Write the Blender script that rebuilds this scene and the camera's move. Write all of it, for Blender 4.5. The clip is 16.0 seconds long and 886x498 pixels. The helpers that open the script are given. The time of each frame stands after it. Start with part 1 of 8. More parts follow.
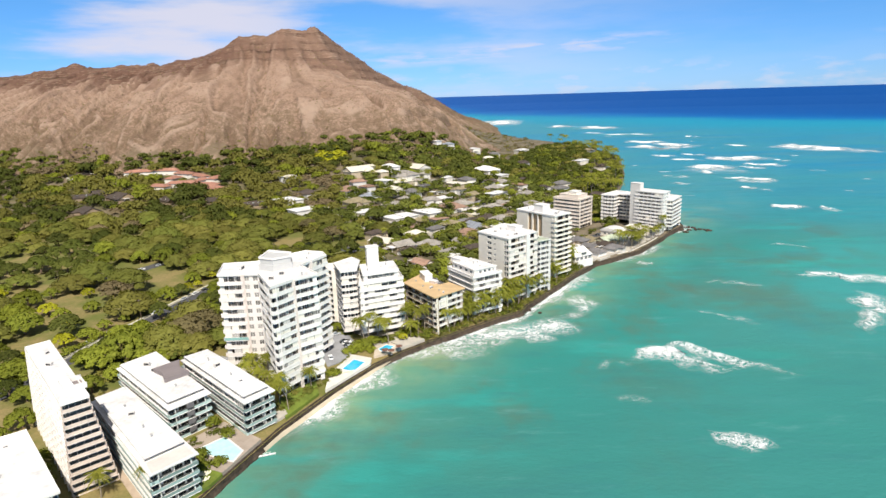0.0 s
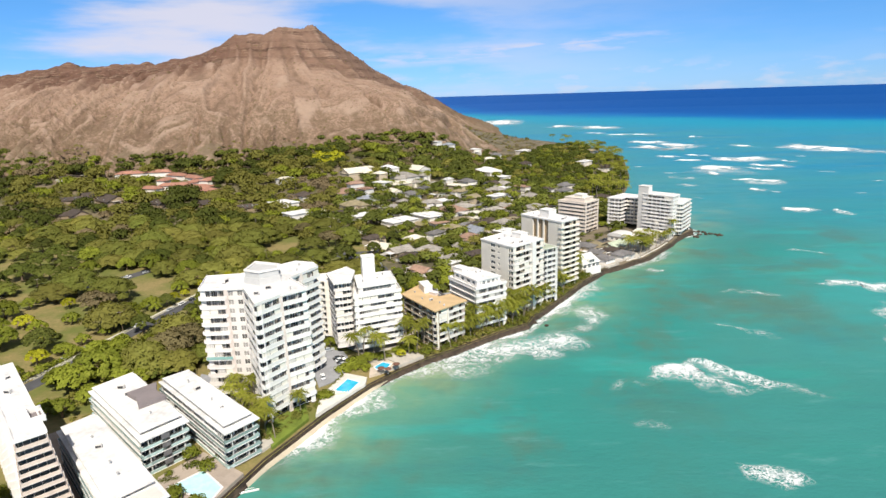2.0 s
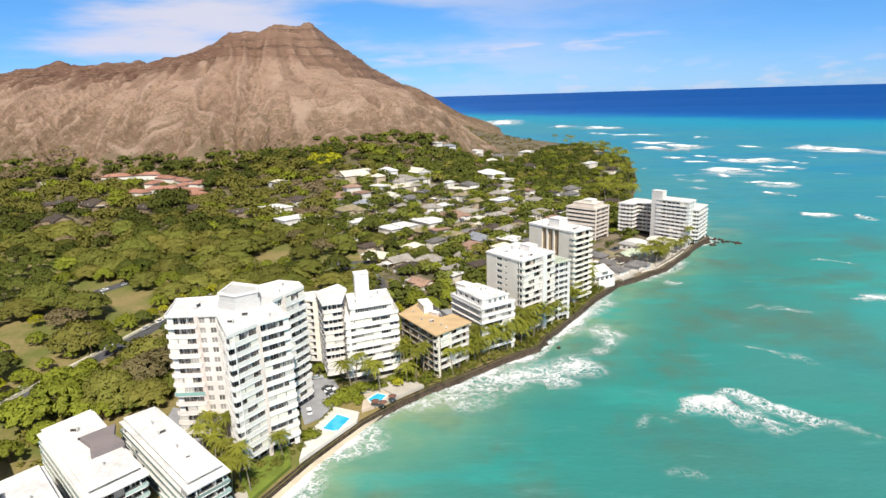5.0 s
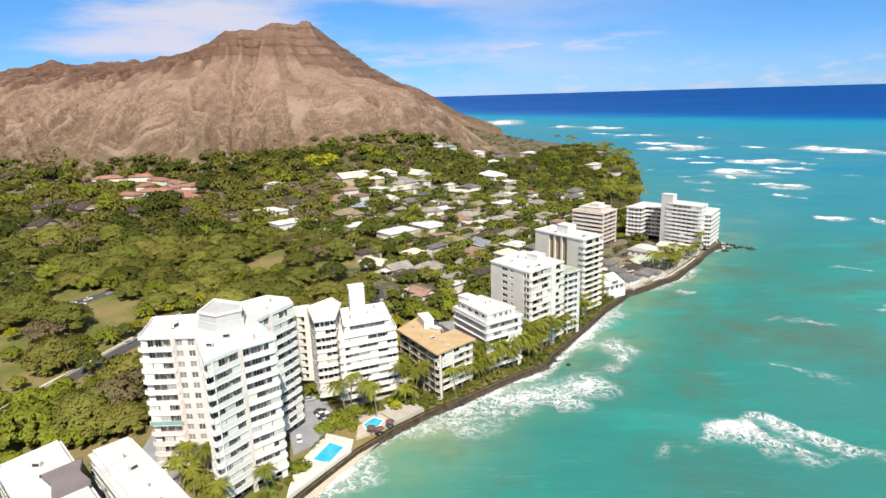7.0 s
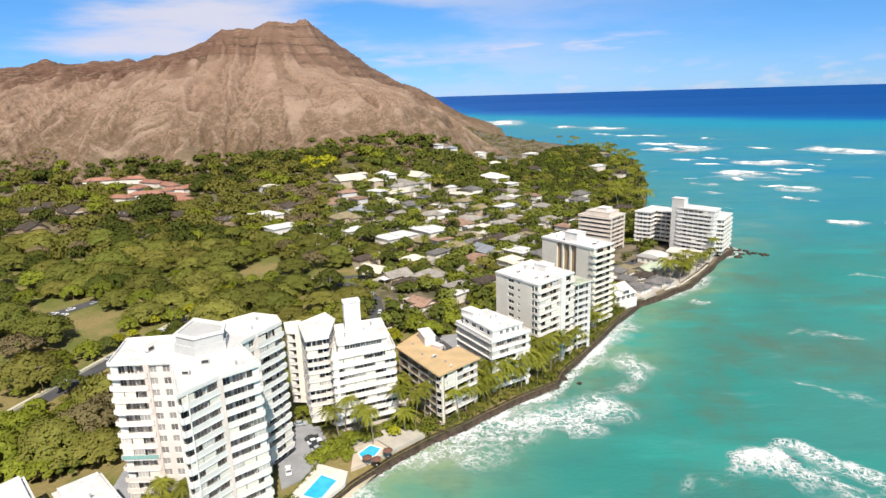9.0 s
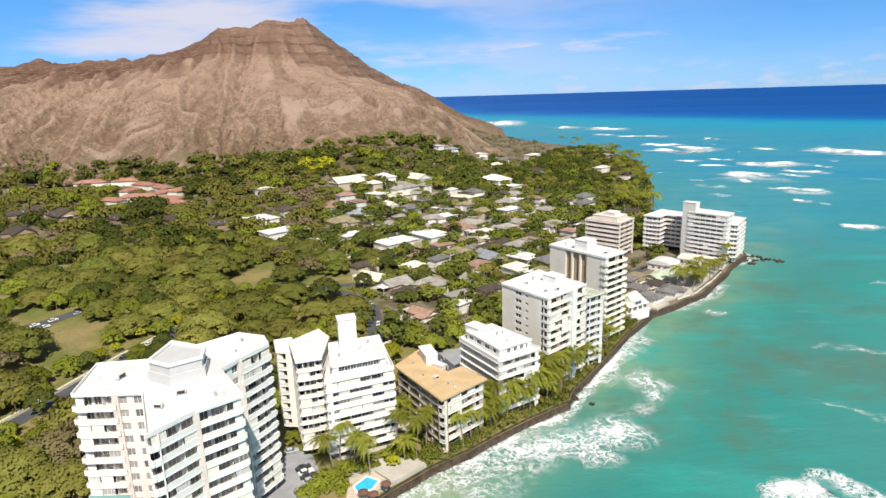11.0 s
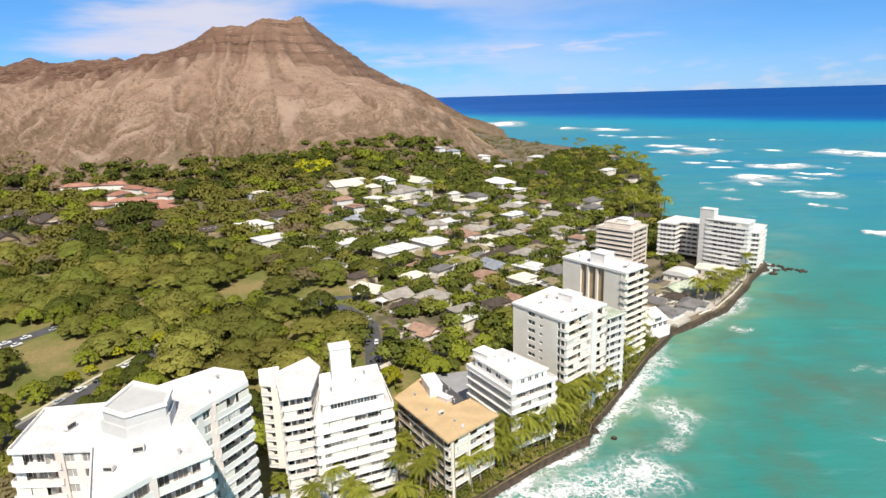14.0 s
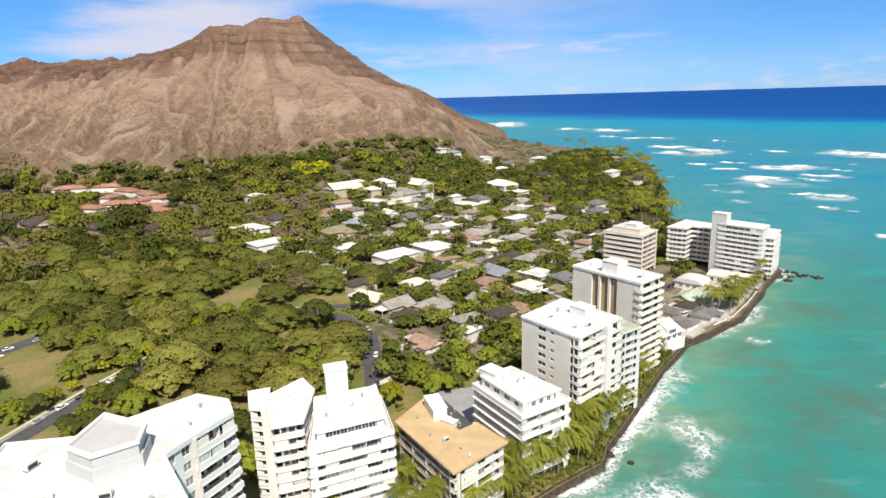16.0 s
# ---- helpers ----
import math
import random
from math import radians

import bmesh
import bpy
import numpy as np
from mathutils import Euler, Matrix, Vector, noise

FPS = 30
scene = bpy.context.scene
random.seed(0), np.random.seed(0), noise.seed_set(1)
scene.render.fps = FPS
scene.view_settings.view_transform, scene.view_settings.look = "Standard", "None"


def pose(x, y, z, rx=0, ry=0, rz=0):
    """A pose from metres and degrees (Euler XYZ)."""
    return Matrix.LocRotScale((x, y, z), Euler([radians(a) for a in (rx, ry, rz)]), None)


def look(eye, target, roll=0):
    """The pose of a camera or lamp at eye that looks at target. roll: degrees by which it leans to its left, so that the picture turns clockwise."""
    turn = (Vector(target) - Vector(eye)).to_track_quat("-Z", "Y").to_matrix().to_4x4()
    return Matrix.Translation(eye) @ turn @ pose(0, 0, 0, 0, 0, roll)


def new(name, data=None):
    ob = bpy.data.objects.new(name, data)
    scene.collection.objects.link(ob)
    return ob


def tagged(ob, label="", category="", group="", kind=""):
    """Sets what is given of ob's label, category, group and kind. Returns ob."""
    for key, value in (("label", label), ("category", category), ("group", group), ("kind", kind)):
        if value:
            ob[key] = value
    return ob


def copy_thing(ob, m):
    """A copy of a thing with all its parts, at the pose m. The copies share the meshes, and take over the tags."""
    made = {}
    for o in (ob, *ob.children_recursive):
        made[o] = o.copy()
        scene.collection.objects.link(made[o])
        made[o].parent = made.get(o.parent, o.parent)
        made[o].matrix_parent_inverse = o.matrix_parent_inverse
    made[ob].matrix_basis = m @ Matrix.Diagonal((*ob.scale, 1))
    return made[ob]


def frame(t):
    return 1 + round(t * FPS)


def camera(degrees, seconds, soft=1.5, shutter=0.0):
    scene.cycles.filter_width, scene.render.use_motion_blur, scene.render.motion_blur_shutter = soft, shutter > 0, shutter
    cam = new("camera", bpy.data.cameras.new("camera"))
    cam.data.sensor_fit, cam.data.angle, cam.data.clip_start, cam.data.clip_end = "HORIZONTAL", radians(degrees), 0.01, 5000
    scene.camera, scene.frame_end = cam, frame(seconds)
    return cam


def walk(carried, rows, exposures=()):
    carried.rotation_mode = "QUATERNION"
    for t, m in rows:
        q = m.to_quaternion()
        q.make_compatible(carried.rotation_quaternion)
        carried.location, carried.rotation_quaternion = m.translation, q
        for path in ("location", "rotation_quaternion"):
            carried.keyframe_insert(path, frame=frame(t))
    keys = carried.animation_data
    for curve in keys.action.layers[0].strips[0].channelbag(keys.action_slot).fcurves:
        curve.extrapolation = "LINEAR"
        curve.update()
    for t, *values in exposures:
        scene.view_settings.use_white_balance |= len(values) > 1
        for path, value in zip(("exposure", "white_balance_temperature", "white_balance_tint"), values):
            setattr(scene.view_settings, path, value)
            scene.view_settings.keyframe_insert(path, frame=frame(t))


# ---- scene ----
cam = camera(71.6, 16.0)
PATH = [
    (0, (0.190, -3.372, 109.140), (-4.111, 93.506, 84.727), -1.77),
    (2, (-0.830, 15.588, 108.771), (-5.129, 112.457, 84.317), -1.77),
    (4, (-1.986, 34.201, 108.419), (-6.277, 131.063, 83.940), -1.76),
    (6, (-3.272, 52.319, 108.082), (-7.546, 149.181, 83.597), -1.75),
    (8, (-4.682, 69.799, 107.762), (-8.931, 166.665, 83.287), -1.75),
    (10, (-6.207, 86.497, 107.458), (-10.425, 183.370, 83.009), -1.74),
    (12, (-7.842, 102.267, 107.171), (-12.020, 199.153, 82.765), -1.74),
    (14, (-9.580, 116.964, 106.899), (-13.711, 213.867, 82.554), -1.73),
    (16, (-11.414, 130.444, 106.644), (-15.490, 227.369, 82.377), -1.72),
]
walk(cam, [(t, look(eye, target, roll)) for t, eye, target, roll in PATH])


# ---- the lie of the land ----
SHORE = [(-150, -300), (-112, -60), (-90, 70), (-80, 125), (-74.2, 146), (-70, 159.4), (-64, 178.5), (-58.9, 189.6), (-52, 205), (-46.9, 214.5), (-39.4, 227.8),
         (-30.5, 239.2), (-18.5, 251.5), (-8, 259.5), (-1.6, 265.8), (11.4, 277.5), (26.3, 288.8), (29.3, 297.3), (39.6, 313), (51.4, 332.4), (63.4, 352),
         (71, 362.5), (81, 377), (92.4, 384.7), (105.2, 396), (115.6, 404.6), (132, 427.7), (142.4, 441.5), (149, 453.3), (158, 465), (170, 480), (172, 500),
         (162, 545), (152, 600), (156, 640), (174, 694), (203, 800), (232, 940), (236, 1030), (205, 1120),
         (152, 1200), (108, 1290), (84, 1400), (62, 1560), (0, 1800), (-150, 2300), (-400, 3200)]
RIDGE = [(-1500, 1100, 130), (-1000, 1080, 150), (-739, 1053, 163), (-730, 1052, 167.4), (-688, 1048, 168.5), (-657, 1044, 176.7), (-644, 1041, 176.9), (-631, 1037, 169.6),
         (-583, 1023, 167.6), (-566, 1019, 170.9), (-513, 1008, 168.7), (-507, 1007, 171.7), (-498, 1005, 171.3), (-489, 1004, 167.8), (-469, 1000, 170.2), (-459, 998, 174.5),
         (-435, 992, 174.2), (-417, 989, 177.4), (-390, 988, 185.0), (-372, 987, 192.1), (-363, 986, 198.7), (-350, 988, 205.3), (-328, 995, 207.2), (-310, 1001, 206.8)]
RIDGE += [(-300, 1004, 210.6), (-290, 1008, 216.1), (-280, 1011, 218.4), (-271, 1014, 215.3), (-256, 1019, 214.6), (-248, 1024, 218.8), (-241, 1030, 221.6), (-237, 1038, 219.9),
          (-230, 1050, 212.0), (-218, 1070, 201.2), (-205, 1091, 189.8), (-193, 1119, 180.0), (-183, 1144, 172.2), (-170, 1176, 158.5), (-155, 1204, 150.5), (-142, 1224, 141.9),
          (-125, 1251, 130.9), (-111, 1270, 127.7), (-96, 1286, 121.2), (-71, 1314, 105.7), (-45, 1341, 87.1), (-23, 1363, 72.5), (-5, 1380, 62.4), (25, 1412, 53.3), (50, 1440, 43.0), (75, 1470, 28)]


def smooth(a, b, v):
    k = np.clip((v - a) / (b - a), 0, 1)
    return k * k * (3 - 2 * k)


def along(px, py, line):
    """Distance to a polyline, height and arc length at the foot point, and the side (left is positive)."""
    best = np.full(px.shape, 1e18)
    height, arc, side = np.zeros(px.shape), np.zeros(px.shape), np.zeros(px.shape)
    fx, fy = np.zeros(px.shape), np.zeros(px.shape)
    run = 0.0
    for p, q in zip(line, line[1:]):
        dx, dy = q[0] - p[0], q[1] - p[1]
        span = math.hypot(dx, dy)
        k = np.clip(((px - p[0]) * dx + (py - p[1]) * dy) / span ** 2, 0, 1)
        qx, qy = p[0] + k * dx, p[1] + k * dy
        far = (px - qx) ** 2 + (py - qy) ** 2
        hit = far < best
        best = np.where(hit, far, best)
        arc = np.where(hit, run + k * span, arc)
        side = np.where(hit, np.sign(dx * (py - p[1]) - dy * (px - p[0])), side)
        fx, fy = np.where(hit, qx, fx), np.where(hit, qy, fy)
        if len(p) > 2:
            height = np.where(hit, p[2] + k * (q[2] - p[2]), height)
        run += span
    return np.sqrt(best), height, arc, side, fx, fy


def land(px, py):
    """Height of the ground without its fine relief, the share of the mountain in it, and the mountain's own coordinates."""
    px, py = np.asarray(px, float), np.asarray(py, float)
    coast, _, _, cside, _, _ = along(px, py, SHORE)
    up = 3.8 + 41 * np.clip((py - 480) / 225, 0, 1.6) ** 1.35
    right = 3.8 + 17 * np.clip((py - 520) / 480, 0, 1.6)
    k = smooth(60, -110, px)
    base = right + (up - right) * k
    inner = np.where(cside > 0, coast, 0)
    base = 2.2 + (base - 2.2) * smooth(-14, 20 + 55 * smooth(540, 640, py), inner)
    d, crest, arc, side, _, _ = along(px, py, RIDGE)
    reach = 335 - 215 * smooth(1230, 1600, arc)
    u = np.clip(1 - d / reach, 0, 1)
    u = np.where(side > 0, np.clip(1 - d / (reach * 0.85), 0, 1), u)
    # the seaward arm of the crest is a sharp, hollow-sided ridge
    sharp = smooth(1205, 1330, arc)
    prof = (1 - sharp) * (0.38 * u + 0.62 * u ** 1.75) + sharp * (0.12 * u + 0.88 * u ** 6.0)
    return base + np.maximum(crest - base, 0) * prof, u, arc, d


# ---- sky, sun and exposure ----
scene.view_settings.exposure = 0.36
SUN = Vector((0.17, -0.62, 0.765)).normalized()
world = bpy.data.worlds.new("world")
scene.world = world
world.use_nodes = True
wn, wl = world.node_tree.nodes, world.node_tree.links
wn.clear()
sky = wn.new("ShaderNodeTexSky")
sky.sky_type, sky.sun_disc = "NISHITA", False
sky.sun_elevation, sky.sun_rotation = math.asin(SUN.z), math.atan2(SUN.x, SUN.y)
sky.air_density, sky.dust_density, sky.ozone_density, sky.altitude = 1.0, 0.0, 5.0, 1500
coord = wn.new("ShaderNodeTexCoord")
tint = wn.new("ShaderNodeMix")
tint.data_type, tint.blend_type = "RGBA", "MULTIPLY"
tint.inputs[0].default_value = 1.0
wl.new(sky.outputs[0], tint.inputs[6])
# the haze near the horizon is clean and blue, the sky overhead nearly neutral
rise = wn.new("ShaderNodeSeparateXYZ")
wl.new(coord.outputs["Generated"], rise.inputs[0])
height = wn.new("ShaderNodeValToRGB")
height.color_ramp.elements[0].position, height.color_ramp.elements[0].color = 0.0, (0.50, 0.80, 1.42, 1)
height.color_ramp.elements[1].position, height.color_ramp.elements[1].color = 0.5, (1.02, 0.87, 0.69, 1)
mid = height.color_ramp.elements.new(0.16)
mid.color = (0.56, 1.03, 1.36, 1)
wl.new(rise.outputs["Z"], height.inputs[0])
wl.new(height.outputs[0], tint.inputs[7])


def cloud(stretch, shift, low, high):
    """A mask of thin cloud, drawn out along the horizon."""
    m = wn.new("ShaderNodeMapping")
    m.inputs["Scale"].default_value, m.inputs["Location"].default_value = stretch, shift
    n = wn.new("ShaderNodeTexNoise")
    n.inputs["Scale"].default_value, n.inputs["Detail"].default_value, n.inputs["Roughness"].default_value = 1.0, 7, 0.55
    r = wn.new("ShaderNodeMapRange")
    r.interpolation_type = "SMOOTHSTEP"
    r.inputs[1].default_value, r.inputs[2].default_value = low, high
    wl.new(coord.outputs["Generated"], m.inputs[0])
    wl.new(m.outputs[0], n.inputs["Vector"])
    wl.new(n.outputs[0], r.inputs[0])
    return r.outputs[0]


add = wn.new("ShaderNodeMath")
add.operation, add.use_clamp = "MAXIMUM", True
wl.new(cloud((2.6, 2.0, 15), (3.1, 0.4, 0.25), 0.40, 0.62), add.inputs[0])
wl.new(cloud((6, 5, 40), (0.3, 2.2, 0.8), 0.60, 0.78), add.inputs[1])


def wmath(op, a, b):
    m = wn.new("ShaderNodeMath")
    m.operation = op
    for i, v in enumerate((a, b)):
        if isinstance(v, (int, float)):
            m.inputs[i].default_value = v
        else:
            wl.new(v, m.inputs[i])
    return m.outputs[0]


def wramp(src, a, b):
    r = wn.new("ShaderNodeMapRange")
    r.interpolation_type = "SMOOTHSTEP"
    r.inputs[1].default_value, r.inputs[2].default_value = a, b
    wl.new(src, r.inputs[0])
    return r.outputs[0]


# a long thin streak of cloud over the sea, and a low bank at the horizon
line = wmath("ABSOLUTE", wmath("SUBTRACT", rise.outputs["Z"], wmath("ADD", wmath("MULTIPLY", rise.outputs["X"], 0.04), 0.060)), 0)
streak = wmath("MULTIPLY", wramp(line, 0.020, 0.0), wmath("MULTIPLY", wramp(rise.outputs["X"], -0.20, -0.10), wramp(rise.outputs["X"], 0.36, 0.20)))
streak = wmath("MULTIPLY", streak, cloud((9, 5, 60), (1.7, 0.6, 0.1), 0.34, 0.60))
low = wmath("MULTIPLY", wmath("MULTIPLY", wramp(rise.outputs["Z"], 0.06, 0.01), 0.5), cloud((16, 9, 50), (0.9, 4.1, 0.2), 0.50, 0.68))
extra = wmath("MULTIPLY", wmath("MAXIMUM", streak, low), 0.85)
veil = wn.new("ShaderNodeMath")
veil.operation = "MULTIPLY"
veil.inputs[1].default_value = 0.9
# the cloud bank lies mostly inland, to the west
west = wn.new("ShaderNodeMapRange")
west.inputs[1].default_value, west.inputs[2].default_value, west.inputs[3].default_value, west.inputs[4].default_value = 0.30, -0.34, 0.10, 1.0
wl.new(rise.outputs["X"], west.inputs[0])
bank = wn.new("ShaderNodeMath")
bank.operation = "MULTIPLY"
wl.new(add.outputs[0], bank.inputs[0])
wl.new(west.outputs[0], bank.inputs[1])
wl.new(bank.outputs[0], veil.inputs[0])
clouds = wn.new("ShaderNodeMix")
clouds.data_type = "RGBA"
clouds.inputs[7].default_value = (8.2, 8.0, 9.2, 1)
wl.new(wmath("MAXIMUM", veil.outputs[0], extra), clouds.inputs[0])
wl.new(tint.outputs[2], clouds.inputs[6])
back = wn.new("ShaderNodeBackground")
back.inputs[1].default_value = 0.072
wl.new(clouds.outputs[2], back.inputs[0])
wout = wn.new("ShaderNodeOutputWorld")
wl.new(back.outputs[0], wout.inputs[0])

sun = new("sun", bpy.data.lights.new("sun", "SUN"))
sun.data.energy, sun.data.angle, sun.data.color = 5.0, radians(0.53), (1.0, 0.935, 0.835)
sun.matrix_world = look(SUN * 500, (0, 0, 0))


# ---- materials ----
class Tree:
    """A node material under construction."""

    def __init__(self, name, rough=0.6, metal=0.0, spec=0.3):
        self.mat = bpy.data.materials.new(name)
        self.mat.use_nodes = True
        self.n, self.l = self.mat.node_tree.nodes, self.mat.node_tree.links
        self.bsdf = self.n["Principled BSDF"]
        self.bsdf.inputs["Roughness"].default_value = rough
        self.bsdf.inputs["Metallic"].default_value = metal
        self.bsdf.inputs["Specular IOR Level"].default_value = spec
        self.geo = self.n.new("ShaderNodeNewGeometry")

    def noise(self, scale, detail=4, rough=0.6, stretch=None, kind="ShaderNodeTexNoise"):
        t = self.n.new(kind)
        t.inputs["Scale"].default_value = scale
        if kind == "ShaderNodeTexNoise":
            t.inputs["Detail"].default_value, t.inputs["Roughness"].default_value = detail, rough
        src = self.geo.outputs["Position"]
        if stretch:
            m = self.n.new("ShaderNodeMapping")
            m.inputs["Scale"].default_value = stretch
            self.l.new(src, m.inputs[0])
            src = m.outputs[0]
        self.l.new(src, t.inputs["Vector"])
        return t.outputs[0]

    def ramp(self, fac, a, b, lo=0.0, hi=1.0):
        r = self.n.new("ShaderNodeMapRange")
        r.interpolation_type = "SMOOTHSTEP"
        for i, v in enumerate((a, b, lo, hi)):
            r.inputs[1 + i].default_value = v
        self.l.new(fac, r.inputs[0])
        return r.outputs[0]

    def math(self, op, a, b=None):
        m = self.n.new("ShaderNodeMath")
        m.operation = op
        for i, v in enumerate((a, b)):
            if v is None:
                continue
            if isinstance(v, (int, float)):
                m.inputs[i].default_value = v
            else:
                self.l.new(v, m.inputs[i])
        return m.outputs[0]

    def mix(self, fac, a, b, blend="MIX"):
        m = self.n.new("ShaderNodeMix")
        m.data_type, m.blend_type = "RGBA", blend
        for i, v in ((0, fac), (6, a), (7, b)):
            if isinstance(v, (int, float)):
                m.inputs[i].default_value = v
            elif isinstance(v, tuple):
                m.inputs[i].default_value = (*v, 1)
            else:
                self.l.new(v, m.inputs[i])
        return m.outputs[2]

    def random(self):
        i = self.n.new("ShaderNodeObjectInfo")
        return i.outputs["Random"]

    def island(self):
        return self.geo.outputs["Random Per Island"]

    def axis(self, name, src=None):
        s = self.n.new("ShaderNodeSeparateXYZ")
        self.l.new(src or self.geo.outputs["Position"], s.inputs[0])
        return s.outputs[name]

    def colour(self, src):
        self.l.new(src, self.bsdf.inputs["Base Color"])
        return self

    def bump(self, src, strength=0.3, depth=0.1):
        b = self.n.new("ShaderNodeBump")
        b.inputs["Strength"].default_value, b.inputs["Distance"].default_value = strength, depth
        self.l.new(src, b.inputs["Height"])
        self.l.new(b.outputs[0], self.bsdf.inputs["Normal"])
        return self


def plain(name, col, rough=0.6, var=0.14, grain=1.3, patch=0.13, metal=0.0, spec=0.3, bump=0.15, streak=True, rnd=0.0):
    """Painted or mineral surface: fine grain, larger stains, a little relief."""
    t = Tree(name, rough, metal, spec)
    dark = tuple(c * (1 - 2 * var) for c in col)
    light = tuple(min(1, c * (1 + var * 0.5)) for c in col)
    big = t.ramp(t.noise(patch, 5, 0.65), 0.32, 0.68)
    src = t.mix(big, dark, light)
    src = t.mix(t.ramp(t.noise(grain, 3), 0.3, 0.7, 0, 0.55), src, col)
    if streak:
        src = t.mix(t.ramp(t.noise(0.9, 4, 0.7, (1, 1, 0.12)), 0.60, 0.8, 0, 0.35), src, tuple(c * 0.62 for c in col))
    if rnd:
        src = t.mix(t.ramp(t.random(), 1 - rnd / 1.6, 1.0), src, tuple(c * 0.3 for c in col))
    t.colour(src).bump(t.noise(grain * 3, 4), bump, 0.05)
    return t.mat


WHITE = plain("white_paint", (0.77, 0.745, 0.71), 0.55, 0.06)
ROOFWHITE = plain("white_roof_coating", (0.75, 0.735, 0.715), 0.6, 0.16, 0.7, 0.16, streak=False)
CREAM = plain("cream_paint", (0.78, 0.73, 0.64), 0.6, 0.05)
PINK = plain("pinkish_concrete", (0.66, 0.58, 0.53), 0.7, 0.07)
BEIGE = plain("beige_concrete", (0.66, 0.59, 0.52), 0.7, 0.08)
GREY = plain("grey_concrete", (0.42, 0.42, 0.41), 0.75, 0.1)
LIGHTGREY = plain("light_grey_render", (0.64, 0.62, 0.59), 0.7, 0.06)
PAVING = plain("pale_concrete_paving", (0.50, 0.46, 0.40), 0.8, 0.12)
TANROOF = plain("tan_gravel_roof", (0.56, 0.40, 0.22), 0.9, 0.10, 2.0, 0.2, streak=False)
BROWNPANEL = plain("brown_panel", (0.33, 0.25, 0.165), 0.7, 0.1)
ROOFGREY = plain("purple_grey_roofing", (0.22, 0.19, 0.19), 0.85, 0.1, streak=False)
DARKMETAL = plain("dark_metal", (0.06, 0.06, 0.065), 0.45, 0.1, metal=0.6)
ASPHALT = plain("asphalt", (0.085, 0.085, 0.09), 0.9, 0.15, 2.2, 0.15, streak=False)
LOTGREY = plain("sunbleached_asphalt", (0.31, 0.31, 0.32), 0.9, 0.12, 2.0, 0.2, streak=False)
SAND = plain("wet_sand", (0.56, 0.47, 0.34), 0.8, 0.12, 1.5, 0.1, streak=False)
BARK = plain("bark", (0.16, 0.115, 0.08), 0.9, 0.2, 4, 0.6)
PALMBARK = plain("palm_bark", (0.30, 0.25, 0.19), 0.9, 0.2, 4, 0.6)
# near-black stand-in: the shade of the rooms is put into this colour
ROOMSHADE = plain("painted_room_shade", (0.05, 0.048, 0.045), 0.9, 0.2, streak=False)
KERB = plain("kerb_concrete", (0.55, 0.52, 0.42), 0.8, 0.1)
CLOTH = plain("pale_cloth", (0.75, 0.70, 0.55), 0.85, 0.06, streak=False)
RUBBER = plain("rubber", (0.02, 0.02, 0.02), 0.8, 0.1, streak=False)


def glass(name, col, rough=0.06):
    t = Tree(name, rough, 0.0, 0.6)
    t.colour(t.mix(t.random(), col, tuple(min(1, c * 2.6 + 0.02) for c in col)))
    t.bump(t.noise(0.7, 2), 0.05, 0.05)
    return t.mat


GLASS = glass("dark_window_glass", (0.035, 0.045, 0.05))
TEAL = glass("pale_green_glass", (0.18, 0.235, 0.225), 0.12)
CURTAIN = plain("curtained_glass", (0.60, 0.57, 0.53), 0.35, 0.12, 0.8, 0.3, spec=0.3, streak=False, rnd=0.6)


def stone():
    t = Tree("dark_lava_stone", 0.85)
    cells = t.noise(0.9, kind="ShaderNodeTexVoronoi")
    src = t.mix(t.ramp(t.noise(0.5, 5), 0.3, 0.7), (0.034, 0.025, 0.018), (0.090, 0.064, 0.045))
    t.colour(src).bump(cells, 0.8, 0.3)
    return t.mat


STONE = stone()


def leaves(name, a, b, c):
    """Foliage: leaf to leaf a little, tree to tree more, in patches within a crown."""
    t = Tree(name, 0.7, 0, 0.08)
    src = t.mix(t.ramp(t.island(), 0, 1, 0.15, 0.85), a, b)
    src = t.mix(t.math("MULTIPLY", t.random(), 0.85), src, c)
    tone = t.math("ADD", t.math("MULTIPLY", t.math("FRACT", t.math("MULTIPLY", t.random(), 7.31)), 0.62), 0.62)
    src = t.mix(1.0, src, tone, "MULTIPLY")
    src = t.mix(t.ramp(t.noise(0.13, 4), 0.38, 0.68, 0, 0.42), src, tuple(v * 0.62 for v in a))
    t.colour(src)
    # light through the leaves
    thin = t.n.new("ShaderNodeBsdfTranslucent")
    t.l.new(t.mix(1.0, src, (1.5, 1.45, 0.8), "MULTIPLY"), thin.inputs["Color"])
    both = t.n.new("ShaderNodeMixShader")
    both.inputs[0].default_value = 0.22
    t.l.new(t.bsdf.outputs[0], both.inputs[1])
    t.l.new(thin.outputs[0], both.inputs[2])
    t.l.new(both.outputs[0], t.n["Material Output"].inputs["Surface"])
    return t.mat


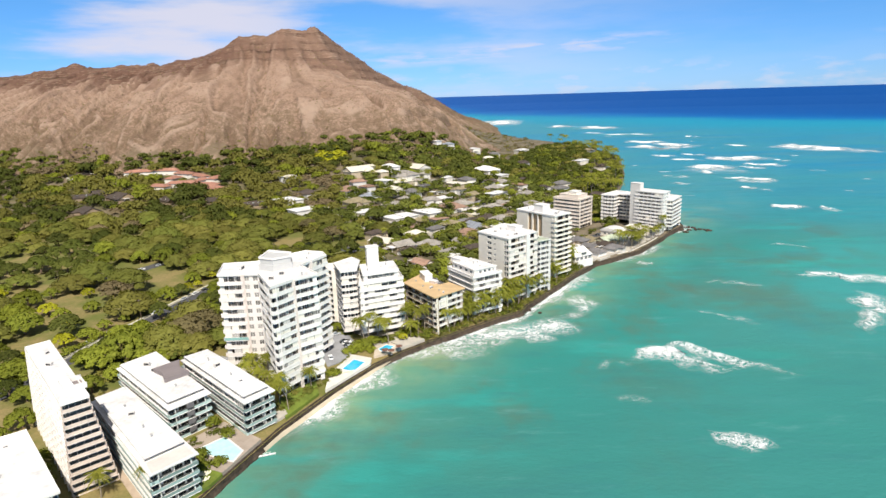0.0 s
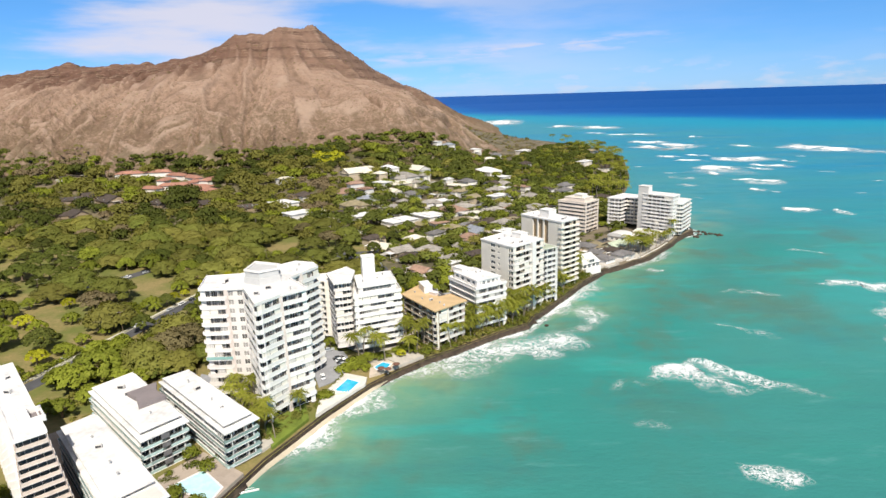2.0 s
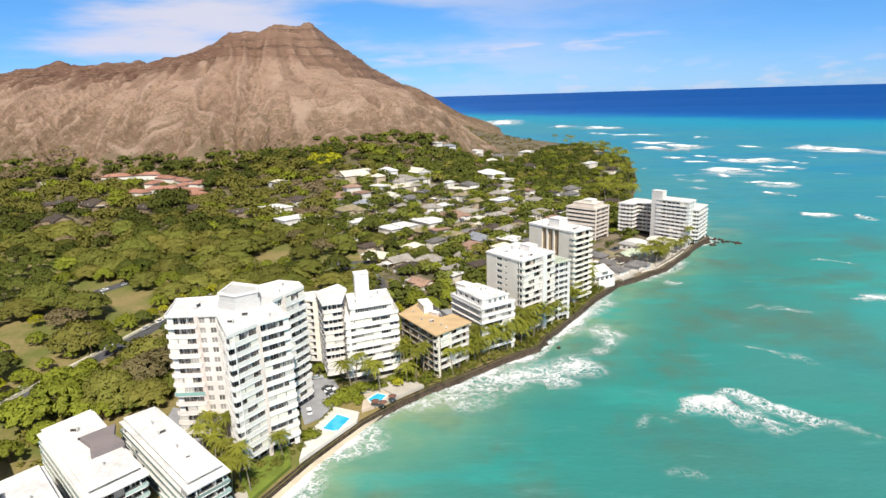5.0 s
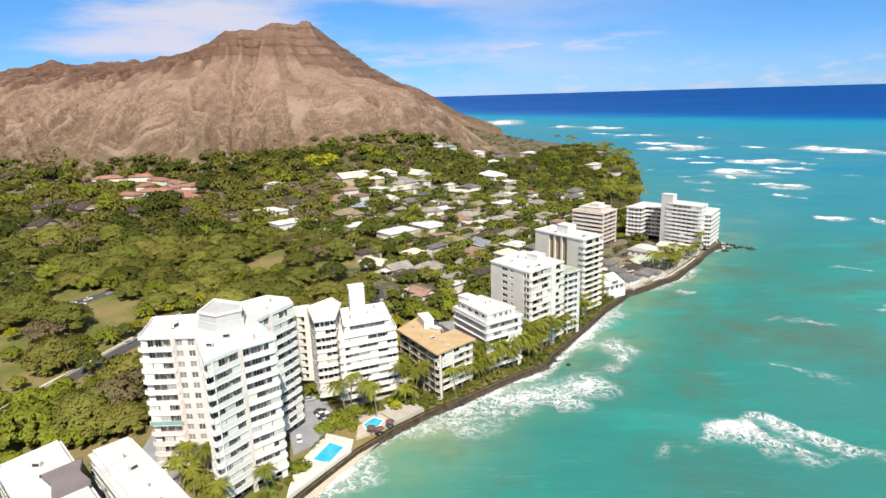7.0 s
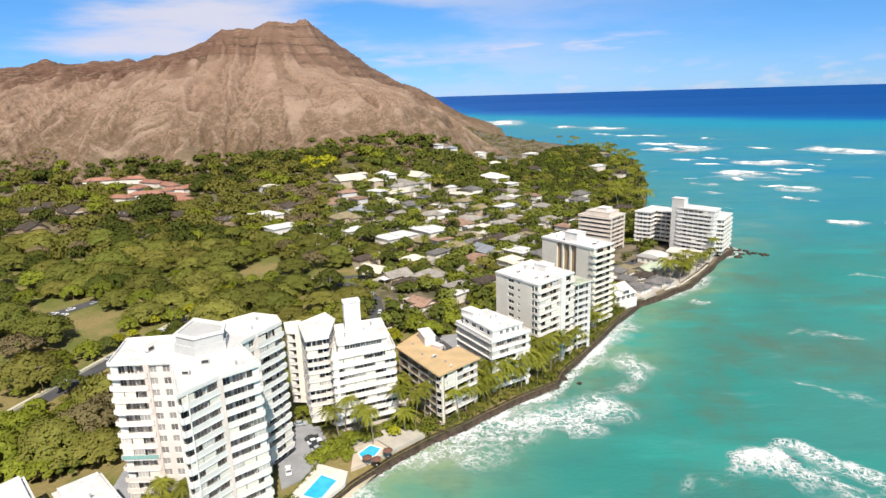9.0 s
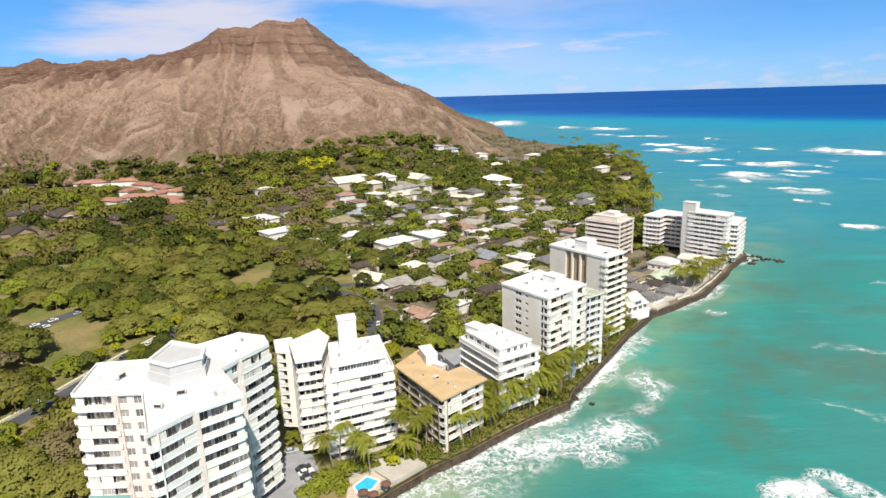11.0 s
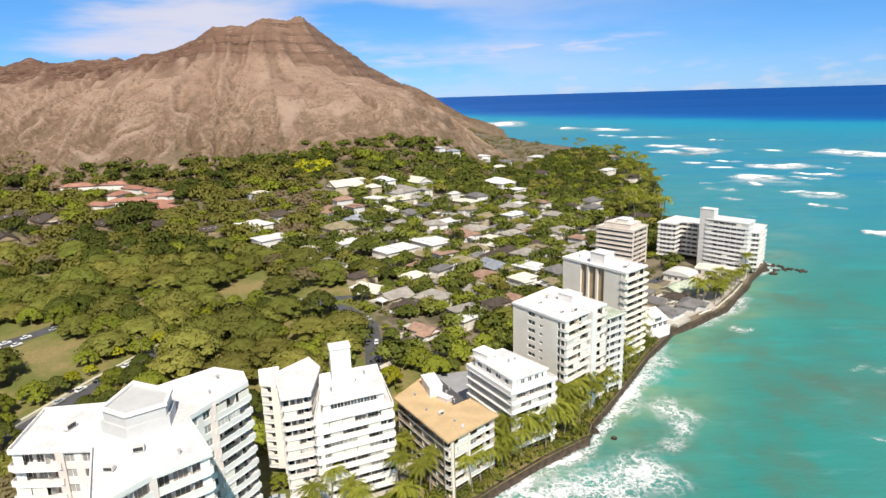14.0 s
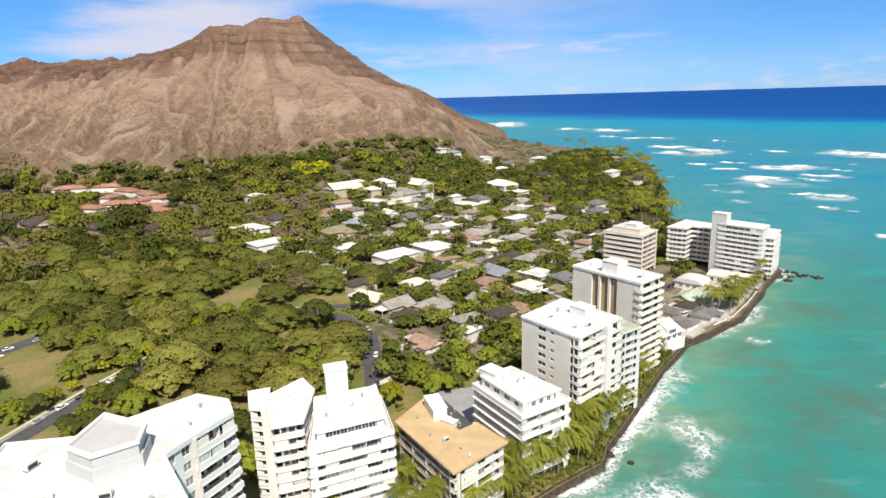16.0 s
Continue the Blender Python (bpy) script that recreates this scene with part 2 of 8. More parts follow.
LEAF_OLIVE = leaves("olive_leaves", (0.190, 0.178, 0.036), (0.290, 0.266, 0.070), (0.122, 0.152, 0.028))
LEAF_DARK = leaves("dark_leaves", (0.074, 0.090, 0.018), (0.140, 0.148, 0.034), (0.090, 0.112, 0.020))
LEAF_BRIGHT = leaves("bright_leaves", (0.160, 0.195, 0.022), (0.265, 0.285, 0.044), (0.205, 0.225, 0.026))
LEAF_YELLOW = leaves("yellow_green_leaves", (0.30, 0.31, 0.018), (0.44, 0.42, 0.035), (0.34, 0.33, 0.022))
LEAF_DRY = leaves("dry_brown_leaves", (0.20, 0.155, 0.085), (0.29, 0.225, 0.135), (0.20, 0.175, 0.075))
FROND = leaves("palm_fronds", (0.14, 0.165, 0.020), (0.36, 0.34, 0.060), (0.22, 0.23, 0.03))


def lawn():
    t = Tree("parched_grass", 0.9)
    src = t.mix(t.ramp(t.noise(0.035, 5, 0.6), 0.40, 0.60), (0.13, 0.145, 0.030), (0.27, 0.205, 0.085))
    src = t.mix(t.ramp(t.noise(0.9, 4), 0.3, 0.75, 0, 0.5), src, (0.10, 0.11, 0.03))
    # beyond the park the soil is bare and brown under scrub
    y = t.axis("Y")
    far = t.math("ADD", y, t.math("MULTIPLY", t.noise(0.012, 4), 60))
    src = t.mix(t.ramp(far, 500, 560), src, t.mix(t.ramp(t.noise(0.05, 5), 0.4, 0.6), (0.17, 0.135, 0.085), (0.105, 0.095, 0.042)))
    # the dry shoulder above the headland
    dry = t.math("MULTIPLY", t.ramp(far, 850, 920), t.ramp(t.axis("X"), -210, -150))
    src = t.mix(dry, src, t.mix(t.ramp(t.noise(0.09, 6, 0.7), 0.4, 0.62), (0.285, 0.200, 0.140), (0.185, 0.140, 0.085)))
    # gardens of the town: trodden soil and shaded turf
    town = t.math("MULTIPLY", t.ramp(t.axis("X"), -75, -45), t.ramp(y, 335, 365))
    src = t.mix(town, src, t.mix(t.ramp(t.noise(0.08, 5), 0.42, 0.58), (0.088, 0.078, 0.042), (0.190, 0.155, 0.105)))
    t.colour(src).bump(t.noise(1.5, 4), 0.5, 0.15)
    return t.mat


GRASS = lawn()
GREENLAWN = plain("watered_lawn", (0.16, 0.21, 0.03), 0.9, 0.2, 1.5, 0.2, streak=False)


def rock():
    """Dry tuff: brown eroded slopes, paler on the spurs, beds of harder reddish rock under the crest, scrub towards the foot."""
    t = Tree("dry_tuff_slope", 0.95, 0, 0.1)
    relief = t.n.new("ShaderNodeAttribute")
    relief.attribute_name = "gully"
    rise_at = t.n.new("ShaderNodeAttribute")
    rise_at.attribute_name = "rise"
    x, z = t.axis("X"), t.axis("Z")
    src = t.mix(t.ramp(t.noise(0.014, 7, 0.7), 0.32, 0.68), (0.290, 0.190, 0.136), (0.366, 0.252, 0.184))
    # bare pale scars and stony patches
    src = t.mix(t.ramp(t.noise(0.05, 7, 0.75, (1.0, 1.0, 0.5)), 0.58, 0.70, 0, 0.50), src, (0.415, 0.302, 0.226))
    src = t.mix(t.ramp(t.noise(0.13, 6, 0.8), 0.50, 0.64, 0, 0.58), src, (0.190, 0.124, 0.087))
    src = t.mix(t.ramp(t.noise(0.22, 6, 0.8, (1.0, 1.0, 0.6)), 0.54, 0.66, 0, 0.5), src, (0.415, 0.300, 0.225))
    # beds of hard rock
    level = t.math("SUBTRACT", z, t.math("MULTIPLY", t.math("MINIMUM", t.math("ADD", x, 310), 0), 0.085))
    level = t.math("ADD", level, t.math("MULTIPLY", t.math("SUBTRACT", t.noise(0.022, 6, 0.7), 0.5), 20))
    up = t.math("ADD", rise_at.outputs["Fac"], t.math("MULTIPLY", t.math("SUBTRACT", t.noise(0.02, 5), 0.5), 0.16))
    src = t.mix(t.ramp(up, 0.66, 0.82, 0, 0.78), src, (0.188, 0.110, 0.078))
    # the long western crest is darker and redder
    rim = t.math("MULTIPLY", t.ramp(x, -290, -380), t.ramp(up, 0.60, 0.74, 0, 0.80))
    src = t.mix(t.math("MULTIPLY", rim, t.ramp(t.noise(0.035, 6, 0.7, (0.5, 0.5, 2.0)), 0.36, 0.56, 0.45, 1.0)), src, (0.128, 0.068, 0.049))
    beds = t.math("SINE", t.math("MULTIPLY", level, 0.46))
    thin = t.math("SINE", t.math("MULTIPLY", level, 1.55))
    patchy = t.ramp(t.noise(0.03, 5, 0.7), 0.36, 0.62)
    src = t.mix(t.math("MULTIPLY", t.math("MULTIPLY", t.ramp(beds, 0.1, 0.85), patchy), t.ramp(up, 0.70, 0.80, 0, 0.85)), src, (0.088, 0.050, 0.037))
    src = t.mix(t.math("MULTIPLY", t.math("MULTIPLY", t.ramp(thin, 0.4, 0.95), t.ramp(t.noise(0.06, 4, 0.6), 0.45, 0.6)), t.ramp(up, 0.62, 0.75, 0, 0.5)), src, (0.375, 0.262, 0.185))
    # scrub, thicker towards the foot, and single dark bushes
    low = t.ramp(z, 160, 55, -0.06, 0.09)
    src = t.mix(t.ramp(t.math("ADD", t.noise(0.06, 6, 0.7), low), 0.52, 0.72, 0, 0.62), src, (0.225, 0.158, 0.104))
    src = t.mix(t.ramp(t.math("ADD", t.noise(0.085, 6, 0.75), low), 0.53, 0.64, 0, 0.62), src, (0.150, 0.104, 0.064))
    src = t.mix(t.ramp(t.math("ADD", t.noise(0.30, 5, 0.75), low), 0.53, 0.65, 0, 0.66), src, (0.150, 0.104, 0.064))
    src = t.mix(t.ramp(t.math("ADD", t.noise(0.42, 2, 0.5), low), 0.60, 0.68, 0, 0.5), src, (0.130, 0.094, 0.056))
    src = t.mix(t.ramp(t.math("ADD", t.noise(0.03, 5, 0.65), t.ramp(z, 82, 44, -0.16, 0.10)), 0.50, 0.66, 0, 0.7), src, (0.205, 0.160, 0.105))
    # thin washed-out runs on the crests of the spurs
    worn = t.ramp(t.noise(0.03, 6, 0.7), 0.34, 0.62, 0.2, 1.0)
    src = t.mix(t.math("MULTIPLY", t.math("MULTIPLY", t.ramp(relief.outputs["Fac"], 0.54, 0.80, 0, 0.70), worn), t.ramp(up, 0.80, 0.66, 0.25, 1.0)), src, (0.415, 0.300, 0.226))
    # the gullies' shade painted in as darker brown, following the relief
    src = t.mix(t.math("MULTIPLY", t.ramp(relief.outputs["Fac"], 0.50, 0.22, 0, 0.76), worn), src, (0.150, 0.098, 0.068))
    t.colour(src).bump(t.math("ADD", t.noise(0.10, 8, 0.75), t.math("MULTIPLY", t.noise(0.40, 5, 0.75), 0.3)), 0.75, 4.2)
    return t.mat


ROCK = rock()


def sea():
    """Clear water over sand and reef: turquoise shallows, brown reef patches inshore, deep blue past the reef's edge."""
    t = Tree("sea_water", 0.35, 0, 0.012)
    x, y = t.axis("X"), t.axis("Y")
    wob = t.math("MULTIPLY", t.math("SUBTRACT", t.noise(0.0022, 4), 0.5), 420)
    out = t.math("ADD", t.math("ADD", t.math("MULTIPLY", x, 0.78), t.math("MULTIPLY", y, 0.626)), wob)
    # distance out from the coast, which runs about north-east
    off = t.math("SUBTRACT", t.math("MULTIPLY", x, 0.79), t.math("MULTIPLY", t.math("SUBTRACT", y, 240), 0.61))
    off = t.math("ADD", off, t.math("MULTIPLY", t.math("SUBTRACT", t.noise(0.012, 3), 0.5), 60))
    near = t.mix(t.ramp(off, -40, 35), (0.150, 0.290, 0.185), (0.032, 0.215, 0.188))
    near = t.mix(t.ramp(off, 30, 110), near, (0.046, 0.262, 0.250))
    soft = t.noise(0.010, 4, 0.55)
    near = t.mix(t.math("MULTIPLY", t.ramp(soft, 0.42, 0.70), t.ramp(off, 300, 0, 0.1, 0.7)), near, (0.072, 0.180, 0.145))
    patches = t.noise(0.021, 5, 0.6, (1.0, 0.7, 1))
    near = t.mix(t.math("MULTIPLY", t.ramp(patches, 0.48, 0.66), t.ramp(off, 190, 20, 0, 0.75)), near, (0.088, 0.142, 0.100))
    near = t.mix(t.math("MULTIPLY", t.ramp(t.noise(0.018, 4, 0.6, (0.5, 1.3, 1)), 0.50, 0.66), t.ramp(off, 420, 60, 0.4, 0.85)), near, (0.036, 0.288, 0.252))
    # deeper, greener water off the low blocks
    near = t.mix(t.math("MULTIPLY", t.ramp(y, 340, 170, 0, 0.75), t.ramp(off, 20, 70)), near, (0.038, 0.186, 0.165))
    # sand shows through at the brink
    near = t.mix(t.math("MULTIPLY", t.ramp(t.noise(0.028, 4), 0.44, 0.62), t.ramp(off, 14, -35, 0, 0.7)), near, (0.27, 0.33, 0.17))
    # past the point the inshore water deepens
    near = t.mix(t.math("MULTIPLY", t.ramp(y, 390, 640), 0.8), near, (0.034, 0.222, 0.275))
    mid = t.mix(t.ramp(t.noise(0.005, 5, 0.65, (0.45, 1.5, 1)), 0.36, 0.66), (0.018, 0.200, 0.325), (0.042, 0.232, 0.285))
    mid = t.mix(t.ramp(t.noise(0.012, 6, 0.7, (0.35, 1.6, 1)), 0.46, 0.70, 0, 0.7), mid, (0.085, 0.228, 0.262))
    src = t.mix(t.ramp(out, 430, 950), near, mid)
    src = t.mix(t.ramp(out, 1350, 1850), src, (0.012, 0.238, 0.350))
    src = t.mix(t.ramp(out, 1860, 2240), src, (0.002, 0.110, 0.330))
    src = t.mix(t.ramp(out, 2120, 2560), src, (0.001, 0.062, 0.270))
    src = t.mix(t.ramp(out, 2500, 3400), src, (0.004, 0.058, 0.245))
    src = t.mix(t.math("MULTIPLY", t.ramp(t.noise(0.02, 6, 0.7, (0.5, 1.4, 1)), 0.5, 0.8, 0, 0.16), t.ramp(out, 2000, 1500)), src, (0.09, 0.29, 0.29))
    live = t.ramp(out, 2100, 1500)
    src = t.mix(t.math("MULTIPLY", t.ramp(t.noise(0.035, 5, 0.65, (0.45, 1.5, 1)), 0.50, 0.70, 0, 0.34), live), src, (0.036, 0.150, 0.165))
    src = t.mix(t.math("MULTIPLY", t.ramp(t.noise(0.07, 6, 0.7, (0.4, 1.6, 1)), 0.56, 0.74, 0, 0.40), live), src, (0.120, 0.310, 0.300))
    t.colour(src)
    swell = t.math("ADD", t.math("MULTIPLY", t.noise(0.05, 4, 0.5, (0.6, 1.3, 1)), 3.0), t.noise(0.45, 5, 0.6, (0.7, 1.3, 1)))
    t.bump(swell, 0.35, 0.6)
    return t.mat


SEA = sea()


def foam_mat():
    t = Tree("white_foam", 0.85, 0, 0.1)
    cover = t.n.new("ShaderNodeAttribute")
    cover.attribute_name = "cover"
    # swells break unevenly along their length
    wide = t.math("MULTIPLY", cover.outputs["Fac"], t.ramp(t.noise(0.045, 4, 0.6), 0.36, 0.56, 0.50, 1.08))
    lace = t.math("ADD", t.math("MULTIPLY", t.noise(0.30, 8, 0.8), 0.80), t.math("MULTIPLY", t.noise(0.06, 5, 0.65), 0.50))
    dens = t.math("ADD", lace, t.math("SUBTRACT", wide, 1.0))
    core = t.ramp(dens, 0.46, 0.74)
    # torn lace round the dense water
    thread = t.ramp(t.math("ABSOLUTE", t.math("SUBTRACT", t.noise(0.20, 5, 0.65), 0.5)), 0.055, 0.005)
    fine = t.ramp(t.math("ABSOLUTE", t.math("SUBTRACT", t.noise(0.55, 4, 0.6), 0.5)), 0.06, 0.005)
    lacy = t.math("MULTIPLY", t.math("MAXIMUM", thread, t.math("MULTIPLY", fine, 0.7)), t.ramp(wide, 0.18, 0.8, 0, 0.8))
    alpha = t.math("MAXIMUM", core, lacy)
    t.colour(t.mix(t.ramp(t.noise(0.7, 4), 0.3, 0.7), (0.72, 0.78, 0.78), (0.86, 0.87, 0.86)))
    t.l.new(alpha, t.bsdf.inputs["Alpha"])
    t.bump(t.noise(0.9, 5), 0.6, 0.4)
    return t.mat


FOAM = foam_mat()


def pool_mat(name, col):
    t = Tree(name, 0.08, 0, 0.5)
    t.colour(t.mix(t.ramp(t.noise(0.5, 3), 0.3, 0.7), col, tuple(min(1, c * 1.25) for c in col)))
    t.bump(t.noise(1.2, 3), 0.15, 0.05)
    return t.mat


POOLBLUE = pool_mat("blue_pool_water", (0.03, 0.40, 0.62))
POOLPALE = pool_mat("pale_pool_water", (0.42, 0.66, 0.66))


def tiles(name, col):
    """Shingled or tiled roofing in courses, a little different from house to house."""
    t = Tree(name, 0.8)
    w = t.n.new("ShaderNodeTexWave")
    w.bands_direction = "Z"
    w.inputs["Scale"].default_value, w.inputs["Distortion"].default_value = 1.6, 1.2
    t.l.new(t.geo.outputs["Position"], w.inputs["Vector"])
    src = t.mix(t.ramp(t.noise(0.35, 5), 0.3, 0.7), tuple(c * 0.7 for c in col), tuple(min(1, c * 1.15) for c in col))
    src = t.mix(t.math("MULTIPLY", t.random(), 0.45), src, tuple(c * 0.5 for c in col))
    t.colour(src).bump(w.outputs["Fac"], 0.5, 0.1)
    return t.mat


ROOF = {"white": ROOFWHITE, "cream": plain("cream_flat_roof", (0.66, 0.61, 0.5), 0.8, 0.1, streak=False), "grey": tiles("grey_shingle", (0.36, 0.33, 0.29)),
        "dark": tiles("dark_brown_shingle", (0.085, 0.065, 0.052)), "terra": tiles("faded_terracotta", (0.37, 0.235, 0.17)),
        "blue": tiles("blue_grey_roof", (0.31, 0.33, 0.37)), "tan": tiles("tan_shingle", (0.30, 0.25, 0.15)), "red": tiles("red_clay_tile", (0.40, 0.20, 0.14)),
        "green": tiles("pale_green_metal_roof", (0.52, 0.58, 0.44)), "slate": tiles("slate_grey_roof", (0.19, 0.18, 0.175))}
WALLS = [WHITE, CREAM, plain("warm_white_render", (0.74, 0.70, 0.62)), plain("sand_render", (0.55, 0.46, 0.34)), LIGHTGREY]


# ---- mesh helpers ----
class Mb:
    """Collects boxes, prisms and faces for one mesh."""

    def __init__(self):
        self.v, self.f, self.m = [], [], []

    def face(self, pts, mat=0):
        i = len(self.v)
        self.v += [tuple(p) for p in pts]
        self.f.append(tuple(range(i, i + len(pts))))
        self.m.append(mat)
        return self

    def box(self, x0, x1, y0, y1, z0, z1, mat=0):
        i = len(self.v)
        self.v += [(x, y, z) for z in (z0, z1) for x, y in ((x0, y0), (x1, y0), (x1, y1), (x0, y1))]
        for f in ((3, 2, 1, 0), (4, 5, 6, 7), (0, 1, 5, 4), (1, 2, 6, 5), (2, 3, 7, 6), (3, 0, 4, 7)):
            self.f.append(tuple(i + k for k in f))
            self.m.append(mat)
        return self

    def prism(self, poly, z0, z1, mat=0, top=None):
        """An upright prism on a counterclockwise outline; top: another outline for its upper end."""
        n, i = len(poly), len(self.v)
        self.v += [(p[0], p[1], z0) for p in poly] + [(p[0], p[1], z1) for p in (top or poly)]
        self.f += [tuple(range(i + n - 1, i - 1, -1)), tuple(range(i + n, i + 2 * n))]
        self.f += [(i + k, i + (k + 1) % n, i + n + (k + 1) % n, i + n + k) for k in range(n)]
        self.m += [mat] * (n + 2)
        return self

    def mesh(self, name, *mats):
        me = bpy.data.meshes.new(name)
        me.from_pydata(self.v, [], self.f)
        for m in mats:
            me.materials.append(m)
        if any(self.m):
            me.polygons.foreach_set("material_index", self.m)
        return me


def thing(name, x, y, z, rz, label, category, group="", kind=""):
    ob = new(name)
    ob.empty_display_size = 0.5
    ob.matrix_basis = pose(x, y, z, 0, 0, rz)
    return tagged(ob, label, category, group, kind)


def part(name, me, parent, m=None, label=""):
    """Links a mesh as one part under a thing or a part; m is its pose in the parent."""
    ob = new(name, me)
    ob.parent = parent
    if m is not None:
        ob.matrix_basis = m
    return tagged(ob, label)


def single(name, me, label, category="", group="", kind="", m=None):
    ob = new(name, me)
    if m is not None:
        ob.matrix_basis = m
    return tagged(ob, label, category, group, kind)


def inset(poly, d):
    """The outline moved inwards by d (counterclockwise)."""
    out, n = [], len(poly)
    for i in range(n):
        a, b, c = (Vector(poly[k][:2]) for k in ((i - 1) % n, i, (i + 1) % n))
        u, v = (b - a).normalized(), (c - b).normalized()
        nu, nv = Vector((-u.y, u.x)), Vector((-v.y, v.x))
        s = nu + nv
        s *= d / max(0.35, 1 + nu.dot(nv))
        out.append((b.x + s.x, b.y + s.y))
    return out


MAINROAD = [(-196, 120), (-180, 190), (-168, 245), (-160, 285), (-151, 330), (-139, 372), (-128, 403), (-112, 418), (-90, 419), (-72, 408), (-56, 385), (-50, 355), (-44, 320)]
GX, GY = np.meshgrid(np.arange(-1200, 280, 5.0), np.arange(-320, 1740, 5.0))
LAND, SHARE = land(GX, GY)[:2]
_coast = along(GX, GY, SHORE)
COAST = _coast[0] * _coast[3]
ROADS = along(GX, GY, MAINROAD)[0]


def lookup(table, x, y):
    """Values of a table over the land at the places x, y, between its grid points."""
    u, v = np.clip((np.asarray(x, float) + 1200) / 5, 0, table.shape[1] - 1.01), np.clip((np.asarray(y, float) + 320) / 5, 0, table.shape[0] - 1.01)
    i, j = v.astype(int), u.astype(int)
    a, b = v - i, u - j
    return (table[i, j] * (1 - a) + table[i + 1, j] * a) * (1 - b) + (table[i, j + 1] * (1 - a) + table[i + 1, j + 1] * a) * b


def ground_z(x, y):
    return float(lookup(LAND, x, y))


def ribbon(name, line, width, mat, lift=0.06, thick=0.3, flat=None):
    """A road or path of the given width laid along a line on the ground."""
    pts = []
    for p, q in zip(line, line[1:]):
        n = max(1, int(math.dist(p, q) / 6))
        pts += [(p[0] + (q[0] - p[0]) * k / n, p[1] + (q[1] - p[1]) * k / n) for k in range(n)]
    pts.append(line[-1])
    b = Mb()
    rows = []
    for i, p in enumerate(pts):
        a, c = pts[max(0, i - 1)], pts[min(len(pts) - 1, i + 1)]
        d = Vector((c[0] - a[0], c[1] - a[1])).normalized()
        nrm = Vector((-d.y, d.x)) * width / 2
        z = (ground_z(*p) if flat is None else flat) + lift
        rows.append([(p[0] + nrm.x, p[1] + nrm.y, z), (p[0] - nrm.x, p[1] - nrm.y, z)])
    for r, s in zip(rows, rows[1:]):
        b.face([r[1], s[1], s[0], r[0]])
        for k, o in ((0, 1), (1, -1)):
            lo = [(*r[k][:2], r[k][2] - thick), (*s[k][:2], s[k][2] - thick)]
            b.face([r[k], s[k], lo[1], lo[0]][::o])
    return b.mesh(name, mat)


# ---- ground, mountain, sea ----
def fbm(x, y, z=0.0):
    return noise.noise(Vector((x, y, z))) + 0.5 * noise.noise(Vector((2.1 * x, 2.1 * y, z + 7))) + 0.25 * noise.noise(Vector((4.3 * x, 4.3 * y, z + 13)))


def saw(p):
    """A wave with sharp crests and sharp troughs, 0 to 1."""
    return abs(2 * (p - math.floor(p + 0.5)))


def carve(x, y, h, k, s, dd):
    """Height of the mountain with its gullies and ledges, and how far the place stands out of the gullies."""
    warp = 16 * fbm(x / 150, y / 150, 3.0)
    big = saw((s + warp) / 92 + 0.75 * noise.noise(Vector((s / 200, dd / 700, 1.0))))
    # side gullies run down the flanks of the spurs aslant
    lean = s + warp * 0.7 + (0.5 - big) * dd * 0.36
    mid = saw(lean / 30 + 0.6 * noise.noise(Vector((lean / 80, dd / 300, 5.0))))
    small = saw((lean + 3 * fbm(x / 30, y / 30, 2.0)) / 12 + 0.5 * noise.noise(Vector((lean / 40, dd / 120, 8.0))))
    tiny = saw((lean + 2 * fbm(x / 18, y / 18, 7.0)) / 5.6 + 0.5 * noise.noise(Vector((lean / 20, dd / 60, 9.0))))
    body = math.sin(math.pi * min(1, max(0, k / 0.92))) ** 0.8
    fine = min(1, k * 6) * (1 - 0.85 * smooth(0.84, 0.96, k))
    calm = 1 - 0.75 * smooth(1300, 1480, s)
    uneven = calm * (0.55 + 0.9 * abs(noise.noise(Vector((x / 110, y / 110, 11.0)))))
    h += body * (big - 0.5) * 29 * uneven + fine * ((mid - 0.5) * 15 * uneven + (small - 0.5) * 5.0 + (tiny - 0.5) * 1.6) + fine * (1.9 * fbm(x / 16, y / 16) + 0.9 * fbm(x / 6, y / 6, 3.0))
    # beds of harder rock stand out as ledges under the crest
    top = smooth(0.70, 0.80, k) * (1 - smooth(0.955, 0.99, k))
    if top > 0:
        bed = (h - 0.085 * min(x + 310, 0) + 6 * fbm(x / 55, y / 55, 4.0)) / 10.5
        step = math.floor(bed) + smooth(0.35, 0.78, bed - math.floor(bed))
        h += top * 0.8 * (step - bed) * 10.5 * (0.6 + 0.5 * noise.noise(Vector((x / 70, y / 70, 6.0)))) + top * 1.7 * fbm(x / 9, y / 9, 6.0)
    elif k > 0.955:
        h += 0.7 * fbm(s / 12, 9.0)
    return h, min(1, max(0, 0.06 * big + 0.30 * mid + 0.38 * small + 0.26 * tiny))


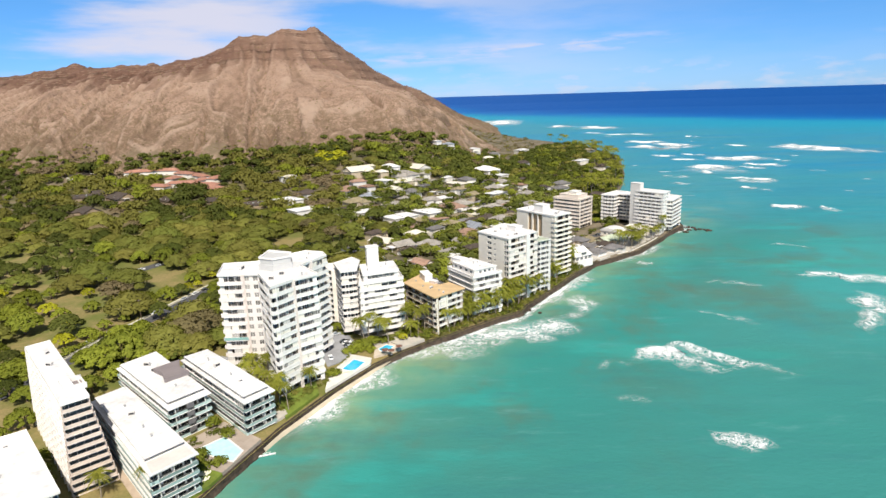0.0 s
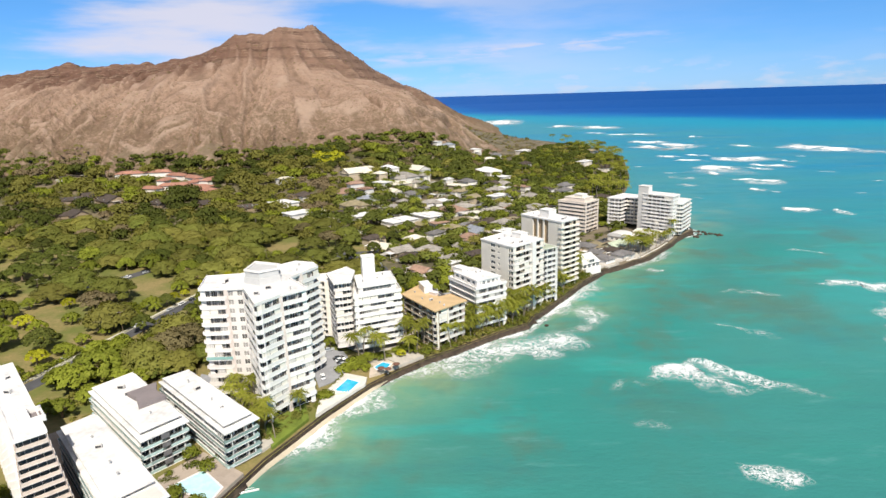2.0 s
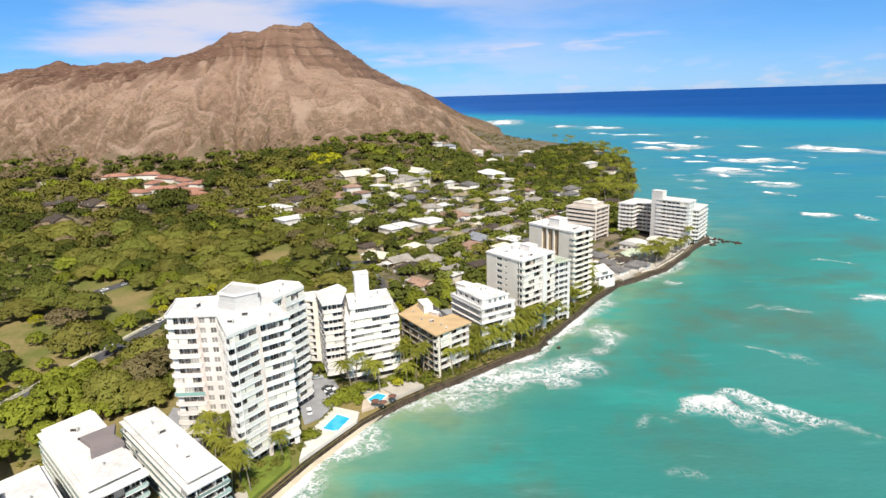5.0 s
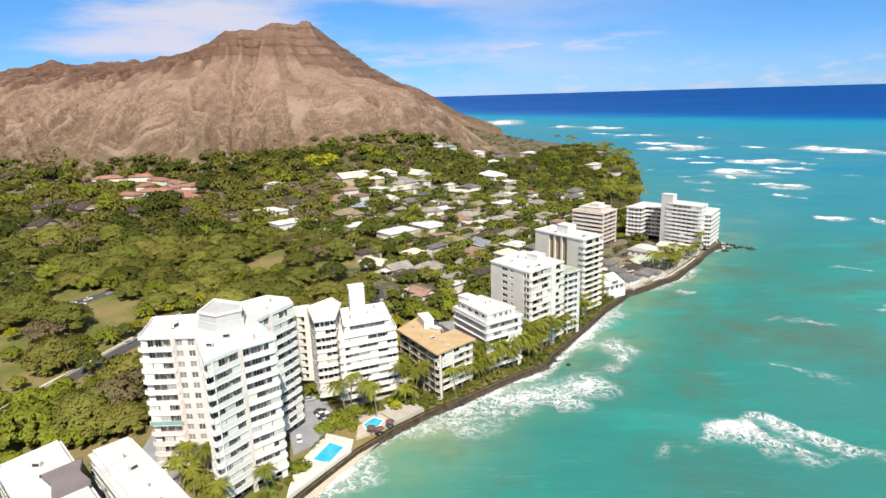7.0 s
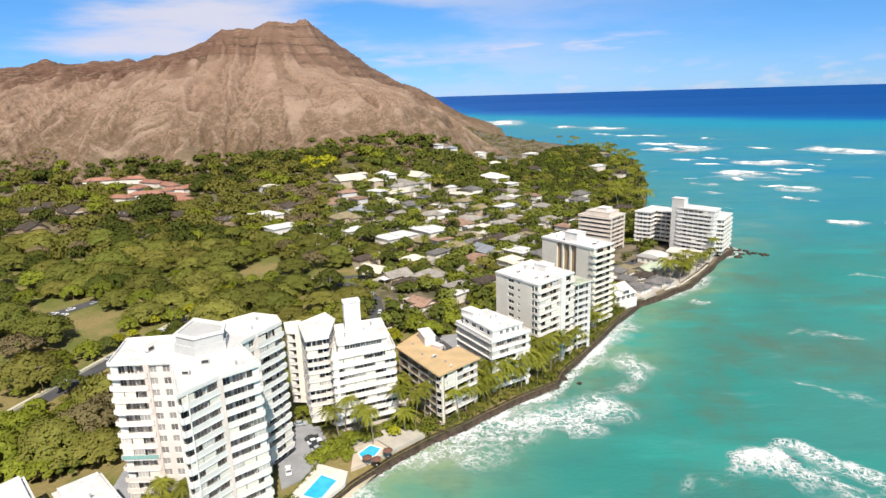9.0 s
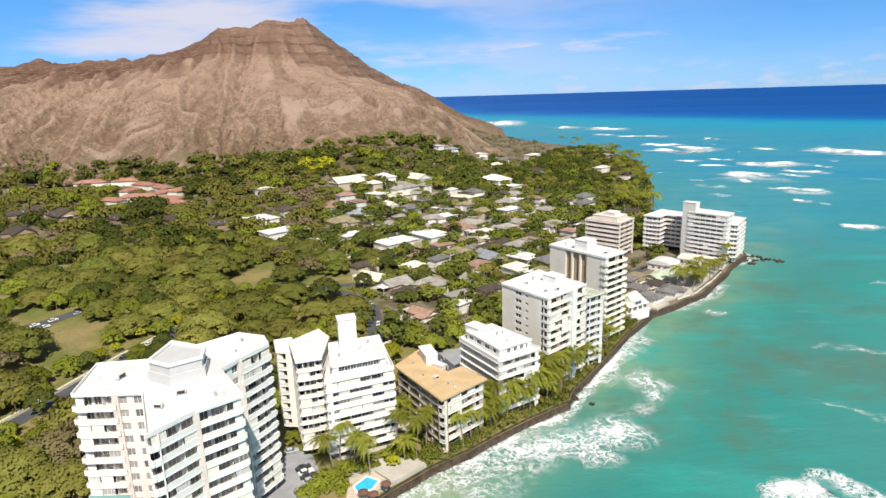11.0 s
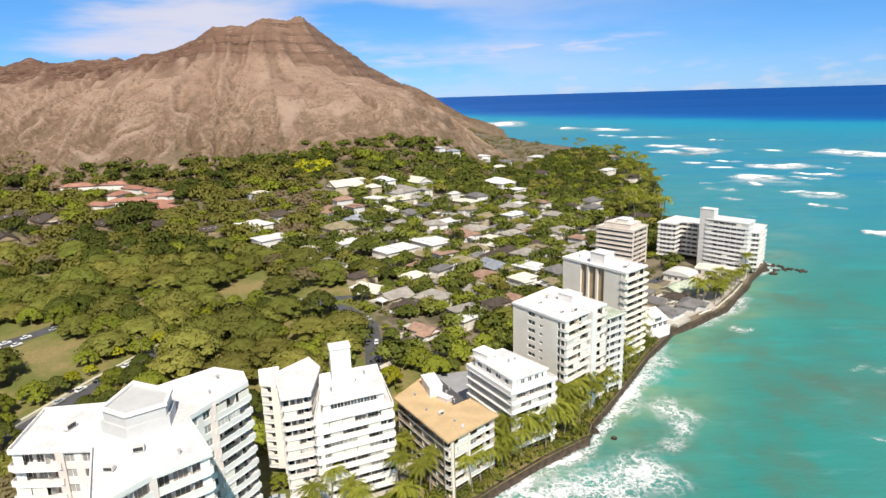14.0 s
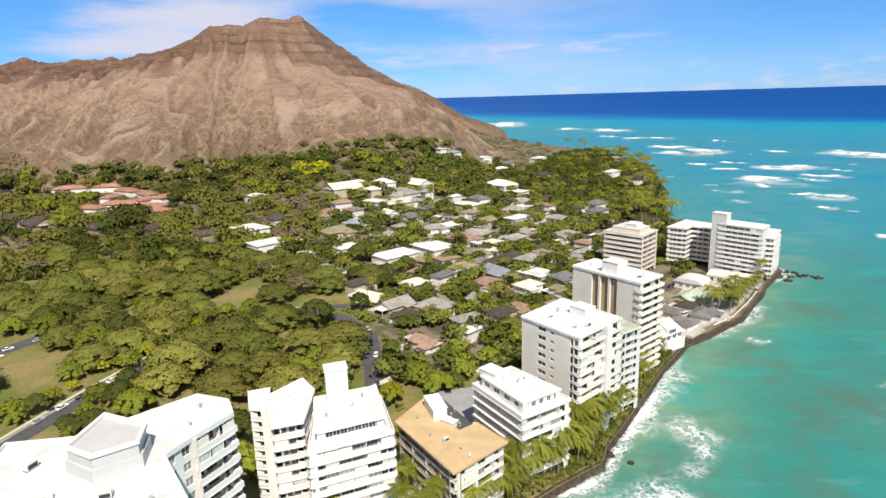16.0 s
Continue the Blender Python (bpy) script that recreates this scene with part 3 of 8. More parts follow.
def build_land():
    step = 3.9
    xs, ys = np.arange(-1180, 262, step), np.arange(-120, 1720, step)
    gx, gy = np.meshgrid(xs, ys)
    gx, gy = gx.copy(), gy.copy()
    coast, _, _, side, fx, fy = along(gx, gy, SHORE)
    snap = coast < step * 0.72
    gx, gy = np.where(snap, fx, gx), np.where(snap, fy, gy)
    inside = (snap | (side > 0)).ravel()
    h, u, arc, d = land(gx, gy)
    h = np.where(snap, np.minimum(h, 2.5), h)
    h = h - 0.7 * smooth(0.002, 0.012, u)
    v = np.stack([gx, gy, h], -1).reshape(-1, 3)
    i = np.arange(len(v)).reshape(h.shape)
    f = np.stack([i[:-1, :-1], i[:-1, 1:], i[1:, 1:], i[1:, :-1]], -1).reshape(-1, 4)
    f = f[inside[f].all(1) & ~(u.ravel()[f] > 0.02).all(1)]
    used, inv = np.unique(f, return_inverse=True)
    me = bpy.data.meshes.new("ground")
    me.from_pydata(v[used].tolist(), [], inv.reshape(-1, 4).tolist())
    me.materials.append(GRASS)
    me.shade_smooth()
    single("ground", me, "flat coastal land with parched grass and bare soil", "ground", kind="structure")
    # the mountain, in a finer mesh where it faces the town
    xs = np.concatenate([np.arange(-1400, -800, 12.0), np.arange(-800, 130, 2.9)])
    ys = np.concatenate([np.arange(640, 1130, 2.9), np.arange(1130, 1480, 5.0), np.arange(1480, 1720, 14.0)])
    gx, gy = np.meshgrid(xs, ys)
    h, u, arc, d = land(gx, gy)
    coast, _, _, side, _, _ = along(gx, gy, SHORE)
    keep = (u > 0.0005) & (side > 0)
    proud = np.full(h.shape, 0.5)
    for r, c in np.argwhere(keep):
        h[r, c], proud[r, c] = carve(gx[r, c], gy[r, c], h[r, c], u[r, c], arc[r, c], d[r, c])
    v = np.stack([gx, gy, h], -1).reshape(-1, 3)
    i = np.arange(len(v)).reshape(h.shape)
    f = np.stack([i[:-1, :-1], i[:-1, 1:], i[1:, 1:], i[1:, :-1]], -1).reshape(-1, 4)
    f = f[keep.ravel()[f].all(1)]
    used, inv = np.unique(f, return_inverse=True)
    me = bpy.data.meshes.new("mountain")
    me.from_pydata(v[used].tolist(), [], inv.reshape(-1, 4).tolist())
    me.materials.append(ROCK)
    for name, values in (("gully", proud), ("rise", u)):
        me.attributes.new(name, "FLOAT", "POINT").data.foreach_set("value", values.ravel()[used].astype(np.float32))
    me.shade_smooth()
    single("mountain", me, "dry brown eroded volcanic crater slope rising behind the town", "mountain", kind="structure")


build_land()


def build_sea():
    b = Mb()
    b.face([(-400, -900, 0), (3600, -900, 0), (3600, 3600, 0), (-400, 3600, 0)])
    b.face([(-400, -3600, 0), (3600, -3600, 0), (3600, -900, 0), (-400, -900, 0)])
    b.face([(-3600, -3600, 0), (-400, -3600, 0), (-400, -300, 0), (-3600, -300, 0)])
    single("sea", b.mesh("sea", SEA), "clear turquoise sea over sand and reef, deep blue far out", "sea", kind="structure")
    # the farthest water, which closes the view at the horizon
    b = Mb()
    rings = [(3000, -0.6), (3600, 6), (4200, 38), (4780, 88)]
    for (r0, z0), (r1, z1) in zip(rings, rings[1:]):
        for k in range(-8, 26):
            a0, a1 = radians(5 * k), radians(5 * k + 5)
            b.face([(r0 * math.cos(a0), r0 * math.sin(a0), z0), (r1 * math.cos(a0), r1 * math.sin(a0), z1),
                    (r1 * math.cos(a1), r1 * math.sin(a1), z1), (r0 * math.cos(a1), r0 * math.sin(a1), z0)])
    me = b.mesh("backdrop", SEA)
    single("backdrop", me, "deep blue ocean out to the horizon", "sea", kind="structure")


build_sea()


def spaced(line, step):
    out = []
    for p, q in zip(line, line[1:]):
        n = max(1, round(math.dist(p, q) / step))
        out += [(p[0] + (q[0] - p[0]) * k / n, p[1] + (q[1] - p[1]) * k / n) for k in range(n)]
    return out + [line[-1]]


def side_of(pts, i):
    a, c = pts[max(0, i - 1)], pts[min(len(pts) - 1, i + 1)]
    d = Vector((c[0] - a[0], c[1] - a[1])).normalized()
    return Vector((d.y, -d.x))  # towards the water


def build_seawall():
    pts = spaced(SHORE[2:32], 3.0)
    b = Mb()
    prev = None
    for i, p in enumerate(pts):
        o = side_of(pts, i)
        j = 0.25 * noise.noise(Vector((p[0] * 0.3, p[1] * 0.3, 0)))
        prof = [(-0.9, 2.2), (-0.85, 2.9), (-0.35, 2.9), (-0.25, 2.6 + j), (-0.1, 1.8), (0.1 + j, 0.9), (0.4 + 2 * j, 0.4), (0.8 + 2 * j, -0.8)]
        row = [(p[0] + o.x * a, p[1] + o.y * a, z) for a, z in prof]
        if prev:
            for k in range(len(prof) - 1):
                b.face([prev[k], prev[k + 1], row[k + 1], row[k]])
        prev = row
    single("seawall", b.mesh("seawall", STONE), "dark weathered lava-stone seawall along the shore", "seawall", kind="structure")
    # narrow sand below the wall
    pts = spaced([(-67, 169), (-64, 178.5), (-58.9, 189.6), (-52, 205), (-46.9, 214.5), (-39.4, 227.8), (-34, 234.5)], 2.5)
    b, prev = Mb(), None
    for i, p in enumerate(pts):
        o = side_of(pts, i)
        w = 1.3 * math.sin(math.pi * min(1, max(0.02, i / (len(pts) - 1)))) ** 0.6 + 0.8 * noise.noise(Vector((p[0] * 0.2, p[1] * 0.2, 4)))
        row = [(p[0] + o.x * a, p[1] + o.y * a, z) for a, z in ((0.3, 1.3), (0.3 + 0.4 * w, 0.8), (0.3 + 0.8 * w, 0.25), (0.3 + 1.25 * w, -0.5))]
        if prev:
            for k in range(3):
                b.face([prev[k], prev[k + 1], row[k + 1], row[k]])
        prev = row
    single("beach", b.mesh("beach", SAND), "narrow strip of wet tan sand below the seawall", "beach", kind="structure")


build_seawall()

single("road", ribbon("road", MAINROAD, 7.2, ASPHALT, 0.10), "worn dark asphalt park road", "road", kind="structure")
single("road", ribbon("road", [(-105, 421), (-60, 428), (-10, 438), (30, 448), (60, 442), (88, 440), (104, 455)], 6, ASPHALT, 0.12), "residential asphalt street between the houses", "road", kind="structure")
single("road", ribbon("road", [(-48, 470), (-20, 480), (20, 487), (50, 500), (75, 560), (90, 640)], 5.5, ASPHALT, 0.14), "residential asphalt street between the houses", "road", kind="structure")
single("road", ribbon("road", [(-232, 352), (-216, 372), (-205, 395)], 9, ASPHALT, 0.10), "asphalt parking strip beside the park lawn", "road", kind="structure")
single("pavement", ribbon("pavement", [(-201.5, 120), (-185.5, 191), (-173.5, 246), (-165.5, 286), (-156.5, 331), (-144.5, 374), (-133, 407), (-115, 423.5), (-90, 424.5)], 1.3, KERB, 0.16),
       "pale kerb and footpath along the park road", "pavement", kind="structure")


def plate(name, poly, z, mat, label, category, thick=2.2, kind="structure"):
    return single(name, Mb().prism(poly, z - thick, z).mesh(name, mat), label, category, kind=kind)


plate("parking_area", [(-66, 243), (-58, 223.5), (-53.5, 228), (-50, 238), (-49, 244), (-55, 256), (-62, 259)], 4.05, LOTGREY, "sunbleached grey asphalt parking area beside the tower", "parking lot")
plate("parking_area", [(-33, 304), (-27, 293), (-17, 296), (-9, 287), (2, 304), (12, 318), (4, 333), (-8, 335), (-26, 330)], 4.02, LOTGREY, "grey asphalt parking court behind the apartment block", "parking lot")
plate("parking_area", [(-104, 214), (-92, 206), (-82, 212), (-98, 232), (-108, 236)], 4.02, LOTGREY, "grey concrete forecourt in front of the tower", "parking lot")
plate("terrace", [(-54.4, 203.2), (-48.6, 213), (-41.0, 226), (-41.2, 231.5), (-50.6, 235.4), (-54.4, 222), (-55.4, 212)], 4.0, plain("pale_pool_deck", (0.70, 0.655, 0.59), 0.8, 0.1, streak=False), "pale concrete pool terrace behind the seawall", "terrace")
plate("terrace", [(-40.6, 232.6), (-32.6, 239.2), (-30.5, 243), (-35.2, 247.4), (-41.6, 244)], 3.98, plain("tan_pool_tiles", (0.58, 0.49, 0.39), 0.8, 0.12, streak=False), "pale tan tiled terrace round the small pool", "terrace")
plate("terrace", [(-32.3, 239.6), (-20.5, 251.2), (-27, 258), (-44.5, 247.5), (-42, 244.6), (-35, 248), (-30, 243.4)], 3.95, PAVING, "pale paved garden court beside the pool terrace", "terrace")
plate("terrace", [(-73.2, 152), (-67.6, 170), (-84, 181), (-92, 168), (-86, 157)], 4.0, plain("brown_pool_deck", (0.40, 0.33, 0.27), 0.8, 0.12, streak=False), "brownish concrete pool deck between the low apartment blocks", "terrace")
plate("pavement", [(-143, 190), (-100, 147), (-85, 131.5), (-80, 136), (-124, 181), (-131, 201)], 3.94, plain("tan_paving", (0.46, 0.36, 0.27), 0.85, 0.14, streak=False), "tan paved passage between the slab tower and the low block", "pavement")
plate("terrace", [(-56, 262), (-46, 252.8), (-30, 261), (-24, 279), (-38, 284), (-56, 281), (-66, 276)], 4.02, PAVING, "pale paved ground floor court under the stepped tower", "terrace")
plate("terrace", [(-66.3, 181.2), (-63.6, 186), (-66, 190), (-69, 186)], 3.99, PAVING, "small paved corner behind the seawall", "terrace")
plate("lawn", [(-63.5, 183.5), (-56.2, 201), (-60.2, 212), (-70, 196)], 3.97, GREENLAWN, "small bright green lawn behind the seawall", "lawn")
plate("lawn", [(-74.6, 146), (-73, 151.5), (-79, 156.5), (-84, 152), (-79, 140)], 3.97, GREENLAWN, "small lawn with sun loungers", "lawn")


def pool(poly, z, water, label):
    t = thing("swimming_pool", poly[0][0], poly[0][1], z, 0, label, "pool")
    loc = [(p[0] - poly[0][0], p[1] - poly[0][1]) for p in poly]
    b = Mb()
    outer = inset(loc, -0.5)
    n = len(loc)
    for i in range(n):
        j = (i + 1) % n
        b.face([(*outer[i], 0.12), (*outer[j], 0.12), (*loc[j], 0.12), (*loc[i], 0.12)])
        b.face([(*outer[i], -0.2), (*outer[j], -0.2), (*outer[j], 0.12), (*outer[i], 0.12)])
        b.face([(*loc[i], 0.12), (*loc[j], 0.12), (*loc[j], -0.2), (*loc[i], -0.2)])
    part("coping", b.mesh("coping", WHITE), t)
    part("water", Mb().prism(loc, -0.2, 0.03).mesh("water", water), t)


pool([(-51.4, 220.7), (-46.3, 218.7), (-43.5, 227.1), (-48.4, 229.7)], 4.06, POOLBLUE, "rectangular bright blue swimming pool with white coping")
pool([(-39.5, 240.4), (-38.3, 238.2), (-34.6, 239.2), (-33.4, 243.0), (-36.8, 244.6)], 4.04, POOLBLUE, "small rounded blue swimming pool in a paved terrace")
pool([(-86.2, 163.3), (-72.2, 157.7), (-71.4, 163.2), (-79.8, 171.0)], 4.06, POOLPALE, "pale drained-looking swimming pool in a concrete deck")


# ---- white water ----
def foam_sheet(line, width, lift=0.12, crest=0.0, lead=0.35, density=1.0, step=1.6, wander=0.0, first=0):
    """Points, cover and faces of a sheet of foam along a line; lead: where across it the densest water lies (0 to 1)."""
    pts = spaced(line, step)
    nv = max(5, int(width / step))
    verts, cover = [], []
    for i, p in enumerate(pts):
        o = side_of(pts, i)
        e = i / (len(pts) - 1)
        ends = min(1, 3.6 * e, 3.6 * (1 - e)) ** 0.9
        w = width * (0.18 + 0.82 * ends) * max(0.25, 1 + 1.1 * noise.noise(Vector((p[0] * 0.6 / width, p[1] * 0.6 / width, 2))))
        sway = wander * width * (noise.noise(Vector((p[0] * 0.8 / width, p[1] * 0.8 / width, 5))) + 0.5 * noise.noise(Vector((p[0] * 2.2 / width, p[1] * 2.2 / width, 8))))
        for k in range(nv + 1):
            q = k / nv
            c = (1 - abs(q - lead) / (lead if q < lead else 1 - lead)) if 0 < lead < 1 else (1 - q if lead <= 0 else q)
            c = max(0, c)
            off = (q - lead) * w + sway
            z = lift + crest * max(0, 1 - abs(q - lead) * 5) * ends + 0.05 * noise.noise(Vector((p[0] * 0.7, p[1] * 0.7, q * 9)))
            verts.append((p[0] + o.x * off, p[1] + o.y * off, z))
            cover.append(density * ends * c ** 0.8)
    f = [(first + i * (nv + 1) + k, first + i * (nv + 1) + k + 1, first + (i + 1) * (nv + 1) + k + 1, first + (i + 1) * (nv + 1) + k) for i in range(len(pts) - 1) for k in range(nv)]
    return verts, cover, f


def foam_object(name, verts, cover, f, label, category):
    me = bpy.data.meshes.new(name)
    me.from_pydata(verts, [], f)
    me.materials.append(FOAM)
    me.attributes.new("cover", "FLOAT", "POINT").data.foreach_set("value", np.array(cover, np.float32))
    me.shade_smooth()
    return single(name, me, label, category, "breaking waves", "stuff")


def foam(line, width, label, lift=0.12, crest=0.0, lead=0.35, density=1.0, step=1.6):
    verts, cover, f = foam_sheet(line, width if label == WASH else width * 1.25, lift, crest, lead, density, step, 0.0 if label == WASH else 0.55)
    return foam_object("breaking_wave", verts, cover, f, label, "wave")


def whitecaps(name, spots, label):
    verts, cover, f = [], [], []
    r = random.Random(len(spots))
    for x, y, length, width in spots:
        a = radians(r.uniform(-42, -8))
        line = [(x + math.cos(a) * length * k / 3, y + math.sin(a) * length * k / 3 + r.uniform(-0.08, 0.08) * length) for k in range(4)]
        v, c, g = foam_sheet(line, width, 0.16, 0.25, 0.4, r.uniform(0.85, 1.2), max(1.4, width / 6), 0.5, len(verts))
        verts += v
        cover += c
        f += g
    foam_object(name, verts, cover, f, label, "waves")


WASH = "white foam washing along the foot of the seawall"
SURF = "white breaking wave with a ragged foam tail"
foam([(-68, 166), (-62, 181), (-50.5, 206), (-45, 216), (-37, 229), (-29, 239)], 17, WASH, 0.22, 0, 0.16, 1.1)
foam([(-36, 231), (-30, 238.5), (-18, 250.5), (-7, 258.5), (12, 276.5), (27, 288)], 24, WASH, 0.18, 0, 0.14, 1.0)
foam([(26.5, 288), (30, 296.5), (40, 312), (52, 331.5), (64, 351), (82, 376)], 18, WASH, 0.18, 0, 0.16, 0.82)
foam([(80, 375.5), (93, 384), (106, 395), (116.5, 404), (133, 427), (150, 452.5)], 11, WASH, 0.16, 0, 0.3, 0.82)
foam([(150, 452.5), (159, 464), (171, 479), (174, 492), (166, 530)], 9, WASH, 0.16, 0, 0.3, 0.8)
foam([(-49.5, 208), (-44.5, 216), (-37, 229.5), (-28.6, 240), (-17, 251), (-6.5, 259), (12.5, 276), (27, 287), (31, 296.5), (41, 312), (53, 331.5), (65, 351), (82.4, 376)], 7.5, WASH, 0.26, 0, 0.35, 1.25, 1.2)
foam([(-8, 250), (8, 262), (26, 264), (44, 258)], 26, SURF, 0.16, 0.15, 0.45, 1.12)
foam([(4, 258), (20, 268), (38, 276), (50, 290)], 24, SURF, 0.14, 0.2, 0.4, 0.98)
foam([(40, 272), (50, 288), (54, 304), (62, 326)], 20, SURF, 0.16, 0.3, 0.5, 0.85)
foam([(106, 387), (114, 383), (122, 381)], 8, SURF, 0.16, 0.3, 0.5, 1.0)
foam([(62, 230), (74, 244), (88, 250), (104, 238), (126, 222)], 11, SURF, 0.15, 0.9, 0.3, 1.05)
foam([(64, 222), (80, 236), (96, 238), (112, 226), (134, 210)], 24, SURF, 0.13, 0.1, 0.4, 0.56)
foam([(66, 240), (84, 238), (104, 226)], 10, SURF, 0.19, 0.5, 0.5, 0.95)
foam([(76, 182), (88, 172), (96, 168)], 8, SURF, 0.15, 0.4, 0.4, 0.95)
foam([(180, 356), (190, 347), (215, 352), (240, 340), (262, 336)], 18, SURF, 0.2, 0.8, 0.4, 0.98)
foam([(176, 250), (196, 285), (214, 325)], 20, SURF, 0.2, 0.7, 0.4, 1.0)
foam([(100, 2583), (158, 2351), (247, 2135)], 250, SURF, 0.3, 1.5, 0.4, 1.25, 8)
for line, width, step in (([(237, 1938), (302, 2033), (330, 1985)], 90, 5), ([(338, 1947), (394, 1858), (452, 1857)], 70, 5), ([(322, 1661), (343, 1608)], 42, 4), ([(337, 1569), (401, 1562)], 36, 4),
                          ([(405, 1561), (437, 1527)], 46, 4), ([(332, 1347), (366, 1306), (415, 1332)], 36, 3), ([(492, 1431), (510, 1424)], 30, 3), ([(483, 1203), (516, 1158)], 26, 3),
                          ([(302, 1034), (338, 1033)], 22, 2), ([(365, 1052), (369, 1025)], 22, 2), ([(313, 976), (358, 958)], 18, 2), ([(373, 1000), (410, 968), (468, 977)], 36, 2.4)):
    foam(line, width * 0.95, SURF, 0.24, 0.9, 0.25, 1.5, step)
    foam([(x + 12, y - 0.5 * width) for x, y in line], width * 1.5, SURF, 0.2, 0.2, 0.35, 0.72, step)
for line, width in (([(314, 1208), (346, 1222), (356, 1173)], 70), ([(361, 1255), (403, 1241), (434, 1195)], 82), ([(321, 899), (335, 866), (369, 871)], 50), ([(308, 833), (320, 795)], 15),
                    ([(388, 904), (413, 880), (444, 879)], 20), ([(384, 868), (387, 839)], 24), ([(311, 765), (333, 744), (369, 742)], 23), ([(599, 1202), (617, 1138), (629, 1082), (632, 1008)], 88),
                    ([(309, 690), (312, 673)], 15), ([(280, 576), (289, 566), (306, 568)], 17), ([(320, 564), (326, 540)], 17), ([(456, 936), (466, 926)], 22)):
    foam(line, width * 0.8, SURF, 0.26, 0.9, 0.25, 1.5, 2.2)
    foam([(x + 6, y - 0.5 * width) for x, y in line], width * 1.3, SURF, 0.2, 0.2, 0.35, 0.74, 2.2)
foam([(436, 809), (465, 803)], 14, SURF, 0.2, 0.3, 0.5, 0.8)
foam([(230, 730), (246, 716), (262, 722)], 20, SURF, 0.2, 0.3, 0.5, 0.75)
foam([(250, 800), (262, 780), (280, 790)], 20, SURF, 0.2, 0.3, 0.5, 0.7)

foam([(100, 300), (118, 285), (140, 270)], 12, SURF, 0.14, 0.1, 0.5, 0.62)
foam([(50, 204), (58, 197), (66, 194)], 12, SURF, 0.14, 0.1, 0.5, 0.45)
foam([(46, 228), (59, 232), (72, 231)], 12, SURF, 0.14, 0.1, 0.5, 0.45)
foam([(130, 345), (150, 335), (172, 330)], 9, SURF, 0.14, 0.1, 0.5, 0.66)
foam([(205, 430), (225, 420), (240, 405)], 9, SURF, 0.14, 0.1, 0.5, 0.62)
caps = random.Random(9)
far_caps = [(caps.uniform(215, 620), caps.uniform(560, 1500), caps.uniform(8, 24), caps.uniform(4, 9)) for _ in range(20)]
whitecaps("whitecaps", [c for c in far_caps if c[0] > 200 + 0.09 * (c[1] - 560)], "scattered short white breakers over the reef")
plate("terrace", [(77, 377), (91, 389.5), (103.5, 400), (113.5, 409.5), (129.5, 431), (139.5, 445), (121, 455), (103, 446), (88, 424), (72, 398)], 3.95, PAVING, "pale paved yards of the seafront plots", "terrace")


# ---- apartment buildings ----
MESHES = {}


def once(key, make):
    if key not in MESHES:
        MESHES[key] = make()
    return MESHES[key]


def window_mesh(w, h, glassy, frame_mat=None, lights=2):
    """A framed window w by h, its sill line at the origin, facing -y."""
    def make():
        t = 0.07
        xs = [0.0]
        for k in range(lights):
            lo, hi = w * k / lights, w * (k + 1) / lights
            xs += [lo + t if k == 0 else lo + t / 2, hi - t if k == lights - 1 else hi - t / 2]
        xs.append(w)
        zs = [0.0, t, h - t, h]
        b = Mb()
        b.v = [(x, -0.05, z) for z in zs for x in xs]
        n = len(xs)
        for j in range(3):
            for i in range(n - 1):
                q = (j * n + i, j * n + i + 1, (j + 1) * n + i + 1, (j + 1) * n + i)
                if j == 1 and i % 2 == 1:  # the pane, set back in its frame
                    k = len(b.v)
                    b.v += [(b.v[c][0], 0.03, b.v[c][2]) for c in q]
                    b.f += [(q[e], q[(e + 1) % 4], k + (e + 1) % 4, k + e) for e in range(4)] + [(k, k + 1, k + 2, k + 3)]
                    b.m += [0, 0, 0, 0, 1]
                else:
                    b.f.append(q)
                    b.m.append(0)
        return b.mesh("window", frame_mat or WHITE, glassy)
    return once(("win", round(w, 2), round(h, 2), glassy.name, lights, (frame_mat or WHITE).name), make)


def wall_skin(L, floors, fh, holes, depth, mat):
    """A wall with openings through it, its face at y=0 and its thickness towards +y."""
    b = Mb()
    us = sorted({0.0, L, *[v for h in holes for v in h[:2]]})
    for k in range(floors):
        z = k * fh
        vs = sorted({0.0, fh, *[v for h in holes for v in h[2:]]})
        for u0, u1 in zip(us, us[1:]):
            for v0, v1 in zip(vs, vs[1:]):
                if not any(h[0] <= u0 and u1 <= h[1] and h[2] <= v0 and v1 <= h[3] for h in holes):
                    b.face([(u0, 0, z + v0), (u1, 0, z + v0), (u1, 0, z + v1), (u0, 0, z + v1)])
        for u0, u1, v0, v1 in holes:
            a = [(u0, z + v0), (u1, z + v0), (u1, z + v1), (u0, z + v1)]
            for p, q in zip(a, a[1:] + a[:1]):
                b.face([(p[0], 0, p[1]), (p[0], 0.35, p[1]), (q[0], 0.35, q[1]), (q[0], 0, q[1])])
    H = floors * fh
    b.face([(0, depth, 0), (0, 0, 0), (0, 0, H), (0, depth, H)])
    b.face([(L, 0, 0), (L, depth, 0), (L, depth, H), (L, 0, H)])
    b.face([(0, 0, H), (L, 0, H), (L, depth, H), (0, depth, H)])
    return b.mesh("wall", mat)


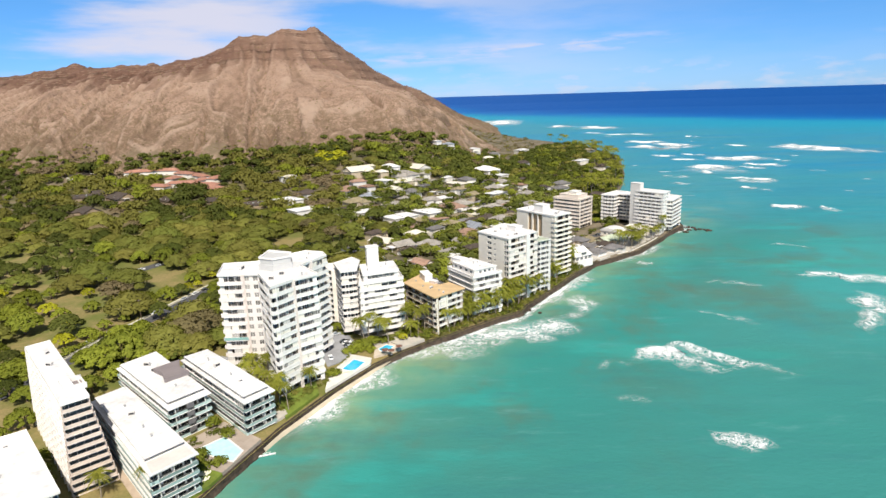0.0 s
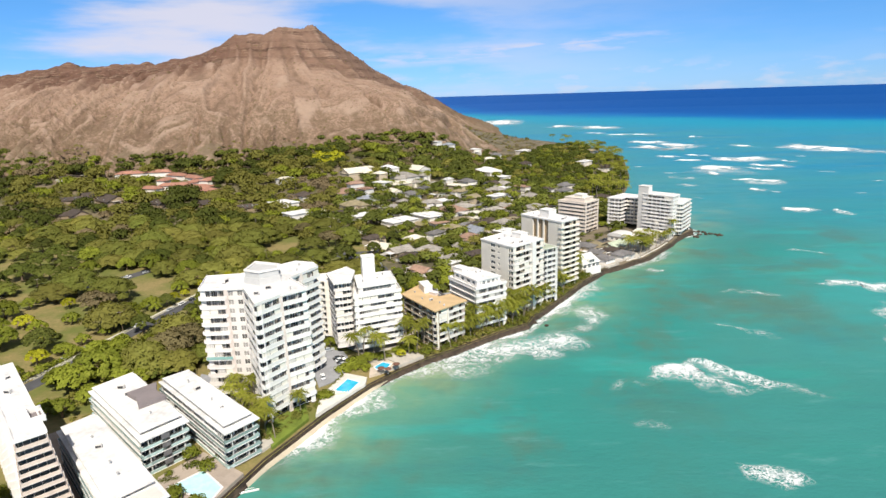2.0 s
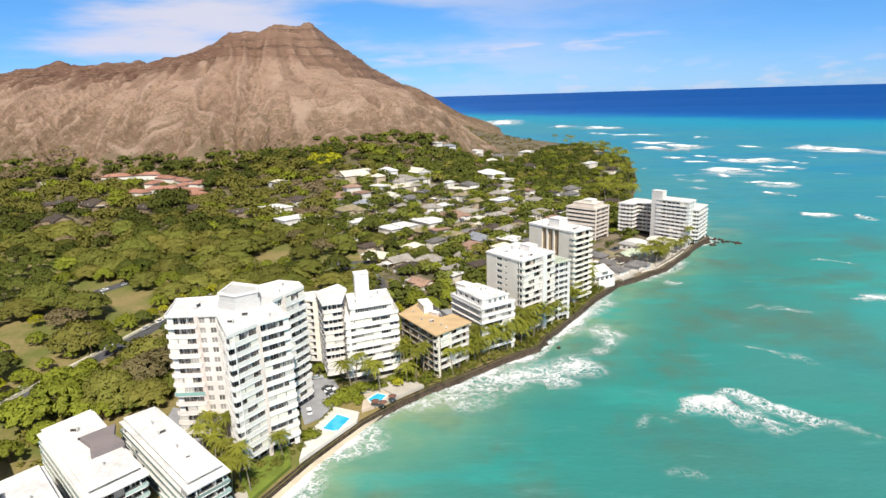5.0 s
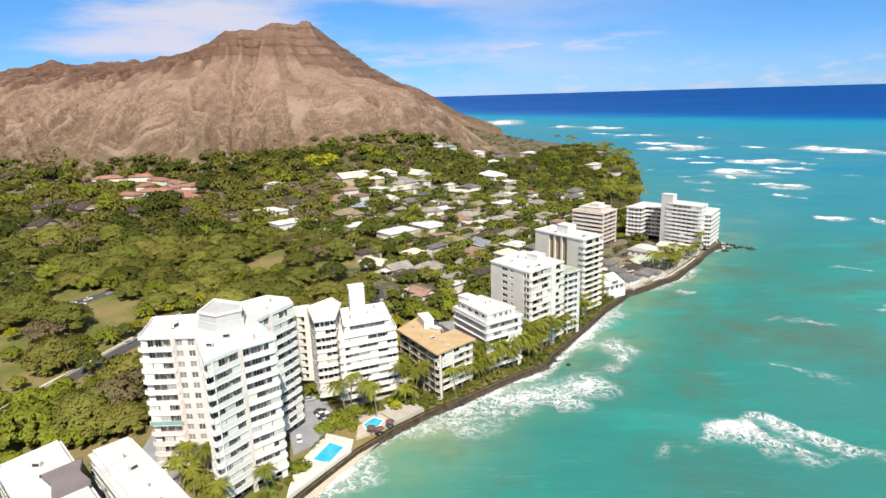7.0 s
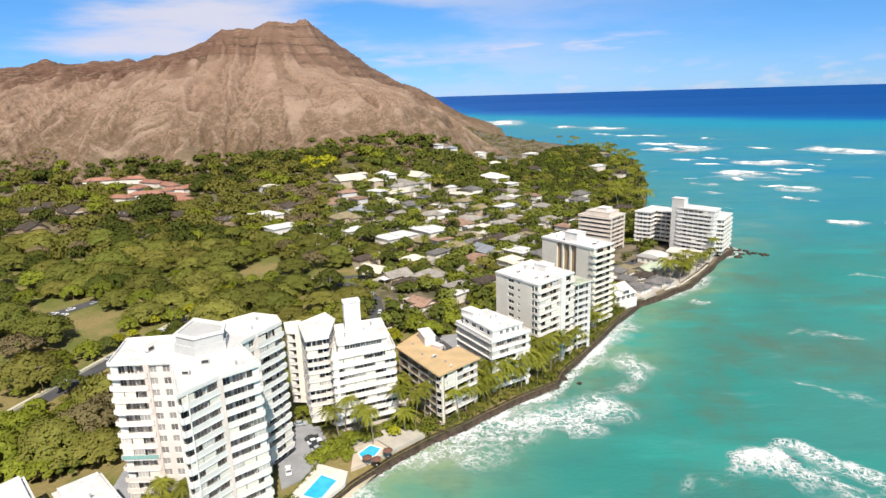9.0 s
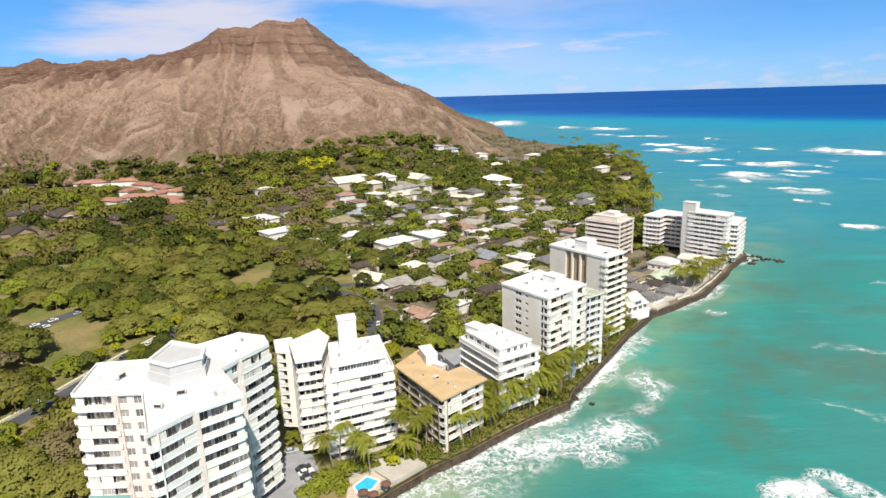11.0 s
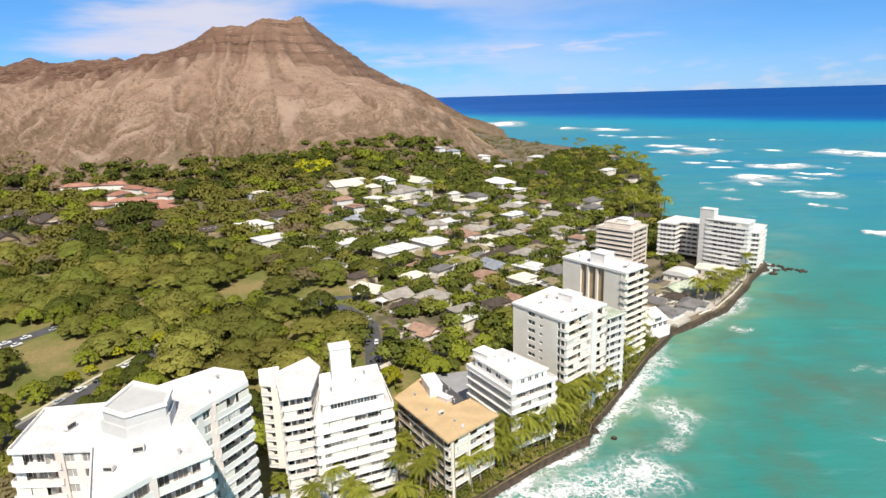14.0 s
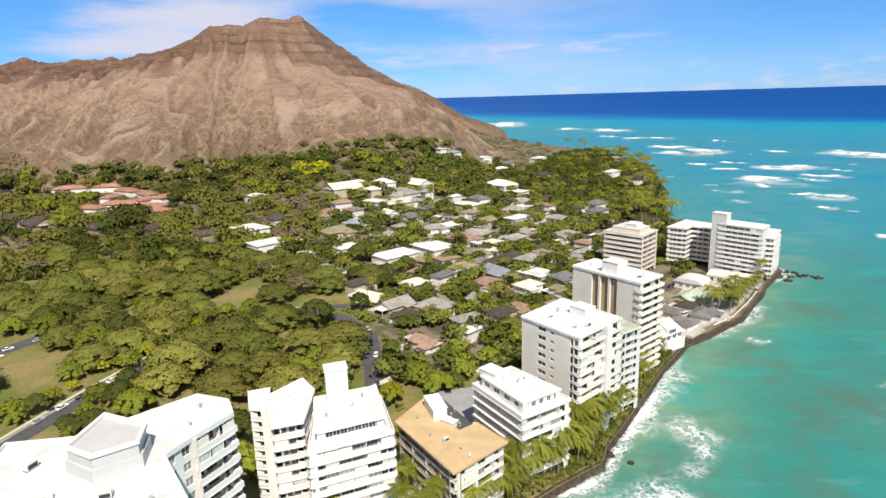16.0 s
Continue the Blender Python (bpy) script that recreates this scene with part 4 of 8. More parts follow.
class Block:
    """One building or wing: an outline (counterclockwise), a foot, floors and their facades."""

    def __init__(self, owner, poly, z0, floors, fh, wall, origin):
        self.t, self.poly, self.z0, self.n, self.fh, self.wall = owner, [(p[0] - origin[0], p[1] - origin[1]) for p in poly], z0, floors, fh, wall
        self.top = z0 + floors * fh
        # solid filler behind the facades, its dark colour painting the rooms' shade
        part("core", Mb().prism(inset(self.poly, 1.75), z0 - 1.0, self.top - 0.15).mesh("core", ROOMSHADE), owner, label="solid core coloured dark as room shade")

    def edge_pose(self, i):
        p, q = Vector(self.poly[i]), Vector(self.poly[(i + 1) % len(self.poly)])
        d = q - p
        return d.length, pose(p.x, p.y, self.z0, 0, 0, math.degrees(math.atan2(d.y, d.x)))

    def windows(self, L, m, y, holes, floors, glassy, lights=2, frame_mat=None, start=0):
        for k in range(start, floors):
            for h in holes:
                part("window", window_mesh(h[1] - h[0], h[3] - h[2], glassy, frame_mat, lights), self.t, m @ pose(h[0], y + 0.2, k * self.fh + h[2]))

    def facade(self, i, kind, bay=3.6, deep=1.5, glassy=None, rail=None, slab=None, start=0, floors=None, parapet=1.05, trim=0.0, lights=3, gap=0.5, wall=None, ledge=0.22, sill=0.95, head=0.5, lip=0.12, glazed=0.0, out=0.0):
        L, m = self.edge_pose(i)
        glassy, rail, slab, wall = glassy or GLASS, rail or WHITE, slab or WHITE, wall or self.wall
        n = floors or self.n
        p, q = self.poly[i], self.poly[(i + 1) % len(self.poly)]
        if kind == "window" and (p[0] - q[0]) > 0.5 * L:  # the landward sides have few windows
            bay *= 2.3
        m = m @ pose(trim, 0, 0)
        L = L - 2 * trim
        cnt = max(1, round(L / bay))
        w = L / cnt
        luck = random.Random(i * 7 + round(L * 10))
        if kind == "balcony":
            holes = [(k * w + gap / 2, (k + 1) * w - gap / 2, 0.12, self.fh - head) for k in range(cnt)]
            part("wall", wall_skin(L, n, self.fh, holes, 1.7 - deep if deep < 1.6 else 0.3, wall), self.t, m @ pose(0, deep, 0))
            self.windows(L, m, deep, holes, n, glassy, lights, start=start)

            def make():
                b = Mb().prism([(-lip - out * 0.6, -out * 0.3), (0.5 - lip, -lip - out), (L - 0.5 + lip, -lip - out), (L + lip + out * 0.6, -out * 0.3), (L + lip, deep), (-lip, deep)], -0.24, 0.0)
                x0, x1 = -out * 0.5, L + out * 0.5
                b.prism([(x0, -out), (x1, -out), (x1, 0.12 - out), (x0, 0.12 - out)], 0.0, parapet, 1).box(x0, x0 + 0.12, 0.12 - out, deep, 0, parapet, 1).box(x1 - 0.12, x1, 0.12 - out, deep, 0, parapet, 1)
                for k in range(1, cnt):
                    if k % 2 == 0:
                        b.box(k * w - 0.06, k * w + 0.06, 0.12, deep, 0, self.fh - 0.22, 0)
                return b.mesh("balcony", slab, rail)
            me = once(("balc", self.t.name, id(self), i), make)
            for k in range(start, n):
                ob = part("balcony", me, self.t, m @ pose(0, 0, k * self.fh))
                for j in range(cnt):  # here and there a balcony is glazed in or shaded by a blind
                    if luck.random() < glazed:
                        if luck.random() < 0.5:
                            part("glazing", window_mesh(round(w - 0.25, 2), round(self.fh - parapet - 0.3, 2), CURTAIN, None, 3), ob, pose(j * w + 0.12, 0.1 - out, parapet))
                        else:
                            part("blind", once(("blind", round(w, 2)), lambda: Mb().box(0.1, w - 0.1, 0.14, 0.2, 0.9, self.fh - 0.3).mesh("blind", CREAM)), ob, pose(j * w, -out, 0))
        elif kind == "window":
            holes = [(k * w + w * 0.22, (k + 1) * w - w * 0.22, sill, self.fh - 0.45) for k in range(cnt)]
            part("wall", wall_skin(L, n, self.fh, holes, 1.7, wall), self.t, m @ pose(0, 0.06, 0))
            self.windows(L, m, 0.06, holes, n, glassy, 2, start=start)
        elif kind == "strip":
            holes = [(0.25, L - 0.25, sill, self.fh - 0.35)]
            part("wall", wall_skin(L, n, self.fh, holes, 1.7, wall), self.t, m @ pose(0, 0.06, 0))
            bays = [(0.25 + k * (L - 0.5) / cnt, 0.25 + (k + 1) * (L - 0.5) / cnt, sill, self.fh - 0.35) for k in range(cnt)]
            self.windows(L, m, 0.06, bays, n, glassy, 2, start=start)
            me = once(("ledge", self.t.name, id(self), i), lambda: Mb().box(-0.1, L + 0.1, -0.55, 0.06, -ledge, 0.0).mesh("ledge", slab))
            for k in range(1, n + 1):
                part("ledge", me, self.t, m @ pose(0, 0, k * self.fh))
        elif kind == "ledges":
            part("wall", wall_skin(L, n, self.fh, [], 1.7, wall), self.t, m @ pose(0, 0.06, 0))
            me = once(("ledge", self.t.name, id(self), i), lambda: Mb().box(-0.15, L + 0.15, -0.5, 0.06, -ledge, 0.0).mesh("ledge", slab))
            for k in range(1, n + 1):
                part("ledge", me, self.t, m @ pose(0, 0, k * self.fh))
        else:
            part("wall", wall_skin(L, n, self.fh, [], 1.7, wall), self.t, m @ pose(0, 0.06, 0))

    def roof(self, mat=None, over=0.25, rim=0.5, thick=0.35, rim_mat=None, label=""):
        out = inset(self.poly, -over)
        part("roof", Mb().prism(out, self.top, self.top + thick).mesh("roof", mat or ROOFWHITE), self.t, label=label)
        if rim:
            b = Mb()
            inner = inset(out, 0.25)
            n = len(out)
            z0, z1 = self.top + thick, self.top + thick + rim
            for i in range(n):
                j = (i + 1) % n
                b.face([(*out[i], z0), (*out[j], z0), (*out[j], z1), (*out[i], z1)])
                b.face([(*out[i], z1), (*out[j], z1), (*inner[j], z1), (*inner[i], z1)])
                b.face([(*inner[i], z1), (*inner[j], z1), (*inner[j], z0), (*inner[i], z0)])
            part("parapet", b.mesh("parapet", rim_mat or WHITE), self.t)

    def box(self, name, poly, z0, z1, mat, origin, lid=None, label=""):
        loc = [(p[0] - origin[0], p[1] - origin[1]) for p in poly]
        ob = part(name, Mb().prism(loc, z0, z1).mesh(name, mat), self.t, label=label)
        if lid:
            part("cap", Mb().prism(inset(loc, -0.2), z1, z1 + 0.25).mesh("cap", lid), ob)
        return ob

    def column(self, at, size, mat, z1=None, rz=45, label=""):
        b = Mb().box(-size / 2, size / 2, -size / 2, size / 2, self.z0 - 0.5, z1 or self.top + 0.4)
        part("column", b.mesh("column", mat), self.t, pose(at[0], at[1], 0, 0, 0, rz), label)


def clutter(owner, spots, z, origin, seed):
    """Vents, ducts and cooling units on a flat roof."""
    rnd = random.Random(seed)
    for x, y in spots:
        s = rnd.uniform(0.5, 1.1)
        if rnd.random() < 0.5:
            b = Mb().box(-s, s, -0.6 * s, 0.6 * s, 0.15, 0.15 + s).box(-s * 0.8, s * 0.8, -0.65 * s, -0.6 * s, 0.3, s, 1).box(-s, -s + 0.1, -0.5 * s, 0.5 * s, 0, 0.15, 1).box(s - 0.1, s, -0.5 * s, 0.5 * s, 0, 0.15, 1)
            part("cooling_unit", b.mesh("cooling_unit", LIGHTGREY, DARKMETAL), owner, pose(x - origin[0], y - origin[1], z, 0, 0, rnd.uniform(0, 90)))
        else:
            b = Mb()
            ring = [(0.22 * math.cos(a * math.pi / 4), 0.22 * math.sin(a * math.pi / 4)) for a in range(8)]
            b.prism(ring, 0, s).prism([(1.7 * p[0], 1.7 * p[1]) for p in ring], s, s + 0.2)
            part("vent", b.mesh("vent", GREY), owner, pose(x - origin[0], y - origin[1], z))


WARMWHITE = plain("warm_white_paint", (0.71, 0.66, 0.62), 0.6, 0.06)
MIXED = plain("windows_with_part_drawn_curtains", (0.36, 0.34, 0.32), 0.25, 0.15, 0.8, 0.3, spec=0.4, streak=False, rnd=0.9)
MIDGREY = plain("mid_grey_render", (0.52, 0.52, 0.51), 0.7, 0.07)


def tower_a():
    P = [(-94, 214), (-85.3, 214.5), (-78.8, 214.8), (-68.8, 197.4), (-63.6, 206.2), (-56.5, 212.8), (-66.2, 225.2), (-63.6, 231.4),
         (-59.4, 240.1), (-62.2, 245.2), (-69.6, 247.6), (-85.8, 231), (-97.5, 229)]
    o = (-76, 222)
    t = thing("apartment_tower", *o, 0, 0, "large white three-winged apartment tower with balconies and pinkish columns", "apartment building")
    b = Block(t, P, 4.0, 13, 3.19, WHITE, o)
    b.facade(0, "balcony", 2.9, 1.5, MIXED, start=1, parapet=1.25, head=0.7, lip=0.1, glazed=0.3, gap=0.5, out=0.9, rail=WARMWHITE)
    b.facade(1, "window", 3.2, wall=WARMWHITE, glassy=MIXED)
    b.facade(2, "balcony", 4.0, 1.4, GLASS, start=1, parapet=1.2, head=0.6, lip=0.1, glazed=0.2, out=0.5)
    b.facade(3, "balcony", 3.4, 1.3, MIXED, start=1, parapet=1.35, head=0.7, lip=0.1, glazed=0.35, gap=0.6, out=0.5)
    b.facade(4, "balcony", 3.2, 1.3, MIXED, start=1, parapet=1.35, head=0.7, lip=0.1, glazed=0.35, gap=0.6, out=0.5)
    b.facade(5, "window", 4.0)
    b.facade(6, "window", 3.4, glassy=MIXED)
    b.facade(7, "balcony", 3.1, 1.6, MIXED, start=1, parapet=1.25, lip=0.1, out=0.8, glazed=0.2)
    b.facade(8, "balcony", 3.6, 1.4, MIXED, start=1, parapet=1.2, lip=0.1, out=0.5)
    L, m = b.edge_pose(0)
    part("awning", Mb().box(-0.2, L + 0.2, -1.1, -1.05, 0.1, 1.2).mesh("awning", plain("teal_canvas", (0.24, 0.42, 0.39), 0.8, 0.08)), t, m @ pose(0, 0, 5 * 3.19 + 0.1), "faded teal canvas screen on one balcony")
    for i in (9, 10, 11, 12):
        b.facade(i, "window", 4.2)
    for i in (1, 4, 7):
        x, y = b.poly[i]
        b.column((x, y), 1.3, PINK, rz=30, label="pinkish concrete column running the full height")
    b.roof(rim=0.7, over=0.45)
    base = [(-80.2, 221.0), (-74.2, 218.2), (-68.6, 222.6), (-70.2, 228.2), (-79.9, 232.0)]
    b.box("lift_house", inset(base, -0.5), 45.8, 48.2, MIDGREY, o, label="grey concrete roof house, lower tier")
    up = b.box("lift_house", base, 48.2, 50.3, MIDGREY, o, label="grey concrete roof house, upper tier with a white rim")
    loc = [(p[0] - o[0], p[1] - o[1]) for p in base]
    out, inn = inset(loc, -0.35), inset(loc, 0.35)
    rim = Mb()
    for i in range(5):
        j = (i + 1) % 5
        rim.face([(*out[i], 50.3), (*out[j], 50.3), (*out[j], 50.9), (*out[i], 50.9)]).face([(*out[i], 50.9), (*out[j], 50.9), (*inn[j], 50.9), (*inn[i], 50.9)])
        rim.face([(*inn[i], 50.9), (*inn[j], 50.9), (*inn[j], 50.3), (*inn[i], 50.3)])
    part("rim", rim.mesh("rim", WHITE), up)
    clutter(t, [(-66, 236), (-67, 243), (-72, 208), (-70, 214), (-88, 222), (-62, 213)], 45.9, o, 3)


def tower_b():
    o = (-45, 265)
    t = thing("apartment_tower", *o, 0, 0, "white stepped apartment tower with banded floors and roof stair", "apartment building")
    m = Block(t, [(-48.2, 252.2), (-30.0, 261.0), (-35.4, 278), (-51.4, 271.6)], 6.8, 8, 2.75, WHITE, o)
    m.facade(0, "balcony", 3.3, 1.2, MIXED, parapet=1.3, head=0.35, glazed=0.5, out=0.35, lip=0.2, gap=0.4)
    m.facade(1, "balcony", 3.4, out=0.4)
    m.facade(2, "window")
    m.facade(3, "strip", 3.5)
    m.roof(rim=1.0)
    for x, y in ((-46.2, 254.6), (-39.5, 258), (-32.6, 262)):
        m.column((x - o[0], y - o[1]), 0.9, GREY, z1=6.9, rz=25)
    p = Block(t, [(-47.0, 256.0), (-32.4, 263.0), (-36.6, 277.4), (-51.0, 271.4)], 28.8, 1, 3.6, WHITE, o)
    p.facade(0, "strip", 1.9, ledge=0.4, sill=1.4)
    for i in (1, 2, 3):
        p.facade(i, "window", 3.0)
    p.roof(over=0.5, rim=0.4)
    q = Block(t, [(-56.6, 254.4), (-50.4, 256.8), (-51.6, 272), (-56, 278), (-62.4, 268.4)], 6.8, 10, 2.75, WHITE, o)
    q.facade(0, "balcony", 3.1, 1.5, GLASS, rail=WARMWHITE, parapet=1.1, lip=0.15, glazed=0.4, out=0.5)
    q.facade(1, "balcony", 3.6, 1.5, GLASS)
    for i in (2, 3):
        q.facade(i, "window", 4)
    q.facade(4, "balcony", 3.4, 1.5, GLASS, rail=LIGHTGREY, parapet=0.9, head=0.3)
    q.roof(rim=0.5, over=0.5)
    r = Block(t, [(-66.8, 268.0), (-62.0, 267.4), (-65.2, 279), (-70.2, 277)], 6.8, 9, 2.75, CREAM, o)
    r.facade(0, "balcony", 2.4, 1.4, GLASS, rail=LIGHTGREY, parapet=0.9, head=0.3)
    r.facade(1, "blank")
    r.facade(2, "blank")
    r.facade(3, "window", 3.5)
    r.roof(CREAM, rim=0.3)
    for x, y in ((-55.4, 257), (-51.6, 258.6), (-60, 266)):
        m.column((x - o[0], y - o[1]), 0.8, GREY, z1=6.9, rz=25)
    s = m.box("stair_tower", [(-46.6, 266.2), (-41.6, 268.2), (-43.0, 272.6), (-48.0, 270.6)], 32.0, 42.3, WHITE, o, WHITE, "white roof stair tower")
    clutter(t, [(-54, 264), (-52, 268), (-46, 262), (-41, 268), (-39, 272), (-55, 270)], 32.8, o, 5)


DARKROOF = plain("tarred_roofing", (0.09, 0.085, 0.085), 0.85, 0.1, streak=False)


def block_c():
    P = [(-15.8, 255.6), (-2.2, 269.2), (-9.8, 278.9), (-14.6, 274.8), (-24.6, 293.6), (-32.2, 279.4)]
    o = (-17, 272)
    t = thing("apartment_block", *o, 0, 0, "low brown and cream apartment block with a tan gravel roof", "apartment building")
    q = inset(P, 0.9)
    b = Block(t, q, 4.0, 6, 2.85, plain("mauve_brown_render", (0.40, 0.33, 0.29)), o)
    b.facade(0, "balcony", 3.4, 1.6, GLASS, start=1, rail=LIGHTGREY, slab=CREAM, parapet=0.9, head=0.35, glazed=0.12)
    b.facade(1, "window", 3.6)
    b.facade(2, "window", 3.6)
    b.facade(3, "window", 3.6)
    b.facade(4, "window", 3.6)
    b.facade(5, "balcony", 3.3, 1.6, GLASS, wall=BROWNPANEL, rail=BROWNPANEL, slab=CREAM, parapet=0.55, head=0.3, gap=0.8)
    b.roof(TANROOF, over=0.9, rim=0.18, rim_mat=TANROOF, label="tan gravel roof with wide eaves")
    mauve = plain("plant_deck_render", (0.36, 0.30, 0.27))
    b.box("plant_deck", [(-14.8, 276.2), (-11.0, 279.4), (-19.8, 294.6), (-23.9, 292.6)], 3.5, 19.9, mauve, o, DARKROOF, "lower plant deck with dark roofing behind the tan roof")
    clutter(t, [(-15.6, 281), (-17, 284), (-18.6, 286.5), (-20, 290), (-14.6, 279.2), (-16.2, 287), (-21.4, 291.6)], 20.15, o, 41)
    b.box("lift_house", [(-24.6, 287.6), (-21.6, 279.6), (-18.0, 281.2), (-20.8, 289.2)], 21.2, 24.6, WHITE, o, WHITE, "white roof house beside the roof recess")
    b.box("lift_house", [(-19.4, 278.6), (-16.4, 276.2), (-15.2, 277.6), (-18.0, 280.2)], 21.2, 22.6, PINK, o, WHITE)
    clutter(t, [(-22, 272), (-14, 266), (-12, 263), (-26, 281), (-18, 270)], 21.5, o, 8)
    for x, y in ((-14.8, 257.6), (-10.5, 262)):
        b.column((x - o[0], y - o[1]), 0.6, CREAM, z1=20.5)


def block_d():
    P = [(1.7, 275.6), (15.5, 285.1), (1.0, 302.4), (-10.6, 294.4)]
    o = (1, 288)
    t = thing("apartment_block", *o, 0, 0, "white mid-rise apartment block with thin projecting floor ledges", "apartment building")
    b = Block(t, P, 4.0, 7, 2.85, plain("greige_render", (0.56, 0.53, 0.48)), o)
    b.facade(0, "balcony", 3.2, 1.4, MIXED, start=1, parapet=1.0, glazed=0.3, out=0.5)
    b.facade(1, "window", 3.6, wall=WHITE)
    b.facade(2, "window", 3.6, wall=WHITE)
    b.facade(3, "ledges", ledge=0.3)
    for x0 in (3.0, 13.0):
        L, m = b.edge_pose(3)
        for k in range(7):
            part("window", window_mesh(0.9, 1.0, GLASS), t, m @ pose(x0, 0.05, k * 2.85 + 1.1))
    b.roof(rim=0.9, over=0.35)
    p = Block(t, inset(P, 1.7), b.top + 0.3, 1, 2.9, WHITE, o)
    p.facade(0, "window", 2.6)
    for i in (1, 2, 3):
        p.facade(i, "window", 4.5)
    p.roof(rim=0.25, over=0.3)
    b.box("lift_house", [(-8.8, 295.6), (-4.4, 291.0), (-1.0, 294.0), (-5.4, 298.8)], 27.0, 29.2, WHITE, o, WHITE)
    clutter(t, [(2, 290), (5, 285), (-2, 293), (4, 292)], 27.3, o, 2)


def tower_e():
    P = [(19.7, 295.4), (35.4, 311.0), (20.6, 330.6), (5.1, 313.8)]
    o = (18, 311)
    t = thing("apartment_tower", *o, 0, 0, "cream and white apartment tower with corner balconies", "apartment building")
    b = Block(t, P, 4.0, 12, 2.82, CREAM, o)
    b.facade(0, "balcony", 3.9, 1.65, GLASS, start=1, slab=CREAM, rail=WARMWHITE, parapet=0.85, head=0.25, glazed=0.2, out=0.7)
    b.facade(1, "window", 3.6)
    b.facade(2, "window", 3.6)
    L, m = b.edge_pose(3)
    holes = [(L * 0.30, L * 0.44, 0.9, 2.3), (L * 0.52, L * 0.585, 1.1, 2.0), (L * 0.86, L * 0.985, 0.15, 2.3)]
    part("wall", wall_skin(L, 12, 2.82, holes, 1.7, CREAM), t, m @ pose(0, 0.06, 0))
    b.windows(L, m, 0.06, holes, 12, GLASS, 2)
    b.roof(rim=0.35, over=0.3)
    x, y = b.poly[0]
    b.column((x + 9.9, y + 9.6), 2.7, WHITE, z1=38.6, rz=45, label="broad white pier on the sea front")
    b.box("lift_house", [(20.5, 316.5), (24.5, 311.6), (28.2, 314.6), (24.2, 319.6)], 38.0, 40.8, WHITE, o, WHITE, "white lift house on the roof")
    clutter(t, [(14, 313), (20, 304), (17, 318), (24, 305)], 38.2, o, 4)


def block_e2():
    P = [(36.8, 313.2), (43.8, 318.4), (37.6, 327.0), (30.6, 321.4)]
    o = (37, 319)
    t = thing("apartment_block", *o, 0, 0, "grey-glazed apartment block with a pale green roof", "apartment building")
    b = Block(t, P, 4.0, 10, 2.8, LIGHTGREY, o)
    b.facade(0, "balcony", 3.0, 1.2, GLASS, start=1, rail=LIGHTGREY)
    b.facade(1, "window", 3.5)
    b.facade(2, "window", 3.5)
    b.facade(3, "balcony", 3.6, 1.2, GLASS, start=1, rail=LIGHTGREY)
    b.roof(ROOF["green"], rim=0.2, over=0.3)
    clutter(t, [(37, 320)], 32.5, o, 7)


def tower_f():
    P = [(48.4, 337.4), (58.8, 347.0), (39.6, 371.3), (29.2, 361.7)]
    o = (44, 354)
    t = thing("apartment_tower", *o, 0, 0, "cream apartment tower with tall brown recesses in blank wall", "apartment building")
    b = Block(t, P, 4.0, 13, 2.8, CREAM, o)
    b.facade(0, "balcony", 4.5, 1.7, GLASS, start=1, rail=CREAM, slab=CREAM, parapet=0.9, head=0.3, out=0.9)
    b.facade(1, "balcony", 3.8, 1.4, GLASS, start=1, rail=CREAM, slab=CREAM)
    b.facade(2, "window", 3.6)
    L, m = b.edge_pose(3)
    H = 13 * 2.8
    cuts = [(0.0, 0.30), (0.40, 0.43), (0.545, 0.575), (0.68, 1.0)]
    for a, c in cuts:
        part("wall", Mb().box(a * L, c * L, 0.0, 1.7, 0, H).mesh("wall", CREAM), t, m)
    tanpanel = plain("tan_screen_panel", (0.42, 0.31, 0.19), 0.7, 0.1)
    for a, c in ((0.30, 0.40), (0.43, 0.545), (0.575, 0.68)):
        part("recess", Mb().box(a * L, c * L, 0.8, 1.6, 0, H).mesh("recess", tanpanel), t, m, "tan screened recess")
    b.roof(rim=0.5, over=0.3)
    b.box("lift_house", [(38.6, 354.0), (43.0, 348.6), (47.6, 352.4), (43.2, 358.0)], 40.6, 45.0, WHITE, o, WHITE, "white lift house on the roof")
    clutter(t, [(36, 362), (50, 345), (52, 348)], 40.9, o, 6)


def tower_g():
    P = [(85.5, 466.5), (98.2, 481.5), (83.3, 497.8), (67.8, 482.4)]
    o = (84, 482)
    t = thing("apartment_block", *o, 0, 0, "beige banded apartment block with strip windows", "apartment building")
    b = Block(t, P, 4.5, 8, 2.8, BEIGE, o)
    b.facade(0, "balcony", 4.0, 1.4, GLASS, start=1, slab=BEIGE, rail=BEIGE)
    b.facade(1, "window", 4.0)
    b.facade(2, "window", 4.0)
    b.facade(3, "strip", 3.0, ledge=0.4, slab=BEIGE, sill=1.1)
    b.roof(BEIGE, rim=0.7, rim_mat=BEIGE)
    p = b.box("roof_storey", inset(P, 3.2), 27.2, 30.0, BEIGE, o, BEIGE)
    b.box("lift_house", [(79, 478.5), (84, 473.5), (89, 479.5), (84, 485)], 30.2, 32.4, CREAM, o, WHITE)


